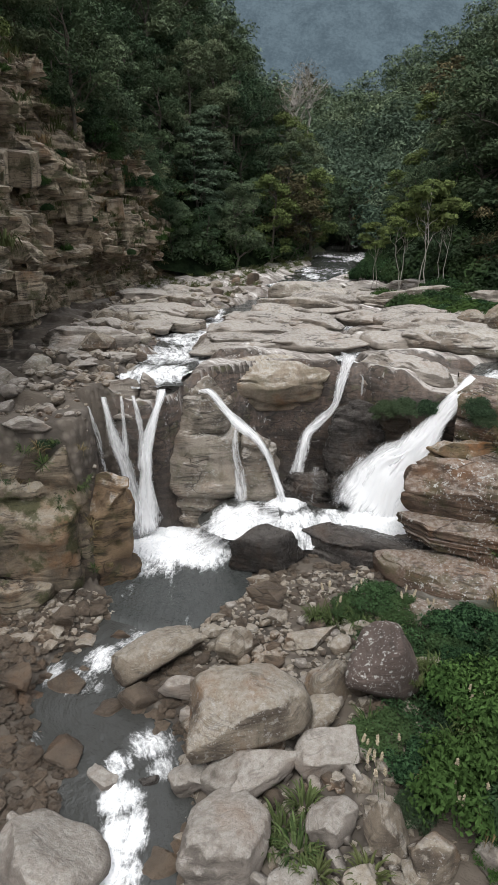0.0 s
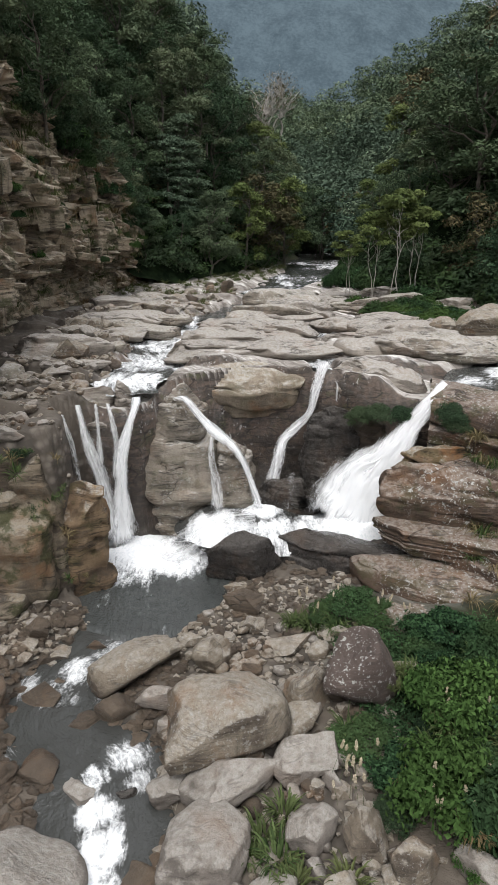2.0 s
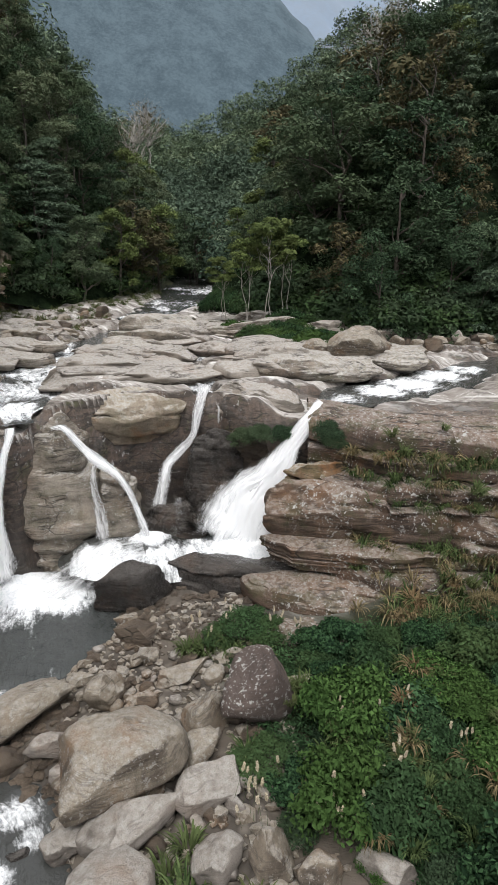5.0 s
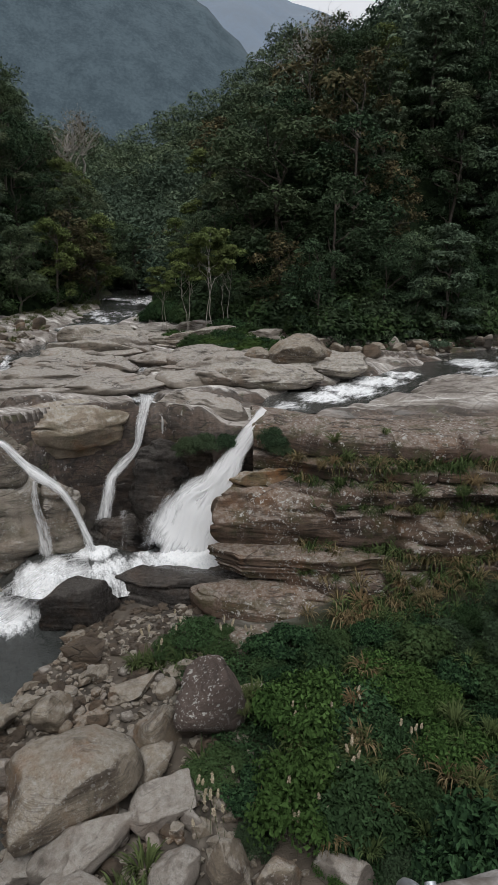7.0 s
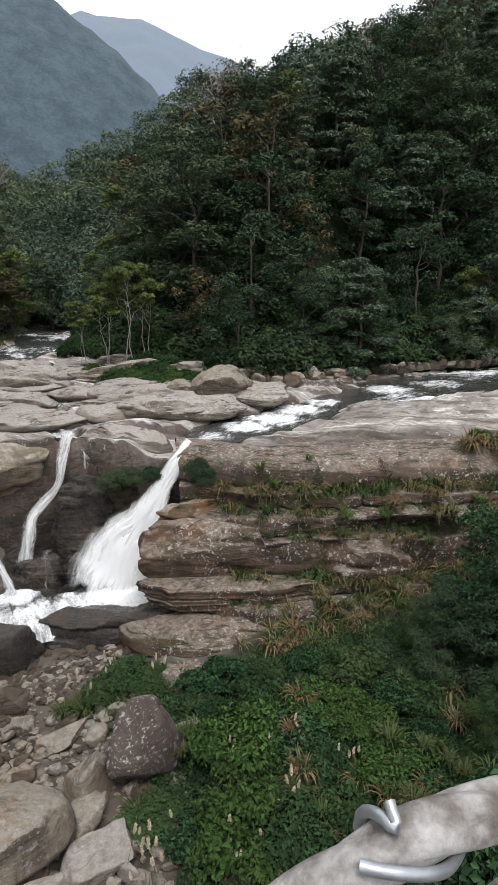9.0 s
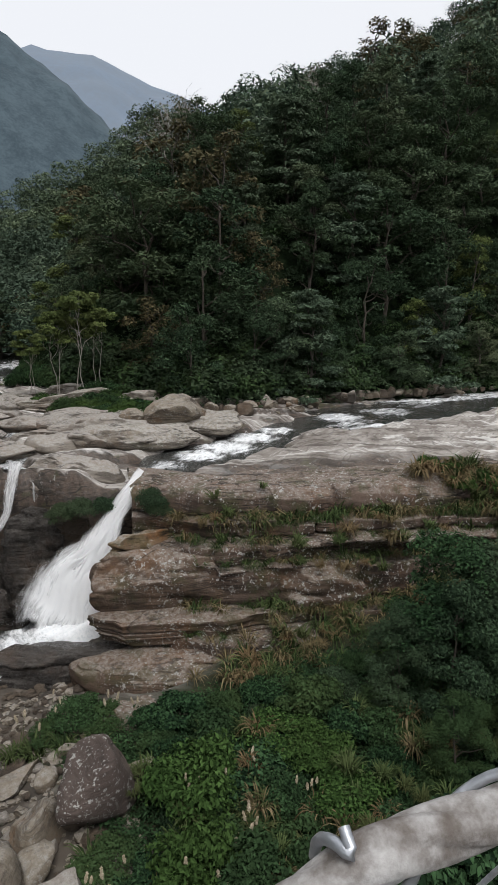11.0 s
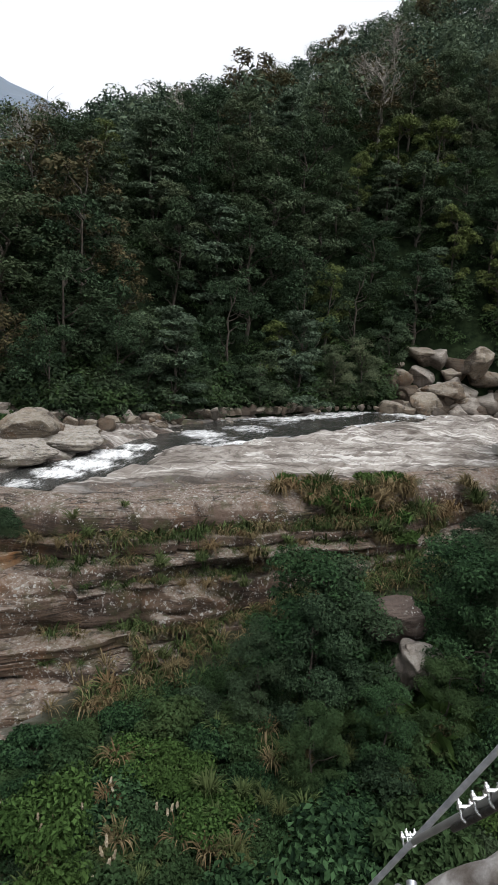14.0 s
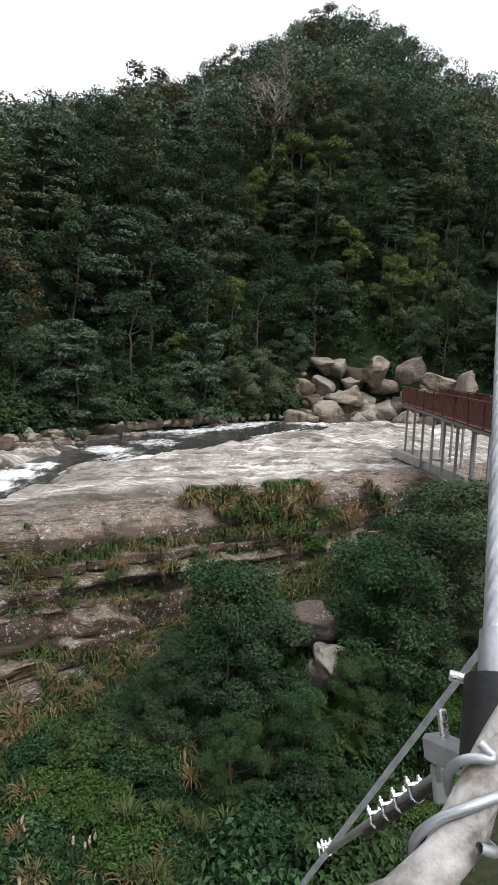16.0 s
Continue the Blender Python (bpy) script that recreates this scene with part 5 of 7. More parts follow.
def lip_walk(lo, hi, step):
    """Places along the lip between two of its corners: x, y, the way along it and the way into the gorge."""
    p = np.array(LIP, float)
    for i in range(lo, hi):
        a, b = p[i], p[i + 1]
        n = max(1, int(round(np.linalg.norm(b - a) / step)))
        t = (b - a) / np.linalg.norm(b - a)
        for j in range(n):
            q = a + (b - a) * (j + 0.5) / n
            yield q[0], q[1], t, np.array((t[1], -t[0]))


def gorge_walls():
    """Upright stacks of beds that wall the rest of the gorge."""
    rng = np.random.RandomState(93)
    for lo, hi, mats, step in ((1, 3, (M_KNOB, M_LEDGE, M_BROWN), 2.2),):
        for x, y, t, into in lip_walk(lo, hi, step):
            d = rng.uniform(1.0, 1.4)
            off = -d / 2 + rng.uniform(0.15, 0.40)
            cx, cy = x + into[0] * off, y + into[1] * off
            z1 = float(bench(x, y)) + rng.uniform(-0.45, -0.1)
            outcrop("dark rock wall of the gorge", cx, cy, step * rng.uniform(1.3, 1.8), d * 1.3, -0.3, z1, math.degrees(math.atan2(t[1], t[0])) + rng.uniform(-10, 10), rng.uniform(-2, 2), rng.uniform(-2, 2),
                  700 + rng.randint(4000), mats[rng.randint(len(mats))], detail=4, round_=4.0, joints=11, beds=rng.uniform(0.4, 0.8))


gorge_walls()


def cliff_blocks():
    """The jointed blocks of the cliff face, laid in uneven beds."""
    rng = np.random.RandomState(95)
    kinds = []
    for i in range(10):
        poly = np.array([(-0.5, -0.5), (0.0, -0.52), (0.5, -0.5), (0.52, 0.0), (0.5, 0.5), (0.0, 0.5), (-0.5, 0.5), (-0.5, 0.0)]) * rng.uniform(0.82, 1.12, (8, 1))
        kinds.append(bed_mesh("block", rng, M_CLIFF, poly, 1.0, 0.0, 0.05, sub=2, rough=0.55))
    z, n = 6.2, 0
    while z < 17.5 and n < 120:
        thin = rng.uniform() < 0.4
        h = rng.uniform(0.22, 0.4) if thin else rng.uniform(0.8, 1.6)
        proud = rng.uniform(-0.5, -0.2) if thin else rng.uniform(-0.2, 0.5)
        y = 14 + rng.uniform(0, 2)
        while y < 63 and n < 120:
            w = rng.uniform(0.6, 2.6) * (1.6 if thin else 1.0)
            if rng.uniform() < 0.24 and z + h * 0.6 < np.interp(y + w / 2, [a for a, _ in CREST], [b for _, b in CREST]):
                under = 1.0 if z < 8.4 + 0.035 * (y - 22) and y < 56 else 0.0
                x = -10.6 + proud + rng.uniform(-0.5, 0.5) - 1.7 * under - 0.10 * max(z - 9, 0) + float(bend(y + w / 2)) + 0.7 * float(N1(y * 0.13, z * 0.18, 7.0))
                part("block", kinds[rng.randint(10)], CLIFF, m=pose(x, y + w / 2, z + 0.02 * (y - 30), rng.uniform(-16, 16), rng.uniform(-10, 10), rng.uniform(-30, 30)) @ Matrix.Diagonal((rng.uniform(1.0, 2.2), w * 1.02, h * 1.03, 1)))
                n += 1
            y += w
        z += h


cliff_blocks()
# loose boulders of the stream bed
boulder("large smooth pale grey boulder", -4.15, 8.6, 2.1, 2.2, 1.0, 10, -6, 4, 31, M_GREY, soft=0.08, cuts=9)
boulder("long tilted brown boulder in the stream", -2.45, 14.7, 2.9, 1.5, 1.5, 22, 0, -22, 32, M_PALE, cuts=8)
boulder("huge pale slab boulder with a flat top", -0.4, 11.6, 3.5, 2.5, 1.9, 24, -8, -10, 33, M_PALE)
boulder("pale rounded boulder", 0.1, 10.4, 2.2, 1.4, 0.95, 12, 0, -4, 34, M_GREY, soft=0.09)
boulder("long smooth pale boulder", -0.35, 8.9, 1.5, 2.5, 0.95, -28, -10, 0, 35, M_GREY, soft=0.10, cuts=8)
boulder("purple boulder spotted with white lichen", 3.4, 13.1, 1.9, 1.7, 2.2, 10, 0, 8, 136, M_PURPLE, soft=0.09, cuts=9)
boulder("blocky brown boulder", 2.0, 13.1, 1.4, 1.2, 1.1, 5, 0, 0, 37, M_PALE, cuts=11)
boulder("angular tan boulder", 1.85, 12.1, 1.25, 0.9, 0.7, 25, 0, -8, 38, M_PALE, cuts=11)
boulder("small pale boulder", 0.45, 11.3, 0.85, 0.8, 0.7, 40, 0, 0, 39, M_PALE)
boulder("flat grey slab boulder", 1.95, 10.9, 1.3, 1.7, 0.75, -35, 10, 8, 40, M_GREY, cuts=11)
boulder("pinkish grey boulder", 1.65, 9.1, 1.3, 1.2, 0.85, 15, 0, 0, 41, M_GREY)
boulder("upright tan boulder", 2.75, 8.9, 0.95, 0.9, 1.1, 0, 0, 12, 42, M_PALE)
boulder("grey boulder wedged beneath a larger one", -1.25, 10.6, 1.0, 0.9, 0.7, 15, 0, 0, 43, M_GREY)
boulder("small brown boulder", 0.85, 16.2, 0.8, 0.7, 0.6, 0, 0, 0, 44, M_PALE)
boulder("broken grey brown boulder", -0.35, 14.6, 1.1, 1.1, 0.95, 60, 0, 10, 45, M_PALE, cuts=12)
boulder("flat tan slab", 1.75, 15.0, 1.9, 0.9, 0.5, 18, 0, -6, 46, M_PALE, cuts=11)
boulder("low grey boulder at the water", -1.65, 13.2, 1.5, 1.0, 0.6, -5, 0, 0, 47, M_GREY)
boulder("round wet brown boulder in the stream", -2.85, 13.1, 1.0, 0.85, 0.7, 0, 0, 0, 48, M_BROWN)
boulder("wet brown boulder in the stream", -3.7, 13.0, 1.0, 0.8, 0.55, 30, 0, 0, 49, M_BROWN)
boulder("brown boulder on the stream edge", -4.5, 11.5, 1.3, 1.0, 0.7, 15, 0, 0, 50, M_BROWN)
boulder("grey slanting stone in the stream", -3.3, 10.9, 1.0, 0.6, 0.55, -40, 0, 10, 51, M_GREY)
boulder("black wet stone in the riffle", -2.25, 10.8, 0.65, 0.6, 0.6, 0, 0, 0, 52, M_DARK)
boulder("wet grey stone", -5.15, 11.1, 0.7, 0.6, 0.45, 0, 0, 0, 53, M_BROWN)
boulder("brown stone on the gravel bank", -5.8, 16.1, 0.95, 0.8, 0.7, 10, 0, 0, 54, M_BROWN)
boulder("brown stone on the gravel bank", -4.9, 15.6, 1.0, 0.7, 0.5, 50, 0, 0, 55, M_PALE)
boulder("flat stone at the riffle", -4.9, 14.5, 0.9, 0.7, 0.35, 0, 0, 0, 56, M_BROWN)
boulder("dark stone in white water", -4.05, 15.9, 0.9, 0.6, 0.5, 0, 0, 0, 57, M_BROWN)
boulder("upright brown stone", -6.2, 13.5, 0.9, 0.8, 1.0, 0, 0, 10, 58, M_BROWN)
boulder("black wedge boulder at the pool edge", 0.5, 19.5, 3.0, 1.6, 1.7, -8, 0, -14, 59, M_DARK, z=0.0, cuts=11, sink=0.1)
boulder("dark stone on the stream bed", -1.75, 8.9, 1.1, 0.8, 0.55, 20, 0, 0, 60, M_BROWN)
boulder("brown rock at the foot of the wall", -7.4, 17.4, 1.3, 1.0, 1.1, 0, 0, 0, 61, M_BROWN)
boulder("tan boulder at the foot of the shrubs", 3.5, 8.3, 1.1, 0.9, 0.9, 30, 0, 6, 80, M_PALE)
boulder("grey boulder half hidden by shrubs", 4.9, 8.0, 1.3, 1.0, 0.8, -20, 0, 0, 81, M_GREY)
boulder("small pale boulder by the grass", 2.2, 8.0, 0.9, 0.8, 0.6, 50, 0, 0, 82, M_PALE)
boulder("flat pinkish slab boulder", 0.9, 7.9, 1.3, 0.9, 0.5, 15, 0, 0, 83, M_GREY)
boulder("pale slab showing among the shrubs", 4.7, 13.4, 1.2, 0.8, 0.7, 20, 0, 0, 84, M_PALE)
# the bench above
boulder("big rounded brown boulder on the river bank", 13.4, 29.9, 3.6, 2.6, 2.3, 10, 0, 3, 162, M_PALE, cuts=14)
boulder("brown boulder behind the bank shrubs", 10.9, 30.6, 1.6, 1.4, 1.3, 0, 0, 0, 63, M_PALE)
boulder("bank stone at the water edge", 19.0, 32.6, 1.6, 1.2, 1.0, 0, 0, 0, 64, M_BROWN)
boulder("bank stone at the water edge", 20.8, 32.8, 1.3, 0.9, 0.8, 30, 0, 0, 65, M_PALE)

for lab, az, r, w, d, h, seed, mat in (("pale slab boulder on the far bank", 60.6, 60.4, 4.2, 2.6, 2.0, 66, M_PALE), ("tall pale boulder on the far bank", 58.2, 58.8, 1.6, 1.4, 1.9, 67, M_PALE), ("broad spotted boulder on the far bank", 66.0, 63.6, 5.4, 3.4, 3.0, 68, M_PURPLE),
                                       ("broken block on the far bank", 63.2, 63.2, 4.4, 3.2, 3.2, 69, M_PALE), ("grey block on the far bank", 71.0, 61.6, 2.6, 2.2, 3.6, 70, M_GREY), ("broken block on the far bank", 69.0, 62.6, 3.4, 2.6, 2.2, 71, M_PALE)):
    boulder(lab, r * math.sin(radians(az)), r * math.cos(radians(az)), w, d, h, seed * 37, 8, -10, seed, mat, z=max(6.9, 6.9 + 0.8 * (r - 58.6)), cuts=16, soft=0.015)


# ---------------------------------------------------------------- plants
def leaves(centres, normals, size, rng, long=1.5, droop=0.0, simple=False):
    """One folded leaf at every centre; simple ones have three corners."""
    n = len(centres)
    nn = normals + rng.normal(scale=0.55, size=(n, 3))
    nn /= np.linalg.norm(nn, axis=1)[:, None]
    t = np.cross(nn, rng.normal(size=(n, 3)))
    t /= np.linalg.norm(t, axis=1)[:, None] + 1e-9
    t[:, 2] -= droop
    b = np.cross(nn, t)
    s = (size * rng.uniform(0.6, 1.35, n))[:, None]
    fold = nn * s * 0.18
    if simple:
        v = np.stack([centres - t * s * 0.5 * long - b * s * 0.32, centres - t * s * 0.4 * long + b * s * 0.42, centres + t * s * 0.6 * long], 1)
        return v.reshape(-1, 3), np.arange(3 * n).reshape(n, 3)
    v = np.stack([centres - t * s * 0.5 * long, centres + b * s * 0.5 + fold, centres + t * s * 0.5 * long - nn * s * 0.15, centres - b * s * 0.5 + fold], 1)
    f = np.arange(4 * n).reshape(n, 4)
    return v.reshape(-1, 3), f


def clumps(rng, blobs, per, size, long=1.5, droop=0.1, hollow=0.55, simple=True):
    """Leaves over a set of flattened balls: rows of x, y, z, r, rz."""
    cs, ns = [], []
    for x, y, z, r, rz in blobs:
        k = max(6, int(per * (r / np.mean([b[3] for b in blobs])) ** 2))
        d = rng.normal(size=(k, 3))
        d /= np.linalg.norm(d, axis=1)[:, None]
        d[:, 2] = np.where(d[:, 2] < -0.35, -d[:, 2], d[:, 2])
        rad = rng.uniform(hollow, 1.08, k)[:, None]
        cs.append(np.array((x, y, z)) + d * rad * np.array((r, r, rz)))
        up = d * 0.8
        up[:, 2] += 0.75
        ns.append(up)
    return leaves(np.concatenate(cs), np.concatenate(ns), size, rng, long, droop, simple)


def limb(points, r0, r1, sides=6):
    """A tapering bent limb: points and faces."""
    p = np.array(points, float)
    n = len(p)
    a = np.linspace(0, 2 * np.pi, sides, endpoint=False)
    t = np.gradient(p, axis=0)
    t /= np.linalg.norm(t, axis=1)[:, None] + 1e-9
    u = np.cross(t, (0.31, 0.95, 0.05))
    u /= np.linalg.norm(u, axis=1)[:, None] + 1e-9
    w = np.cross(t, u)
    r = np.linspace(r0, r1, n)[:, None, None]
    v = p[:, None, :] + r * (u[:, None, :] * np.cos(a)[None, :, None] + w[:, None, :] * np.sin(a)[None, :, None])
    return v.reshape(-1, 3), grid_faces(n, sides, True)


def joined(pieces):
    vs, fs, n = [], [], 0
    for v, f in pieces:
        vs.append(v), fs.append(f + n)
        n += len(v)
    return np.concatenate(vs), np.concatenate(fs)


def bent(rng, a, b, n=6, wander=0.08):
    a, b = np.array(a, float), np.array(b, float)
    k = np.linspace(0, 1, n)[:, None]
    p = a + (b - a) * k
    p[1:-1] += rng.normal(scale=wander * np.linalg.norm(b - a), size=(n - 2, 3))
    return p


class TreeKind:
    """The shared meshes of one sort of tree, about 10 m high, foot at the origin."""

    def __init__(self, seed, leaf, bark, wide=3.2, low=3.0, high=10.0, blobs=20, per=75, size=0.42, shape="round", stems=1, thick=0.16, limbs=9, twigs=0, spread=1.0):
        rng = np.random.RandomState(seed)
        rows, wood = [], []
        for i in range(blobs):
            k = (i + 0.5) / blobs
            if shape == "round":
                z = low + (high - low) * k
                w = wide * math.sqrt(max(0.05, 1 - (2 * k - 0.9) ** 2 / 1.25))
            elif shape == "tiers":
                z = low + (high - low) * k
                w = wide * (1.05 - 0.8 * k)
            else:
                z = low + (high - low) * (0.55 + 0.45 * k)
                w = wide * (0.95 - 0.3 * k)
            a, rr = rng.uniform(0, 2 * np.pi), w * math.sqrt(rng.uniform(0.05, 1.0))
            s = rng.uniform(0.6, 1.3) * wide * (0.30 if shape == "round" else 0.33)
            rows.append((rr * math.cos(a), rr * math.sin(a), z, s, s * (0.75 if shape == "round" else 0.42)))
        for j in range(stems):
            ox, oy = (0, 0) if stems == 1 else rng.normal(scale=0.5, size=2)
            tx, ty = rng.normal(scale=0.4 if stems == 1 else spread, size=2)
            trunk = bent(rng, (ox, oy, -0.6), (tx, ty, high * 0.86), 9, 0.014)
            wood.append(limb(trunk, thick, thick * 0.3, 8))
            for i in rng.permutation(blobs)[: limbs // stems + 2]:
                x, y, z, _, _ = rows[i]
                h = np.clip(z - abs(rng.normal(scale=1.2)) - 0.8, low * 0.5, high * 0.8)
                c = trunk[np.abs(trunk[:, 2] - h).argmin()]
                arm = bent(rng, c, (x, y, z), 5, 0.06)
                wood.append(limb(arm, thick * (0.45 if twigs == 0 else 0.6), thick * 0.14, 5))
                for _ in range(twigs):
                    q = arm[rng.randint(1, 5)]
                    e = q + rng.normal(size=3) * (0.9, 0.9, 0.4) + (0, 0, 0.7)
                    wood.append(limb(bent(rng, q, e, 4, 0.08), thick * 0.14, thick * 0.04, 3))
        self.crown = mesh_from("crown", *clumps(rng, rows, per, size), leaf, shade=False)
        self.trunk = mesh_from("trunk", *joined(wood), bark)

    def plant(self, x, y, z, height, turn, fat=1.0, label="", lean=0.0, group="forest trees"):
        base = new("tree")
        s = height / 10.0
        base.matrix_world = pose(x, y, z, lean, 0, turn) @ Matrix.Diagonal((s * fat, s * fat, s, 1))
        tagged(base, label, "tree", group)
        part("trunk", self.trunk, base)
        part("crown", self.crown, base)
        return base


T_DARK = [TreeKind(101 + i, M_LEAF_DARK, M_BARK_DARK, wide=3.0 + 0.3 * i, low=2.6 - 0.8 * i, blobs=30, per=260, size=0.165) for i in range(3)]
T_MID = [TreeKind(111 + i, M_LEAF_MID, M_BARK, wide=3.1, low=1.6 + 1.1 * i, blobs=30, per=260, size=0.165) for i in range(3)]
T_GREY = TreeKind(121, M_LEAF_GREY, M_BARK, wide=2.9, low=0.8, blobs=44, per=210, size=0.18, shape="tiers")
T_YELLOW = TreeKind(131, M_LEAF_YELLOW, M_BARK, wide=2.7, low=1.8, blobs=28, per=220, size=0.18)
T_TAN = TreeKind(141, M_LEAF_TAN, M_BARK, wide=3.0, low=2.0, blobs=28, per=80, size=0.24, thick=0.12, limbs=18, twigs=3)
T_THIN = TreeKind(151, M_LEAF_YELLOW, M_BARK_PALE, wide=2.2, low=3.0, blobs=30, per=170, size=0.19, shape="flat", stems=2, thick=0.06, limbs=8, spread=0.35)

T_BANK = [TreeKind(171 + i, (M_LEAF_DARK, M_LEAF_BUSH)[i % 2], M_BARK_DARK, wide=3.3, low=0.2, blobs=70, per=300, size=0.14) for i in range(3)]

LABELS = {0: "dense dark green broadleaf forest tree", 1: "green broadleaf forest tree", 2: "greyish green tree with drooping tiers of leaves",
          3: "leafy yellow-green broadleaf forest tree", 4: "browning sparse tree on the slope"}


def any_tree(rng, x, y, z, height):
    k = rng.choice(5, p=(0.5, 0.34, 0.06, 0.05, 0.05))
    kind = (T_DARK[rng.randint(3)], T_MID[rng.randint(3)], T_GREY, T_YELLOW, T_TAN)[k]
    kind.plant(x, y, z - 0.3, height, rng.uniform(0, 360), rng.uniform(0.85, 1.25), LABELS[k])


def far_woods(name, rng, xs, ys, zs, heights, material, label, per=420, leaf=0.36):
    vs, fs, n = [], [], 0
    for x, y, z, h in zip(xs, ys, zs, heights):
        blobs = []
        for i in range(6):
            a, q = rng.uniform(0, 2 * np.pi), h * 0.28 * math.sqrt(rng.uniform(0, 1))
            r = h * rng.uniform(0.13, 0.24)
            blobs.append((x + q * math.cos(a), y + q * math.sin(a), z + h * rng.uniform(0.35, 0.9), r, r * 0.85))
        v, f = clumps(rng, blobs, per // 6, leaf * h / 9.0, hollow=0.7)
        vs.append(v), fs.append(f + n)
        n += len(v)
    me = mesh_from(name, np.concatenate(vs), np.concatenate(fs), material, shade=False)
    return tagged(new(name, me), label, "woods", kind="stuff")


def forest():
    rng = np.random.RandomState(5)
    # trees near the water on the far bank
    spots = []
    for _ in range(5200):
        az = rng.uniform(9, 84)
        rf, dp = curve_of(HILL_FOOT, az), curve_of(HILL_DEEP, az)
        u = rng.uniform(0.0, 1.02) ** 0.8
        x, y, z = (float(v) for v in right_hill(np.array(az), np.array(u)))
        gap = 2.9 if u * dp < 24 else 3.5
        if all((x - a) ** 2 + (y - b) ** 2 > gap * gap for a, b, *_ in spots[-2500:]):
            spots.append((x, y, z, u * dp, az, u))
    near = [s for s in spots if s[3] < 24 and 12 < s[4] < 78]
    far = [s for s in spots if not (s[3] < 24 and 12 < s[4] < 78)]
    for x, y, z, d, az, u in near:
        if 56 < az < 78 and d < 4.5:
            continue
        any_tree(rng, x, y, z, (rng.uniform(5.0, 7.5) if d < 4 else rng.uniform(7.0, 11.0)) * (0.7 if az < 17 else 1.0))
    for k, (m, lab) in enumerate(((M_HAZE_WOOD_A, "dark green far forest on the hill"), (M_HAZE_WOOD_B, "green far forest on the hill"), (M_LEAF_TAN, "browning bare patches of far forest"))):
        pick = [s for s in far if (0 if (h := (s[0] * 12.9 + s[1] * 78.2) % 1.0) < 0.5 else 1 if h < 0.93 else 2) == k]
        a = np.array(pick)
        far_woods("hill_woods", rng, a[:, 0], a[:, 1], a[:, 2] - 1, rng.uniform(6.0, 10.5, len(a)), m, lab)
    # the hill above the cliff
    spots = []
    for _ in range(3000):
        k, u = rng.uniform(0.1, 1.0), rng.uniform(0, 1) ** 1.3 * 75
        x, y, z = (float(v) for v in left_hill(np.array(k), np.array(u)))
        gap = 3.0 if u < 22 else 3.8
        if all((x - a) ** 2 + (y - b) ** 2 > gap * gap for a, b, *_ in spots) and x > -45 - y * 0.1:
            spots.append((x, y, z, u))
    for x, y, z, u in spots:
        if u < 22 and y < 100:
            any_tree(rng, x, y, z, rng.uniform(4.5, 7.0) if u < 3 else rng.uniform(7.0, 11.0))
    for k, (m, lab) in enumerate(((M_HAZE_WOOD_A, "dark green far forest above the cliff"), (M_HAZE_WOOD_B, "green far forest above the cliff"))):
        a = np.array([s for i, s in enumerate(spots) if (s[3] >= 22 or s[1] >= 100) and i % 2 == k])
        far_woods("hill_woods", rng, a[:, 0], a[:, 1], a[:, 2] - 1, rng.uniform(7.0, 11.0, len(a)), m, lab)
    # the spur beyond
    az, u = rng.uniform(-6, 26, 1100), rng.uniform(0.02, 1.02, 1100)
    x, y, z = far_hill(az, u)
    for k, (m, lab) in enumerate(((M_HAZE_SPUR_A, "green woods on the far spur"), (M_HAZE_SPUR_B, "far spur woods greyed in colour for haze"), (M_HAZE_WOOD_A, "dark woods at the foot of the far spur"))):
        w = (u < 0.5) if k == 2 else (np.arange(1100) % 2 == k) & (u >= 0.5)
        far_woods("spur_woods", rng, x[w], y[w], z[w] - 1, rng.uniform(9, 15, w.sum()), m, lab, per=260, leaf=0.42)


def undergrowth():
    """The tangle of leaves that covers the foot of both wooded banks."""
    rng = np.random.RandomState(15)
    rows = []
    for az in np.linspace(12.5, 80, 420):
        for _ in range(0 if 56 < az < 78 else 2):
            x, y, z = (float(v) for v in right_hill(np.array(az + rng.normal(scale=0.2)), np.array(rng.uniform(0.0, 0.05) * 80 / curve_of(HILL_DEEP, az))))
            r = rng.uniform(0.5, 1.3)
            rows.append((x, y, z + rng.uniform(0.1, 2.0), r, r * 0.8))
    for _ in range(900):
        az = rng.uniform(12.5, 80)
        x, y, z = (float(v) for v in right_hill(np.array(az), np.array(rng.uniform(5.5 if 56 < az < 78 else 2, 34) / curve_of(HILL_DEEP, az))))
        r = rng.uniform(0.8, 1.7)
        rows.append((x, y, z + rng.uniform(0.0, 1.6), r, r * 0.8))
    for _ in range(420):
        x, y, z = (float(v) for v in left_hill(np.array(rng.uniform(0.12, 0.9)), np.array(rng.uniform(0, 28))))
        r = rng.uniform(0.8, 1.7)
        rows.append((x, y, z + rng.uniform(0.0, 1.6), r, r * 0.8))
    for k in np.linspace(0.42, 0.95, 200):
        x, y, z = (float(v) for v in left_hill(np.array(k), np.array(rng.uniform(0, 3.0))))
        r = rng.uniform(0.6, 1.5)
        rows.append((x, y, z + rng.uniform(0.1, 2.0), r, r * 0.8))
    for k, (m, lab) in enumerate(((M_LEAF_DARK, "dark tangled undergrowth along the bank"), (M_LEAF_BUSH, "green tangled undergrowth along the bank"))):
        me = mesh_from("undergrowth", *clumps(rng, rows[k::2], 150, 0.20), m, shade=False)
        tagged(new("undergrowth", me), lab, "undergrowth", kind="stuff")


forest()
undergrowth()
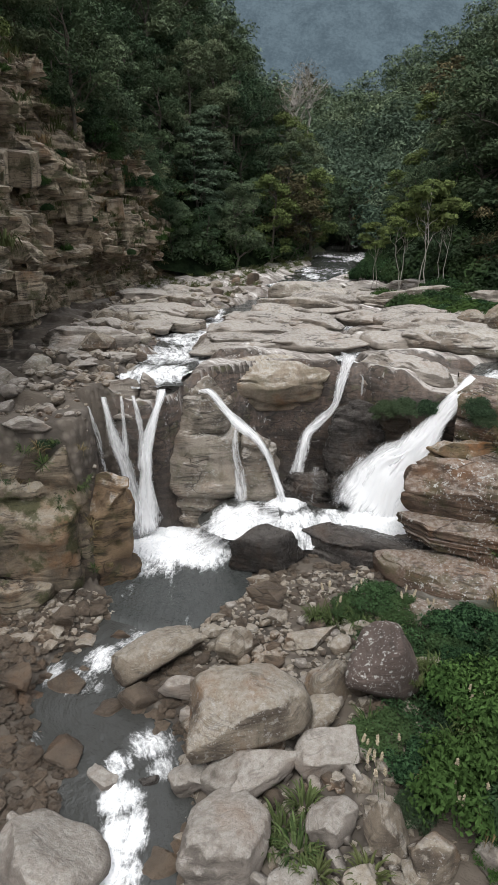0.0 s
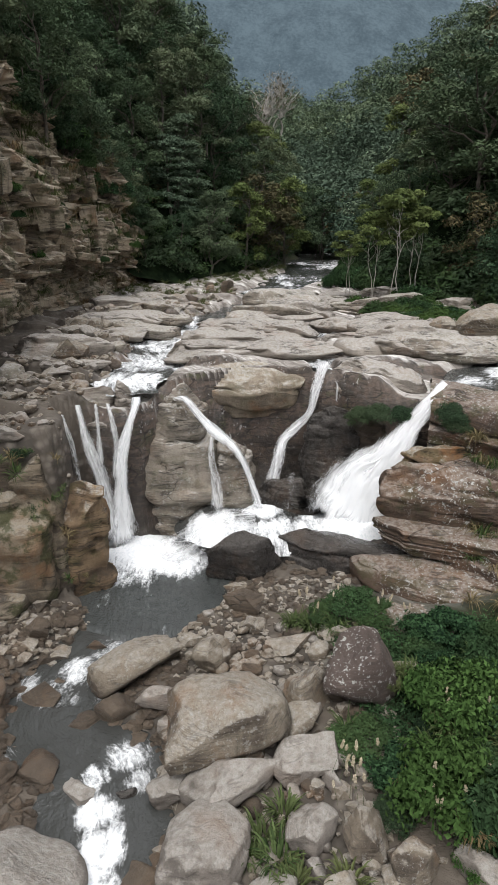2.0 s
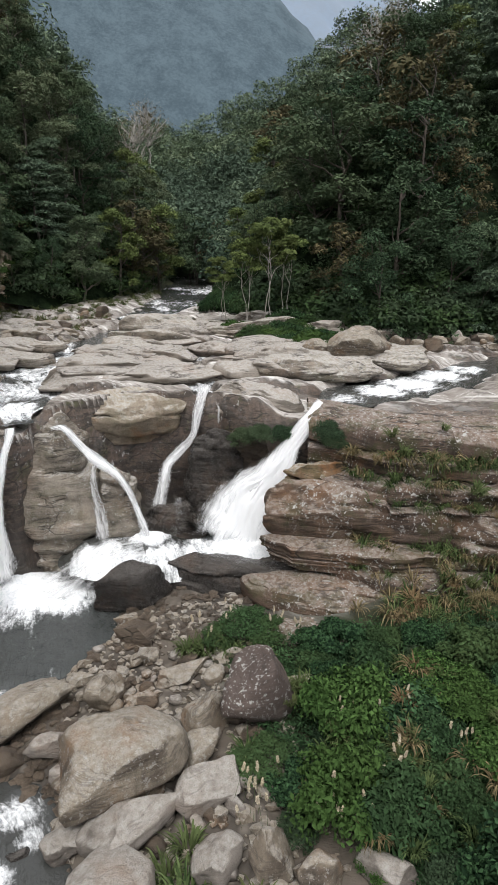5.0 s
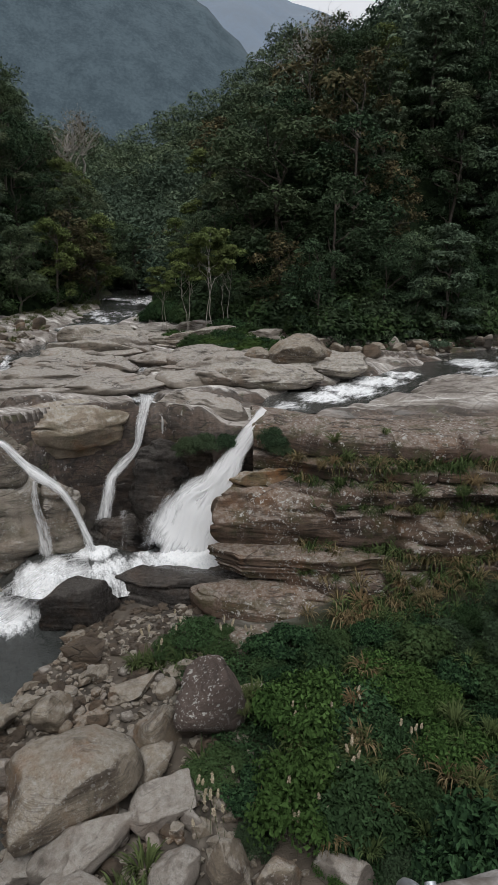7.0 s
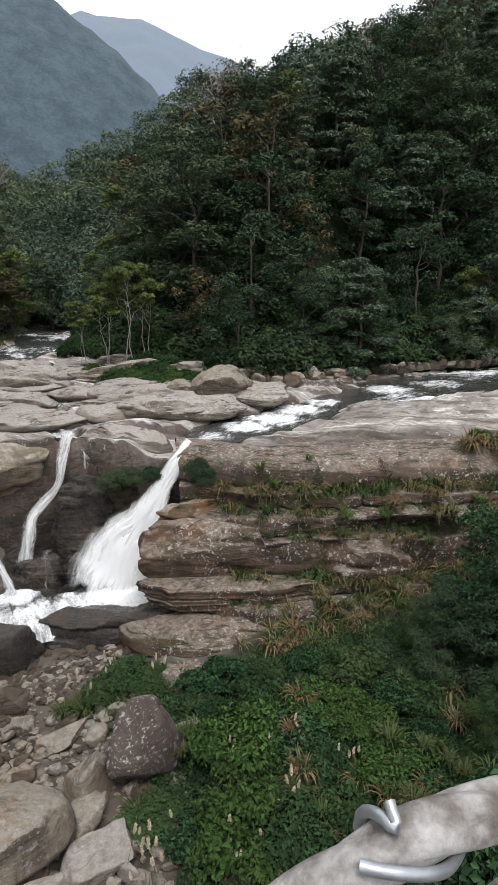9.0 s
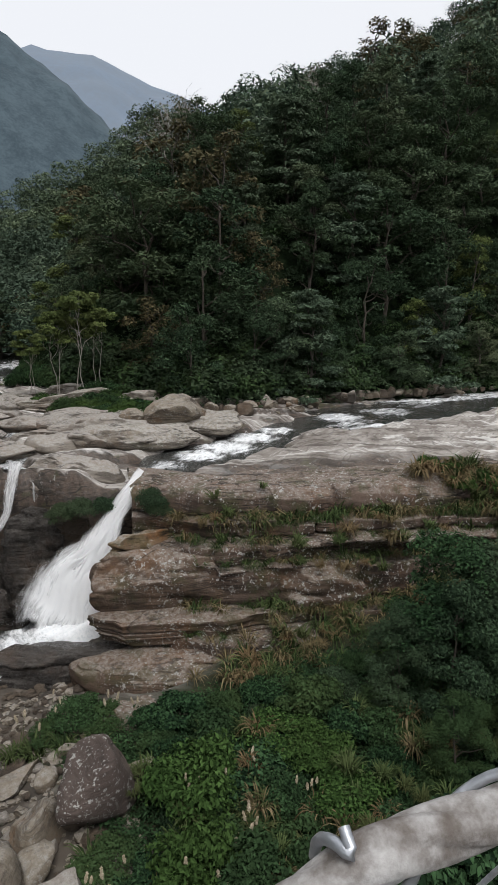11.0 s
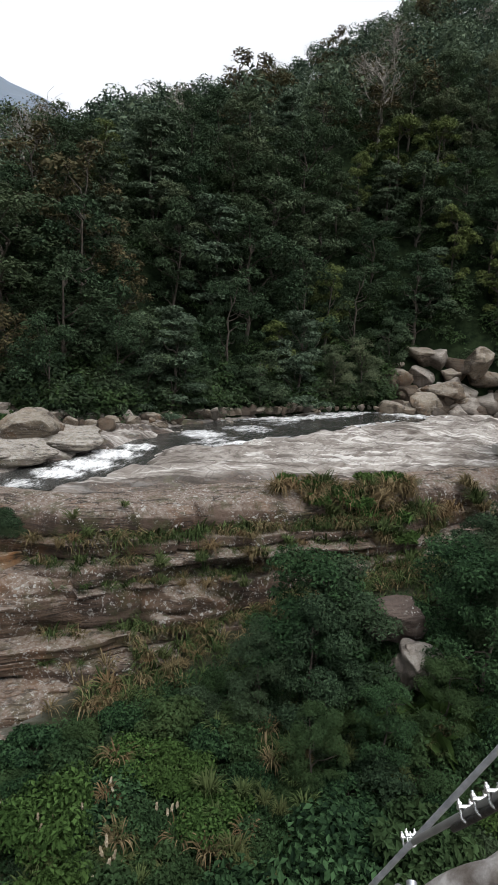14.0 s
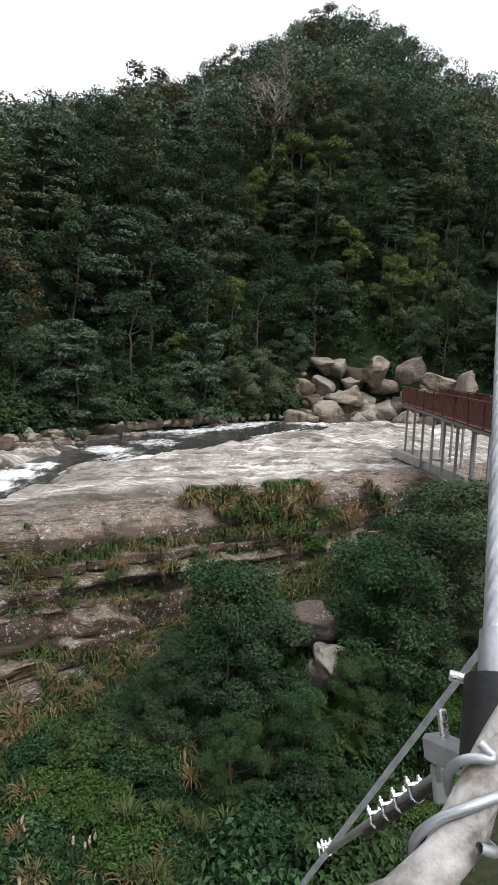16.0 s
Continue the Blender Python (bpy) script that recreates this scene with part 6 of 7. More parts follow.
# trees that close the valley where the river turns out of sight
rng_bend = np.random.RandomState(67)
for _ in range(34):
    x, y = rng_bend.uniform(4, 21), rng_bend.uniform(84, 108)
    any_tree(rng_bend, x, y, 7.6, rng_bend.uniform(6.5, 11))
# trees that crowd the edge of the cliff
rng_edge = np.random.RandomState(61)
for y in np.linspace(20, 62, 20):
    z = float(np.interp(y, [a for a, _ in CREST], [b for _, b in CREST]))
    any_tree(rng_edge, (-11.6 if y < 36 else -10.4) + float(bend(y)) - rng_edge.uniform(0, 1.4), y, z - 0.8, rng_edge.uniform(4.5, 7.5))
# leafless pale trees that stand out of the woods
T_BARE = TreeKind(161, M_LEAF_TAN, M_BARK_PALE, wide=3.2, low=2.0, blobs=40, per=9, size=0.18, shape="flat", stems=1, thick=0.19, limbs=22, twigs=5)
for az, u, h in ((54.0, 0.34, 11), (51.5, 0.30, 9), (36.0, 0.42, 10), (24.0, 0.66, 13), (61.0, 0.62, 9), (44.0, 0.95, 10), (47.0, 1.0, 9)):
    x, y, z = (float(v) for v in right_hill(np.array(az), np.array(u)))
    T_BARE.plant(x, y, z, h, az * 7, 1.1, "nearly leafless pale grey tree", group="bare trees")
for x, y, z, h in ((6.0, 96, 16, 14), (9.5, 112, 22, 13)):
    T_BARE.plant(x, y, z, h, x * 31, 1.0, "nearly leafless pale grey tree", group="bare trees")
# trees that stand out by their colour
for az, r, h, kind, lab in ((36.0, 43.6, 8.2, T_GREY, LABELS[2]), (33.0, 44.0, 6.5, T_MID[0], LABELS[1]), (47.5, 53.0, 8.6, T_GREY, LABELS[2]), (41.2, 92, 13, T_TAN, LABELS[4]), (43.0, 96, 12, T_TAN, LABELS[4]), (16.8, 74, 10, T_TAN, LABELS[4]), (15.2, 70, 9, T_YELLOW, LABELS[3]),
                            (24.4, 78, 12, T_BARE, "nearly leafless pale grey tree"), (53.0, 80, 12, T_BARE, "nearly leafless pale grey tree"), (12.6, 66, 6.0, T_GREY, LABELS[2]), (49.0, 140, 12, T_TAN, LABELS[4]), (57, 150, 13, T_TAN, LABELS[4])):
    u = (r - float(curve_of(HILL_FOOT, az))) / float(curve_of(HILL_DEEP, az))
    x, y, z = (float(v) for v in right_hill(np.array(az), np.array(max(u, 0.002))))
    kind.plant(x, y, z - 0.4, h, az * 5, 1.15, lab)
for x, y, h, kind, lab in ((7.0, 73, 9.5, T_YELLOW, LABELS[3]), (4.4, 70, 9.5, T_TAN, LABELS[4]), (5.6, 72, 8.0, T_TAN, LABELS[4]), (2.4, 66, 8.5, T_YELLOW, LABELS[3]), (-1.0, 60, 7.5, T_MID[1], LABELS[1]), (-10.6, 27, 5.0, T_YELLOW, LABELS[3]), (-11.2, 24, 6.0, T_TAN, LABELS[4])):
    kind.plant(x, y, 7.2 if x > -5 else 16.8, h, x * 40, 1.1, lab)
# the slender group at the bend of the river
for x, y, h, t in ((9.8, 41.5, 6.2, 20), (11.2, 40.5, 7.2, 140), (12.4, 41.5, 6.4, 250), (8.6, 44, 5.0, 300)):
    T_THIN.plant(x, y, ground_z(x, y) - 0.2, h, t, 1.0, "slender pale-stemmed tree with thin yellow-green leaves", group="slender trees at the bend")


class BushKind:
    """A low shrub of unit size, foot at the origin."""

    def __init__(self, seed, leaf, blobs=18, per=330, size=0.16, long=1.7, droop=0.2):
        rng = np.random.RandomState(seed)
        rows, wood = [], []
        for i in range(blobs):
            a, q = rng.uniform(0, 2 * np.pi), math.sqrt(rng.uniform(0, 1)) * 0.75
            r = rng.uniform(0.24, 0.42)
            rows.append((q * math.cos(a), q * math.sin(a), (1 - 0.6 * q) * rng.uniform(0.35, 0.8), r, r * 0.75))
            if i % 2 == 0:
                wood.append(limb(bent(rng, (0, 0, -0.15), rows[-1][:3], 5, 0.05), 0.025, 0.008, 5))
        self.leaf = mesh_from("foliage", *clumps(rng, rows, per, size, long, droop, simple=False), leaf, shade=False)
        self.stem = mesh_from("stem", *joined(wood), M_BARK_DARK)

    def plant(self, x, y, wide, high, turn=0.0, z=None, label="", name="bush", group="bank shrubs"):
        base = new(name)
        base.matrix_world = pose(x, y, ground_z(x, y) if z is None else z, 0, 0, turn) @ Matrix.Diagonal((wide, wide, high, 1))
        tagged(base, label, "bush", group)
        part("foliage", self.leaf, base)
        part("stem", self.stem, base)
        return base


class GrassKind:
    """A clump of arching blades, unit length."""

    def __init__(self, seed, blade, n=90, spread=0.25, arch=0.75, width=0.022, droop=0.0):
        rng = np.random.RandomState(seed)
        vs, fs = [], []
        k = np.linspace(0, 1, 5)
        for i in range(n):
            a, q = rng.uniform(0, 2 * np.pi), spread * math.sqrt(rng.uniform(0, 1))
            ln, b = rng.uniform(0.6, 1.1), a + rng.normal(scale=0.5)
            reach, drop = arch * rng.uniform(0.5, 1.1), rng.uniform(0.7, 1.25 + droop)
            x = q * math.cos(a) + ln * reach * k * math.cos(b)
            y = q * math.sin(a) + ln * reach * k * math.sin(b)
            z = ln * (1.35 * k - drop * k ** 2)
            w = width * rng.uniform(0.7, 1.4) * np.array((0.7, 1.0, 0.9, 0.6, 0.08))
            sx, sy = -math.sin(b), math.cos(b)
            v = np.stack([np.stack([x + sx * w, y + sy * w, z], -1), np.stack([x - sx * w, y - sy * w, z], -1)], 1).reshape(-1, 3)
            j = np.arange(4) * 2
            fs.append(np.stack([j, j + 1, j + 3, j + 2], -1) + i * 10)
            vs.append(v)
        self.verts, self.faces, self.blade = np.concatenate(vs), np.concatenate(fs), blade
        self.mesh = mesh_from("grass_clump", np.concatenate(vs), np.concatenate(fs), blade, shade=False)

    def plant(self, x, y, size, z=None, turn=0.0, tilt=0.0, label="", group="grass clumps"):
        ob = new("grass_clump", self.mesh)
        ob.matrix_world = pose(x, y, ground_z(x, y) if z is None else z, tilt, 0, turn) @ Matrix.Scale(size, 4)
        return tagged(ob, label, "grass", group)


def tuft_field(rows, label):
    """Many small tufts, too many to count: rows of kind, x, y, z, size, turn, tilt."""
    for blade in {id(k.blade): k.blade for k, *_ in rows}.values():
        vs, fs, n = [], [], 0
        for k, x, y, z, size, turn, tilt in rows:
            if k.blade is not blade:
                continue
            m = np.array(pose(x, y, z, tilt, 0, turn) @ Matrix.Scale(size, 4))
            vs.append(k.verts @ m[:3, :3].T + m[:3, 3])
            fs.append(k.faces + n)
            n += len(k.verts)
        tagged(new("grass_tufts", mesh_from("grass_tufts", np.concatenate(vs), np.concatenate(fs), blade, shade=False)), label, "grass", kind="stuff")


B_BUSH = [BushKind(201 + i, M_LEAF_BUSH, per=240, size=0.052 + 0.010 * i) for i in range(3)]
B_DARK = [BushKind(211 + i, M_LEAF_DARK, blobs=24, per=240, size=0.048) for i in range(2)]
B_FERN = BushKind(221, M_FERN, blobs=10, per=80, size=0.13, long=3.2, droop=0.5)
B_BRIGHT = BushKind(227, M_FERN, blobs=18, per=240, size=0.05)
B_PALE = BushKind(225, M_FERN, blobs=16, per=220, size=0.055)
B_BROAD = BushKind(229, M_FERN, blobs=9, per=5, size=0.34, long=2.6, droop=0.5)
G_TUFT = [GrassKind(251 + i, (M_STRAW, M_BLADE, M_BLADE)[i], n=34, droop=0.7) for i in range(3)]
G_STRAW = [GrassKind(231 + i, M_STRAW, n=80, droop=0.5) for i in range(2)]
G_GREEN = [GrassKind(241 + i, M_BLADE, n=75, arch=0.6) for i in range(2)]


def shrubbery():
    rng = np.random.RandomState(8)
    # thick growth on the low bank under the ledges
    spots = []
    for _ in range(1700):
        x, y = rng.uniform(3.2, 17), rng.uniform(4.0, 15.0)
        if y > 16.9 - 0.30 * x or y < 8.6 - 0.75 * (x - 4) or (x < 5 and y > 11.5):
            continue
        if all((x - a) ** 2 + (y - b) ** 2 > 0.80 for a, b in spots):
            spots.append((x, y))
            w = rng.uniform(0.45, 1.0) * (1.8 if rng.uniform() < 0.16 else 1.0)
            k = rng.uniform()
            kind, lab = (B_BUSH[rng.randint(3)], "leafy green shrub on the bank") if k < 0.52 else (B_DARK[rng.randint(2)], "dense dark green shrub on the bank") if k < 0.72 else (B_BRIGHT, "bright green shrub on the bank") if k < 0.94 else (B_PALE, "yellow-green shrub on the bank")
            kind.plant(x, y, w, w * rng.uniform(0.7, 1.6), rng.uniform(0, 360), label=lab)
    for _ in range(150):
        x, y = rng.uniform(3.6, 14), rng.uniform(6.5, 14.0)
        if y > 15.0 - 0.28 * x or y < 9.0 - 0.75 * (x - 4):
            continue
        (G_GREEN if rng.uniform() < 0.82 else G_STRAW)[rng.randint(2)].plant(x, y, rng.uniform(0.35, 0.7), ground_z(x, y) + rng.uniform(0.3, 0.6), rng.uniform(0, 360), label="long grass rising through the shrubs")
    # the tall dark growth on the bank
    for x, y, h in ((12.9, 10.6, 4.6), (12.0, 9.9, 4.0), (13.5, 9.9, 4.2), (11.3, 11.0, 3.0), (15.7, 6.9, 4.4), (17.2, 6.4, 5.0), (16.8, 8.2, 4.2), (18.7, 6.0, 5.6), (20.5, 7.6, 4.6), (22.4, 8.4, 4.2), (19.6, 9.0, 3.6), (14.0, 7.0, 2.6), (12.2, 7.6, 2.6), (10.6, 8.4, 2.4)):
        k = T_BANK[rng.randint(3)]
        k.plant(x, y, ground_z(x, y) - 0.2, h, rng.uniform(0, 360), rng.uniform(0.9, 1.1), "small dense dark green bank tree", group="bank trees")
    for x, y, w in ((13.6, 7.4, 1.0), (14.3, 7.2, 1.1), (13.0, 7.9, 0.9), (14.9, 7.7, 0.9)):
        B_BROAD.plant(x, y, w, w, rng.uniform(0, 360), label="dark plant with long broad drooping leaves", group="broad-leaved plants")
    for x, y in ((28.6, 10.2), (29.8, 9.6), (27.2, 11.0), (31.0, 9.0), (25.6, 10.4), (26.4, 9.4)):
        B_FERN.plant(x, y, 1.3, 1.5, rng.uniform(0, 360), label="broad fern by the boardwalk", name="fern")
        G_STRAW[rng.randint(2)].plant(x + 0.8, y + 0.7, 1.5, turn=rng.uniform(0, 360), label="tall dry grass by the boardwalk")
    # dry grass that hangs from the ledges
    tufts = [(19.4, 16.4), (20.2, 15.8), (21.0, 15.2), (21.8, 14.6), (22.6, 14.2), (19.0, 15.4), (20.0, 14.6), (21.4, 13.8), (23.4, 14.4), (18.4, 16.6), (31.0, 10.4), (29.6, 10.2), (28.2, 10.6), (24.6, 13.2), (26.0, 12.8),
             (11.6, 16.1), (12.4, 15.9), (13.2, 15.5), (14.0, 15.0), (14.7, 14.5), (13.6, 15.9), (9.6, 18.7), (10.4, 18.3), (11.2, 18.0), (10.2, 15.4), (10.9, 15.0), (11.6, 14.6), (8.9, 15.4), (9.4, 14.8), (15.8, 15.6), (16.6, 15.0)]
    for x, y in tufts:
        for _ in range(5 if x > 11.5 else 3):
            a, b = x + rng.normal(scale=0.55), y + rng.normal(scale=0.28)
            k = (G_STRAW if rng.uniform() < 0.6 else G_GREEN)[rng.randint(2)]
            size = rng.uniform(0.7, 1.1) if x > 17 else rng.uniform(0.35, 0.7)
            k.plant(a, b, size, ground_z(a, b) + 0.12, rng.uniform(0, 360), rng.uniform(5, 25), "arching clump of half-dry grass on a ledge")
    for x, y in tufts[:12]:
        B_FERN.plant(x + rng.normal(scale=0.6), y + rng.normal(scale=0.4), rng.uniform(0.5, 0.8), rng.uniform(0.5, 0.8), rng.uniform(0, 360), label="green fern among dry grass")
    # bands of grass on the treads of the stepped bank
    rows = []
    for off, tread, share, size in ((0.22, 5.02, 1.0, 0.62), (0.50, 4.96, 0.8, 0.6), (1.0, 4.40, 0.6, 0.5), (1.55, 3.84, 0.35, 0.45), (2.15, 2.40, 0.9, 0.6), (2.45, 2.34, 0.45, 0.55), (3.05, 1.84, 0.6, 0.55), (3.75, 1.18, 0.5, 0.55), (4.4, 0.62, 0.45, 0.55)):
        for u in np.arange(8.8, 24, 0.085):
            thick = 0.75 + 0.9 * float(N2(u * 0.45, off * 3.0, 4.0))
            if rng.uniform() > share * thick * (1.0 if u > 11 else 0.6):
                continue
            o = off + rng.normal(scale=0.12)
            a, b = u + BANK_OUT[0] * o, float(bank_edge(u)) + BANK_OUT[1] * o
            rows.append((G_TUFT[rng.randint(3)], a, b, max(tread + 0.012 * (u - 8), float(land(np.array([a]), np.array([b]))[0][0])) + rng.uniform(-0.05, 0.12), size * rng.uniform(0.7, 1.5), rng.uniform(0, 360), rng.uniform(5, 30)))
    tuft_field(rows, "short grass tufts on the rock steps")
    # green growth on the mossy walls
    for x, y, z, w in ((-7.6, 18.2, 4.3, 0.7), (-6.9, 18.2, 2.6, 0.6), (-6.2, 18.4, 3.6, 0.5), (-8.2, 17.9, 1.6, 0.8), (-7.9, 18.1, 3.1, 0.6), (-6.4, 18.5, 5.4, 0.5)):
        B_DARK[rng.randint(2)].plant(x, y, w, w, rng.uniform(0, 360), z - 0.3, "small dark plants on the mossy rock wall")
    rows = []
    for _ in range(70):
        x, z = rng.uniform(-11, -4.6), rng.uniform(0.8, 5.8)
        rows.append((G_TUFT[rng.randint(3)], x, 17.1 + 0.28 * (x + 11) * 0.6 + rng.uniform(-0.1, 0.4), z, rng.uniform(0.25, 0.6), rng.uniform(0, 360), 30))
    tuft_field(rows, "grass tufts on the mossy gorge wall")
    # cliff plants
    rows = []
    for _ in range(420):
        y = rng.uniform(16, 60)
        crest = float(np.interp(y, [a for a, _ in CREST], [b for _, b in CREST]))
        z = crest - abs(rng.normal(scale=4.5))
        rows.append((G_TUFT[rng.randint(3)], cliff_x(y, z) + 0.05, y, z, rng.uniform(0.45, 1.1), rng.uniform(0, 360), 0))
    tuft_field(rows, "dry and green grass tufts growing on the cliff")
    for _ in range(36):
        y = rng.uniform(14, 63)
        crest = float(np.interp(y, [a for a, _ in CREST], [b for _, b in CREST]))
        w = rng.uniform(0.8, 1.7)
        (B_BUSH[rng.randint(3)] if rng.uniform() < 0.6 else (B_PALE, B_DARK[0])[rng.randint(2)]).plant(cliff_x(y, crest - 0.8) - rng.uniform(0, 0.8), y, w, w * 1.1, rng.uniform(0, 360), crest - 0.6 + rng.uniform(-0.8, 0.8), "shrub hanging over the cliff edge", group="cliff plants")
    for _ in range(36):
        y = rng.uniform(17, 58)
        z = rng.uniform(9.5, float(np.interp(y, [a for a, _ in CREST], [b for _, b in CREST])) - 0.5)
        w = rng.uniform(0.25, 0.7)
        (B_BUSH[rng.randint(3)] if rng.uniform() < 0.6 else B_PALE).plant(cliff_x(y, z), y, w, w * 1.2, rng.uniform(0, 360), z - 0.2, "small shrub rooted in the cliff face", group="cliff plants")
    # bank shrubs by the slender trees and along the upper river
    for _ in range(40):
        x, y = rng.uniform(7.6, 13.4), rng.uniform(32, 43)
        if x < 8.6 + (43 - y) * 0.12:
            continue
        w = rng.uniform(0.8, 1.6)
        (B_PALE if rng.uniform() < 0.5 else B_BUSH[rng.randint(3)]).plant(x, y, w, w * 0.9, rng.uniform(0, 360), label="low scrub on the river bank")
    for _ in range(26):
        x, y = rng.uniform(7.6, 13.0), rng.uniform(31.5, 36)
        G_STRAW[rng.randint(2)].plant(x, y, rng.uniform(0.6, 1.1), turn=rng.uniform(0, 360), label="dry bank grass by the river")
    for _ in range(34):
        k = rng.uniform(0, 1)
        x, y = 8.6 + 7.2 * k + rng.uniform(0, 2.5), 48 + 32 * k
        w = rng.uniform(0.8, 1.7)
        B_BUSH[rng.randint(3)].plant(x, y, w, w * rng.uniform(0.9, 1.5), rng.uniform(0, 360), label="dark shrub along the upper river")
    rows = []
    for _ in range(700):
        x, y = rng.uniform(-8.5, 9), rng.uniform(40, 74)
        if to_line(x, y, RIVER_LEFT)[0] > 3.0 and (x < 3.2 - 0.02 * y or y > 50):
            rows.append((G_TUFT[1], x, y, ground_z(x, y), rng.uniform(0.35, 0.8), rng.uniform(0, 360), 0))
    tuft_field(rows, "low green grass on the river bank")
    for x, y in ((1.2, 9.7), (0.7, 9.3), (1.0, 8.8), (0.4, 8.9), (2.1, 16.0), (2.6, 15.8), (3.6, 15.2), (4.0, 14.8), (3.3, 15.6), (2.6, 11.2), (2.9, 11.6), (2.3, 8.2), (1.3, 8.3)):
        G_GREEN[rng.randint(2)].plant(x, y, rng.uniform(0.6, 0.9), turn=rng.uniform(0, 360), label="green grass clump between boulders")
    for x, y, w in ((3.9, 16.4, 0.9), (4.5, 16.0, 0.8), (3.1, 16.3, 0.7)):
        B_BUSH[0].plant(x, y, w, w * 0.8, label="soft green shrub between boulders")
    for x, y, z, w in ((5.4, 23.2, 4.6, 0.8), (6.2, 22.9, 4.8, 0.8), (6.9, 22.7, 4.9, 0.7), (8.3, 21.2, 5.3, 0.8), (8.7, 20.9, 5.0, 0.8)):
        B_DARK[rng.randint(2)].plant(x, y, w, 0.8, rng.uniform(0, 360), z, "dark green plants hanging on the wet ledge")


shrubbery()


def plumes():
    """Cream seed heads on thin stalks above the shrubs."""
    rng = np.random.RandomState(33)
    head, stalk = [], []
    k = 160
    z = rng.uniform(0, 1, k)
    a = rng.uniform(0, 2 * np.pi, k)
    r = 0.030 * np.sin(np.pi * (0.12 + 0.85 * z)) * rng.uniform(0.5, 1.2, k)
    c = np.column_stack([r * np.cos(a), r * np.sin(a), 0.62 + 0.26 * z])
    me = mesh_from("seed_head", *leaves(c, np.column_stack([np.cos(a), np.sin(a), 0 * a + 0.3]), 0.04, rng, 1.8, simple=True), M_PLUME, shade=False)
    st = mesh_from("stalk", *limb([(0, 0, -0.3), (0.01, 0.0, 0.3), (0, 0.01, 0.85)], 0.006, 0.003, 5), M_BLADE)
    for x, y, n in ((4.3, 8.9, 9), (4.7, 9.2, 6), (2.7, 9.8, 6), (5.4, 11.6, 3), (4.6, 15.6, 3), (3.7, 16.6, 3), (5.5, 15.2, 2), (5.9, 9.6, 6), (7.6, 9.8, 4), (6.8, 11.2, 3), (2.9, 10.4, 5), (2.2, 16.3, 3)):
        for _ in range(n):
            a, b = x + rng.normal(scale=0.28), y + rng.normal(scale=0.22)
            base = new("seed_plume")
            base.matrix_world = pose(a, b, ground_z(a, b) + rng.uniform(0.3, 0.6), rng.uniform(-14, 14), rng.uniform(-14, 14), rng.uniform(0, 360)) @ Matrix.Scale(rng.uniform(0.6, 0.9), 4)
            tagged(base, "cream seed plume on a thin stalk", "grass plume", "seed plumes")
            part("seed_head", me, base)
            part("stalk", st, base)


plumes()


def ground_cover():
    """The low leaves that close the ground between the shrubs."""
    rng = np.random.RandomState(52)
    x, y = rng.uniform(3.4, 19, 9000), rng.uniform(3.5, 15.5, 9000)
    keep = (y < 17.4 - 0.30 * x) & (y > 7.6 - 0.75 * (x - 4)) & (x + 0.35 * (y - 11) > 4.0)
    x, y = x[keep], y[keep]
    z = land(x, y)[0]
    cs = np.repeat(np.column_stack([x, y, z]), 16, 0) + rng.normal(scale=(0.18, 0.18, 0.09), size=(len(x) * 16, 3)) + np.array((0, 0, 0.12))
    v, f = leaves(cs, np.tile((0.0, 0.0, 1.0), (len(cs), 1)), 0.07, rng, 1.6, simple=True)
    tagged(new("ground_cover", mesh_from("ground_cover", v, f, M_LEAF_BUSH, shade=False)), "low green leaves covering the bank", "ground cover", kind="stuff")


ground_cover()


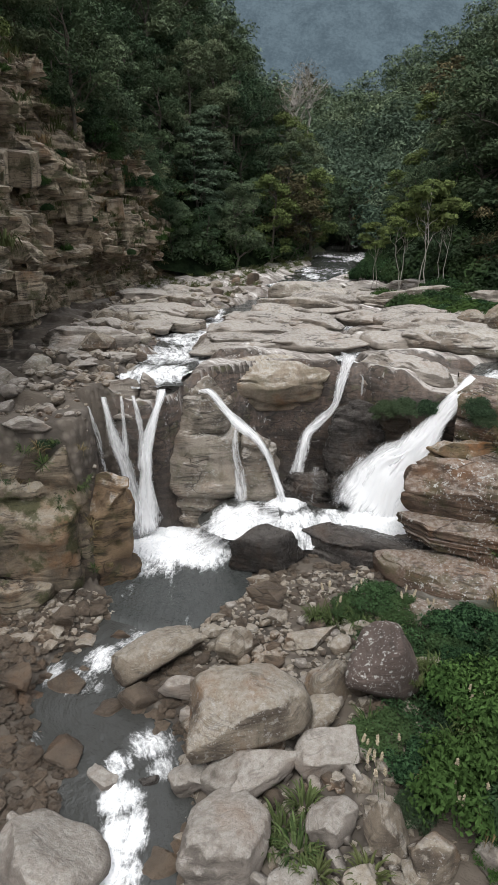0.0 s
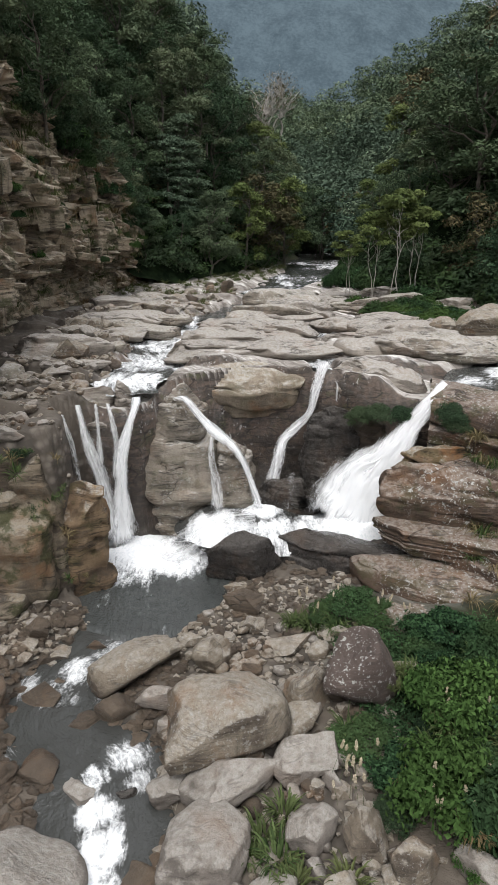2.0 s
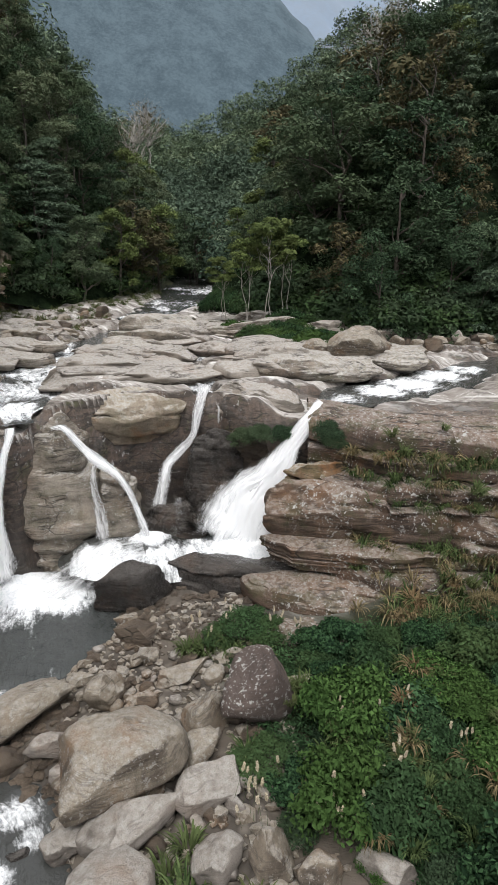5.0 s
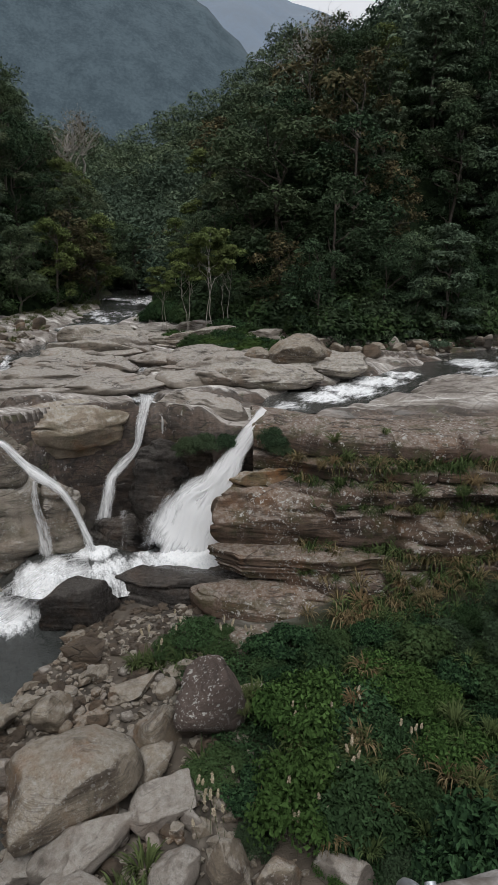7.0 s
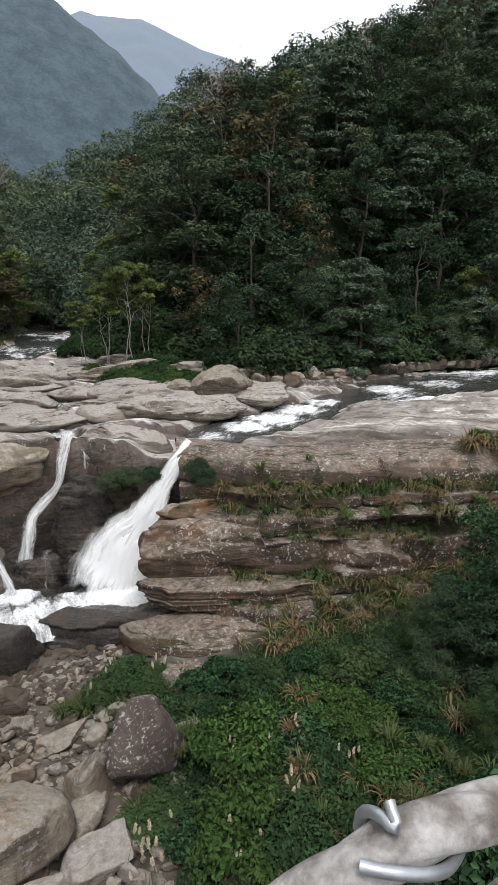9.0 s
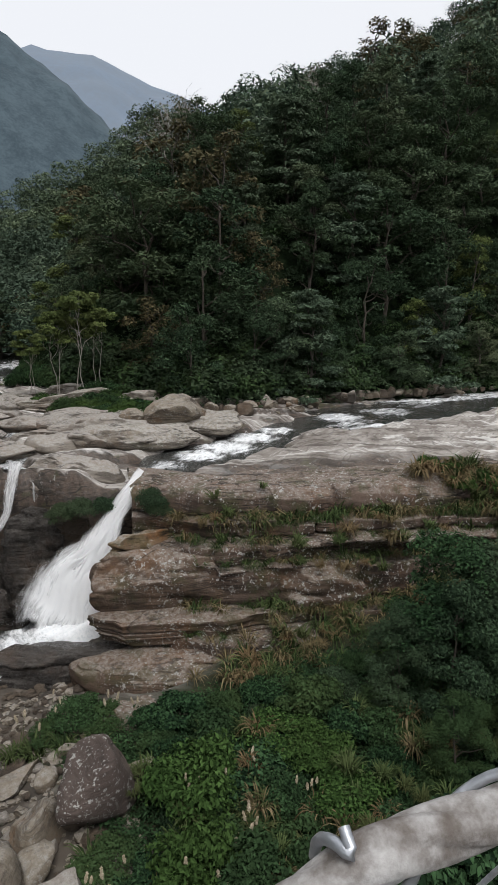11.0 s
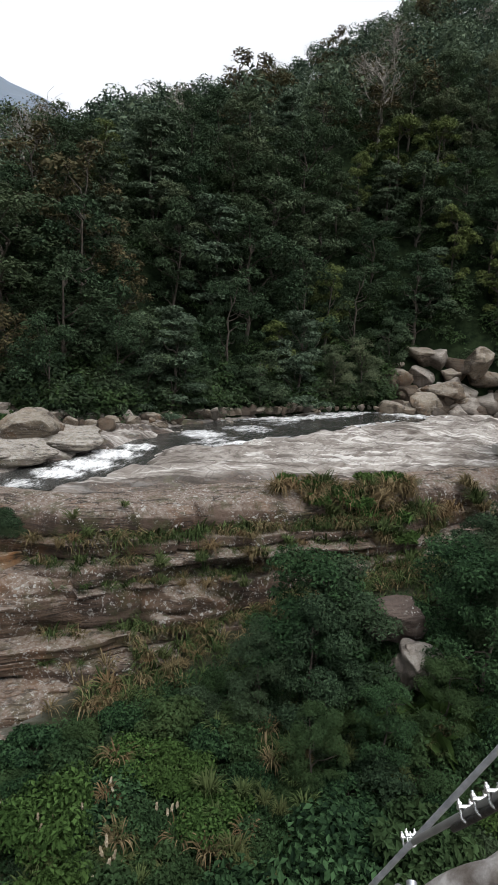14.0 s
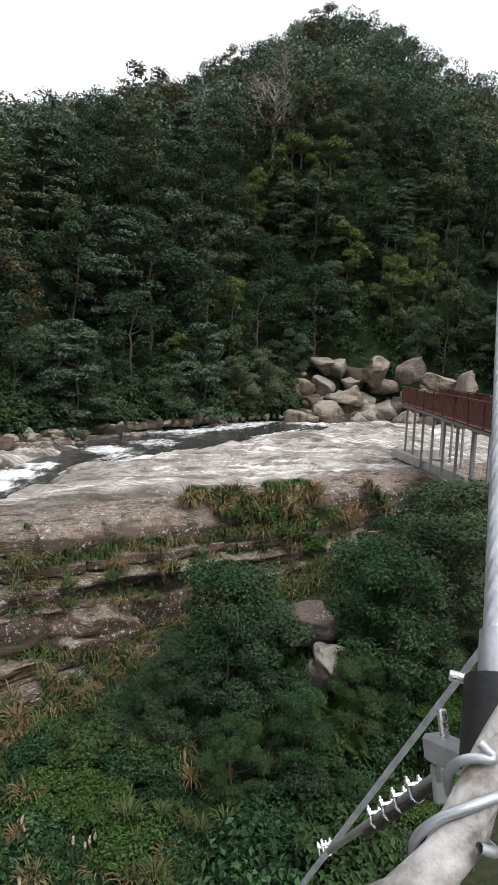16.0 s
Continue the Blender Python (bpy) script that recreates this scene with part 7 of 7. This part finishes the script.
def gravel():
    """The small stones of the gorge floor and of the upper banks."""
    rng = np.random.RandomState(44)
    t = (1 + 5 ** 0.5) / 2
    ico = np.array([(-1, t, 0), (1, t, 0), (-1, -t, 0), (1, -t, 0), (0, -1, t), (0, 1, t), (0, -1, -t), (0, 1, -t), (t, 0, -1), (t, 0, 1), (-t, 0, -1), (-t, 0, 1)]) / 1.9
    tri = np.array([(0, 11, 5), (0, 5, 1), (0, 1, 7), (0, 7, 10), (0, 10, 11), (1, 5, 9), (5, 11, 4), (11, 10, 2), (10, 7, 6), (7, 1, 8), (3, 9, 4), (3, 4, 2), (3, 2, 6), (3, 6, 8), (3, 8, 9), (4, 9, 5), (2, 4, 11), (6, 2, 10), (8, 6, 7), (9, 8, 1)])
    for m, lab, boxes in ((M_PALE, "pale gravel and cobbles between boulders", ((-1.6, 4.2, 8.0, 18.6, 1500), (-7.5, -4.5, 15.0, 17.8, 300), (-9, -4.5, 23.5, 48, 900), (-13, -4.9, 18.6, 24, 500), (-6, 1, 40, 52, 250), (18, 42, 31.5, 35, 200))),
                          (M_BROWN, "wet brown gravel of the stream bed", ((-7.8, -1.2, 8.0, 17.8, 3200), (-0.8, 4.6, 16, 20, 400)))):
        vs, fs, n = [], [], 0
        for x0, x1, y0, y1, k in boxes:
            x, y = rng.uniform(x0, x1, k), rng.uniform(y0, y1, k)
            s = 0.05 * np.exp(rng.normal(scale=0.55, size=k)) * (1.35 if y0 < 20 else 2.2)
            z = land(x, y)[0] + s * 0.25
            v = ico[None] * rng.uniform(0.7, 1.3, (k, 12, 1)) * s[:, None, None] * np.stack([rng.uniform(0.8, 1.5, k), rng.uniform(0.8, 1.3, k), rng.uniform(0.5, 0.9, k)], -1)[:, None, :]
            vs.append((v + np.stack([x, y, z], -1)[:, None, :]).reshape(-1, 3))
            fs.append((tri[None] + 12 * np.arange(k)[:, None, None]).reshape(-1, 3) + n)
            n += 12 * k
        tagged(new("gravel", mesh_from("gravel", np.concatenate(vs), np.concatenate(fs), m, shade=False)), lab, "gravel", kind="stuff")


gravel()


# ---------------------------------------------------------------- loose stones
def loose_stones():
    rng = np.random.RandomState(17)
    kinds = [boulder_mesh("stone", 300 + i, (M_PALE, M_GREY, M_BROWN)[i % 3], 2, 10, 0.05) for i in range(9)]
    spots = []
    for _ in range(4000):
        zone = (0, 0, 0, 1, 1, 2, 3)[rng.randint(7)]
        if zone == 0:
            x, y, s = rng.uniform(-1.6, 3.6), rng.uniform(8.0, 16.5), rng.uniform(0.2, 0.75)
        elif zone == 1:
            x, y, s = rng.uniform(-7.5, -2.0), rng.uniform(9.0, 17.4), rng.uniform(0.12, 0.4)
        elif zone == 2:
            x, y, s = rng.uniform(-9, -4.6), rng.uniform(23, 40), rng.uniform(0.25, 0.9)
        else:
            x, y, s = rng.uniform(-0.6, 4.5), rng.uniform(15, 19), rng.uniform(0.15, 0.45)
        if len(spots) < 205 and all((x - a) ** 2 + (y - b) ** 2 > (0.42 * (s + c)) ** 2 for a, b, c in spots):
            spots.append((x, y, s))
            ob = new("stone", kinds[rng.randint(9)])
            ob.matrix_world = pose(x, y, ground_z(x, y) + s * 0.18, rng.uniform(-20, 20), rng.uniform(-20, 20), rng.uniform(0, 360)) @ Matrix.Diagonal((s * 0.62, s * 0.5, s * 0.42, 1))
            tagged(ob, "loose river stone among boulders", "stone", "loose river stones")


loose_stones()


def bank_stones():
    """Broken stones strewn below the cliff, down to the lip of the gorge."""
    rng = np.random.RandomState(19)
    kinds = [boulder_mesh("stone", 320 + i, (M_PALE, M_GREY, M_KNOB)[i % 3], 3, 14, 0.03) for i in range(8)]
    for _ in range(92):
        y = rng.uniform(18.8, 34)
        x = rng.uniform(-9.6, -5.6 + 0.10 * (y - 19))
        s = min(1.6, 0.28 * math.exp(abs(rng.normal(scale=0.7))))
        ob = new("stone", kinds[rng.randint(8)])
        ob.matrix_world = pose(x, y, ground_z(x, y) + s * 0.12, rng.uniform(-20, 20), rng.uniform(-20, 20), rng.uniform(0, 360)) @ Matrix.Diagonal((s * 0.7, s * 0.55, s * 0.42, 1))
        tagged(ob, "broken pale stone below the cliff", "stone", "stones below the cliff")


bank_stones()

# ---------------------------------------------------------------- boardwalk
M_CONCRETE = plain_material("pale_concrete", (0.36, 0.35, 0.33), (0.50, 0.49, 0.46), 2.0, 0.85)
M_STEEL = plain_material("grey_painted_steel", (0.20, 0.20, 0.195), (0.30, 0.30, 0.29), 3.0, 0.55)
M_DECK = plain_material("dark_red_brown_wood", (0.075, 0.028, 0.022), (0.13, 0.05, 0.04), 5.0, 0.6)
M_GALV = plain_material("galvanised_wire", (0.42, 0.44, 0.47), (0.56, 0.58, 0.62), 30.0, 0.42, 0.75, 0.08)
M_CABLE = plain_material("steel_cable", (0.38, 0.40, 0.43), (0.60, 0.62, 0.66), 22.0, 0.45, 0.6, 0.1)
M_ROPE = plain_material("weathered_white_rope", (0.12, 0.10, 0.085), (0.56, 0.55, 0.54), 17.0, 0.75, 0.0, 0.25)
M_BLACK = plain_material("black_rubber", (0.012, 0.012, 0.012), (0.03, 0.03, 0.03), 10.0, 0.45)
M_CHROME = plain_material("bright_zinc_clip", (0.62, 0.62, 0.63), (0.75, 0.75, 0.76), 20.0, 0.3, 0.9, 0.05)


def box(w, d, h, bevel=0.01):
    bm = bmesh.new()
    bmesh.ops.create_cube(bm, size=1.0)
    bmesh.ops.scale(bm, vec=(w, d, h), verts=bm.verts)
    bmesh.ops.bevel(bm, geom=bm.edges[:], offset=bevel, segments=1, affect="EDGES")
    return bm


def box_mesh(name, w, d, h, material, bevel=0.01):
    bm = box(w, d, h, bevel)
    me = bpy.data.meshes.new(name)
    bm.to_mesh(me)
    bm.free()
    me.materials.append(material)
    return me


def boardwalk():
    """A raised walk on steel posts; its own axis runs from the far end to the near end."""
    base = new("boardwalk")
    a, b = Vector((37.6, 17.0, 7.0)), Vector((22.4, 6.3, 7.0))
    run = b - a
    length = run.length
    turn = math.degrees(math.atan2(run.y, run.x))
    base.matrix_world = pose(a.x, a.y, a.z, 0, 0, turn)
    tagged(base, "dark red wooden boardwalk with a slatted railing on grey steel posts", "boardwalk")
    deck, wide = 2.85, 2.4
    plank = box_mesh("plank", 0.19, wide, 0.05, M_DECK, 0.006)
    for i in range(int(length / 0.2)):
        part("plank", plank, base, m=pose(0.1 + i * 0.2, wide / 2, deck))
    beam = box_mesh("beam", length, 0.10, 0.16, M_STEEL)
    for y in (0.08, wide - 0.08):
        part("beam", beam, base, m=pose(length / 2, y, deck - 0.105))
    post = box_mesh("post", 0.12, 0.12, 2.75 + 0.35, M_STEEL)
    cross = box_mesh("crossbeam", 0.10, wide - 0.1, 0.12, M_STEEL)
    for i in range(7):
        x = 1.6 + i * 2.25
        for y in (0.1, wide - 0.1):
            part("post", post, base, m=pose(x, y, 1.2))
        part("crossbeam", cross, base, m=pose(x, wide / 2, deck - 0.25))
    rail = box_mesh("rail", length, 0.09, 0.05, M_DECK)
    upright = box_mesh("railing_post", 0.09, 0.09, 1.1, M_DECK)
    slat = box_mesh("slat", 0.15, 0.025, 0.88, M_DECK, 0.004)
    for y in (0.03, wide - 0.03):
        part("rail", rail, base, m=pose(length / 2, y, deck + 1.09))
        part("rail", rail, base, m=pose(length / 2, y, deck + 0.12))
        for i in range(10):
            part("railing_post", upright, base, m=pose(0.1 + i * (length - 0.2) / 9, y, deck + 0.55))
        for i in range(int(length / 0.21)):
            part("slat", slat, base, m=pose(0.2 + i * 0.21, y, deck + 0.58))


def footing():
    base = new("concrete_footing")
    a, b = Vector((36.3, 16.7, 6.55)), Vector((29.5, 9.7, 6.55))
    turn = math.degrees(math.atan2(b.y - a.y, b.x - a.x))
    base.matrix_world = pose(a.x, a.y, a.z, 0, 0, turn)
    tagged(base, "pale concrete footing wall under the boardwalk posts", "footing")
    n = (b - a).length
    part("front_beam", box_mesh("front_beam", n, 0.4, 0.5, M_CONCRETE, 0.02), base, m=pose(n / 2, 0, 0.25))
    part("end_beam", box_mesh("end_beam", 0.4, 3.2, 0.6, M_CONCRETE, 0.02), base, m=pose(0.2, 1.81, 0.18))


boardwalk()
footing()


# ---------------------------------------------------------------- the hanging bridge beside the viewer
def spline(points, n):
    p = np.array(points, float)
    k = np.linspace(0, len(p) - 1, n)
    i = np.minimum(k.astype(int), len(p) - 2)
    f = (k - i)[:, None]
    a, b, c, d = p[np.maximum(i - 1, 0)], p[i], p[i + 1], p[np.minimum(i + 2, len(p) - 1)]
    return 0.5 * (2 * b + (c - a) * f + (2 * a - 5 * b + 4 * c - d) * f ** 2 + (3 * b - a - 3 * c + d) * f ** 3)


def frames_of(p):
    t = np.gradient(p, axis=0)
    t /= np.linalg.norm(t, axis=1)[:, None]
    u = np.cross(t, (0.05, 0.1, 1.0))
    u /= np.linalg.norm(u, axis=1)[:, None]
    return t, u, np.cross(t, u)


def laid_rope(points, r, lay, strands=6, n=420, sides=36, depth=0.16):
    """A twisted rope: its skin shows the strands winding round."""
    p = spline(points, n)
    t, u, w = frames_of(p)
    s = np.cumsum(np.r_[0, np.linalg.norm(np.diff(p, axis=0), axis=1)])
    a = np.linspace(0, 2 * np.pi, sides, endpoint=False)
    ph = strands * (a[None, :] - 2 * np.pi * s[:, None] / lay)
    rad = r * (1 - depth + depth * np.abs(np.cos(ph / 2)) ** 0.7)
    v = p[:, None, :] + rad[..., None] * (u[:, None, :] * np.cos(a)[None, :, None] + w[:, None, :] * np.sin(a)[None, :, None])
    return v.reshape(-1, 3), grid_faces(n, sides, True)


def wire(points, r, n=120, sides=10):
    p = spline(points, n)
    t, u, w = frames_of(p)
    a = np.linspace(0, 2 * np.pi, sides, endpoint=False)
    v = p[:, None, :] + r * (u[:, None, :] * np.cos(a)[None, :, None] + w[:, None, :] * np.sin(a)[None, :, None])
    return v.reshape(-1, 3), grid_faces(n, sides, True)


E0 = np.array(EYE)
ROPE = [E0 + np.array(q) for q in ((-2.6, 0.50, -1.45), (-1.2, 0.46, -1.08), (-0.3, 0.38, -0.74), (0.05, 0.295, -0.530), (0.15, 0.265, -0.462), (0.196, 0.252, -0.436), (0.241, 0.242, -0.418), (0.300, 0.231, -0.414), (0.340, 0.219, -0.410), (0.372, 0.200, -0.394), (0.402, 0.160, -0.342), (0.424, 0.118, -0.296), (0.460, 0.102, -0.264), (0.500, 0.098, -0.238), (0.58, 0.085, -0.18), (0.9, 0.05, 0.05))]


def handrail():
    base = new("handrail_rope")
    tagged(base, "thick weathered white rope handrail bound with galvanised wire", "rope")
    part("rope", mesh_from("rope", *laid_rope(ROPE, 0.0205, 0.30, 4, 700, 40, 0.20), M_ROPE), base)
    p = spline(ROPE, 900)
    t, u, w = frames_of(p)
    s = np.cumsum(np.r_[0, np.linalg.norm(np.diff(p, axis=0), axis=1)])
    # the binding wire winds along, with a knot at every turn
    a = 2 * np.pi * s / 0.205 + 1.1
    coil = p + 0.0245 * (u * np.cos(a)[:, None] + w * np.sin(a)[:, None])
    part("binding_wire", mesh_from("binding_wire", *wire(coil[300:820], 0.0045, 420, 8), M_GALV), base, "bent galvanised wire")
    for c in np.arange(0.55, 4.2, 0.205):
        i = int(np.abs(s - (s[300] + c - 0.55)).argmin())
        q = [p[i] + 0.027 * (u[i] * math.cos(k) + w[i] * math.sin(k)) + t[i] * (0.012 * k - 0.03) for k in np.linspace(-0.6, 5.2, 14)]
        q.append(q[-1] + np.array((0, 0, 0.010)) - u[i] * 0.014)
        part("wire_tie", mesh_from("wire_tie", *wire(q, 0.0045, 40, 8), M_GALV), base)


def clip(at, along, size):
    """A wire rope clip: a saddle and a U bolt with two nuts."""
    base = new("rope_clip")
    q = Vector(along).normalized()
    base.matrix_world = Matrix.Translation(at) @ q.to_track_quat("X", "Z").to_matrix().to_4x4() @ Matrix.Scale(size, 4)
    tagged(base, "bright zinc clip clamped on the stay cable", "clip", "clips on the stay cable")
    bend = [(0, 0.6 * math.sin(k), -0.6 * math.cos(k)) for k in np.linspace(-1.57, 1.57, 9)]
    bow = [(0, -0.6, 1.5)] + [(0, -0.6, 0.6)] + bend[::1] + [(0, 0.6, 0.6), (0, 0.6, 1.5)]
    part("bolt", mesh_from("bolt", *wire(bow, 0.17, 60, 8), M_CHROME), base)
    part("saddle", box_mesh("saddle", 0.7, 1.7, 0.4, M_CHROME, 0.08), base, m=pose(0, 0, 0.75))
    for y in (-0.6, 0.6):
        part("nut", box_mesh("nut", 0.45, 0.45, 0.3, M_CHROME, 0.06), base, m=pose(0, y, 1.1))


def stays():
    ob = new("suspender_cable")
    tagged(ob, "thick twisted grey steel suspender cable with a black clamp", "cable")
    top, low = E0 + np.array((1.607, 0.436, 0.366)), E0 + np.array((0.955, 0.210, -0.340))
    pts = [low + (top - low) * k for k in (0, 0.3, 0.6, 1.0)] + [top + (top - low) * 1.5]
    part("strand", mesh_from("strand", *laid_rope(pts, 0.027, 0.30, 8, 300, 40, 0.14), M_CABLE), ob)
    d = (top - low) / np.linalg.norm(top - low)
    part("socket", mesh_from("socket", *wire([low + d * 0.05, low, low - d * 0.06], 0.032, 20, 20), M_GALV), ob)
    part("clamp", mesh_from("clamp", *wire([low - d * 0.03, low - d * 0.08, low - d * 0.16], 0.052, 20, 20), M_BLACK), ob, "black rubber clamp")
    part("bolt", mesh_from("bolt", *wire([low + np.array((-0.02, 0.07, -0.035)), low + np.array((0.0, 0.02, -0.04))], 0.009, 6, 10), M_CHROME), ob)
    stay = new("stay_cable")
    tagged(stay, "thin twisted grey steel wind stay running down to the bank", "cable")
    a, b = E0 + np.array((1.288, 0.342, -0.491)), E0 + np.array((1.233, 0.719, -1.235))
    line = [a - (b - a) * 0.6, a, (a + b) / 2, b, b + (b - a) * 4, b + (b - a) * 14]
    part("strand", mesh_from("strand", *laid_rope(line, 0.0078, 0.16, 6, 900, 18, 0.24), M_CABLE), stay)
    side = new("side_stay")
    tagged(side, "short dark wire stay looped through an eye bolt", "cable")
    e, f = E0 + np.array((0.936, 0.284, -0.554)), E0 + np.array((1.275, 0.688, -1.160))
    part("strand", mesh_from("strand", *wire([e, e + (f - e) * 0.3, e + (f - e) * 0.7, f], 0.008, 80), M_STEEL), side)
    part("tail", mesh_from("tail", *wire([e + np.array((0.0, 0.004, -0.02)), e + (f - e) * 0.3 + np.array((0, 0, -0.022)), e + (f - e) * 0.52 + np.array((0, 0, -0.022))], 0.007, 60), M_BLACK), side)
    part("eye", mesh_from("eye", *wire([e + np.array((0.03 * math.sin(k), 0.012 * math.sin(k), 0.028 + 0.028 * math.cos(k))) for k in np.linspace(0, 6.0, 12)], 0.007, 40), M_GALV), side)
    for k in (0.13, 0.23, 0.32, 0.42):
        clip(e + (f - e) * k + np.array((0, 0, -0.008)), f - e, 0.020)
    for k in (0.93, 0.98):
        clip(e + (f - e) * k + np.array((0, 0, 0.004)), f - e, 0.018)
    arm = new("steel_bracket")
    g, h = Vector(E0 + np.array((0.940, 0.300, -0.510))), Vector(E0 + np.array((0.82, 0.150, -0.435)))
    arm.matrix_world = Matrix.Translation((g + h) / 2) @ (h - g).to_track_quat("X", "Z").to_matrix().to_4x4()
    tagged(arm, "grey steel bracket arm with a bolt", "bracket")
    part("arm", box_mesh("arm", (h - g).length, 0.042, 0.042, M_GALV, 0.006), arm)
    part("bolt", box_mesh("bolt", 0.014, 0.014, 0.05, M_CHROME, 0.003), arm, m=pose(-0.06, 0, 0.04))
    part("lug", box_mesh("lug", 0.012, 0.03, 0.06, M_STEEL, 0.003), arm, m=pose(-0.09, 0, -0.055))


handrail()
stays()
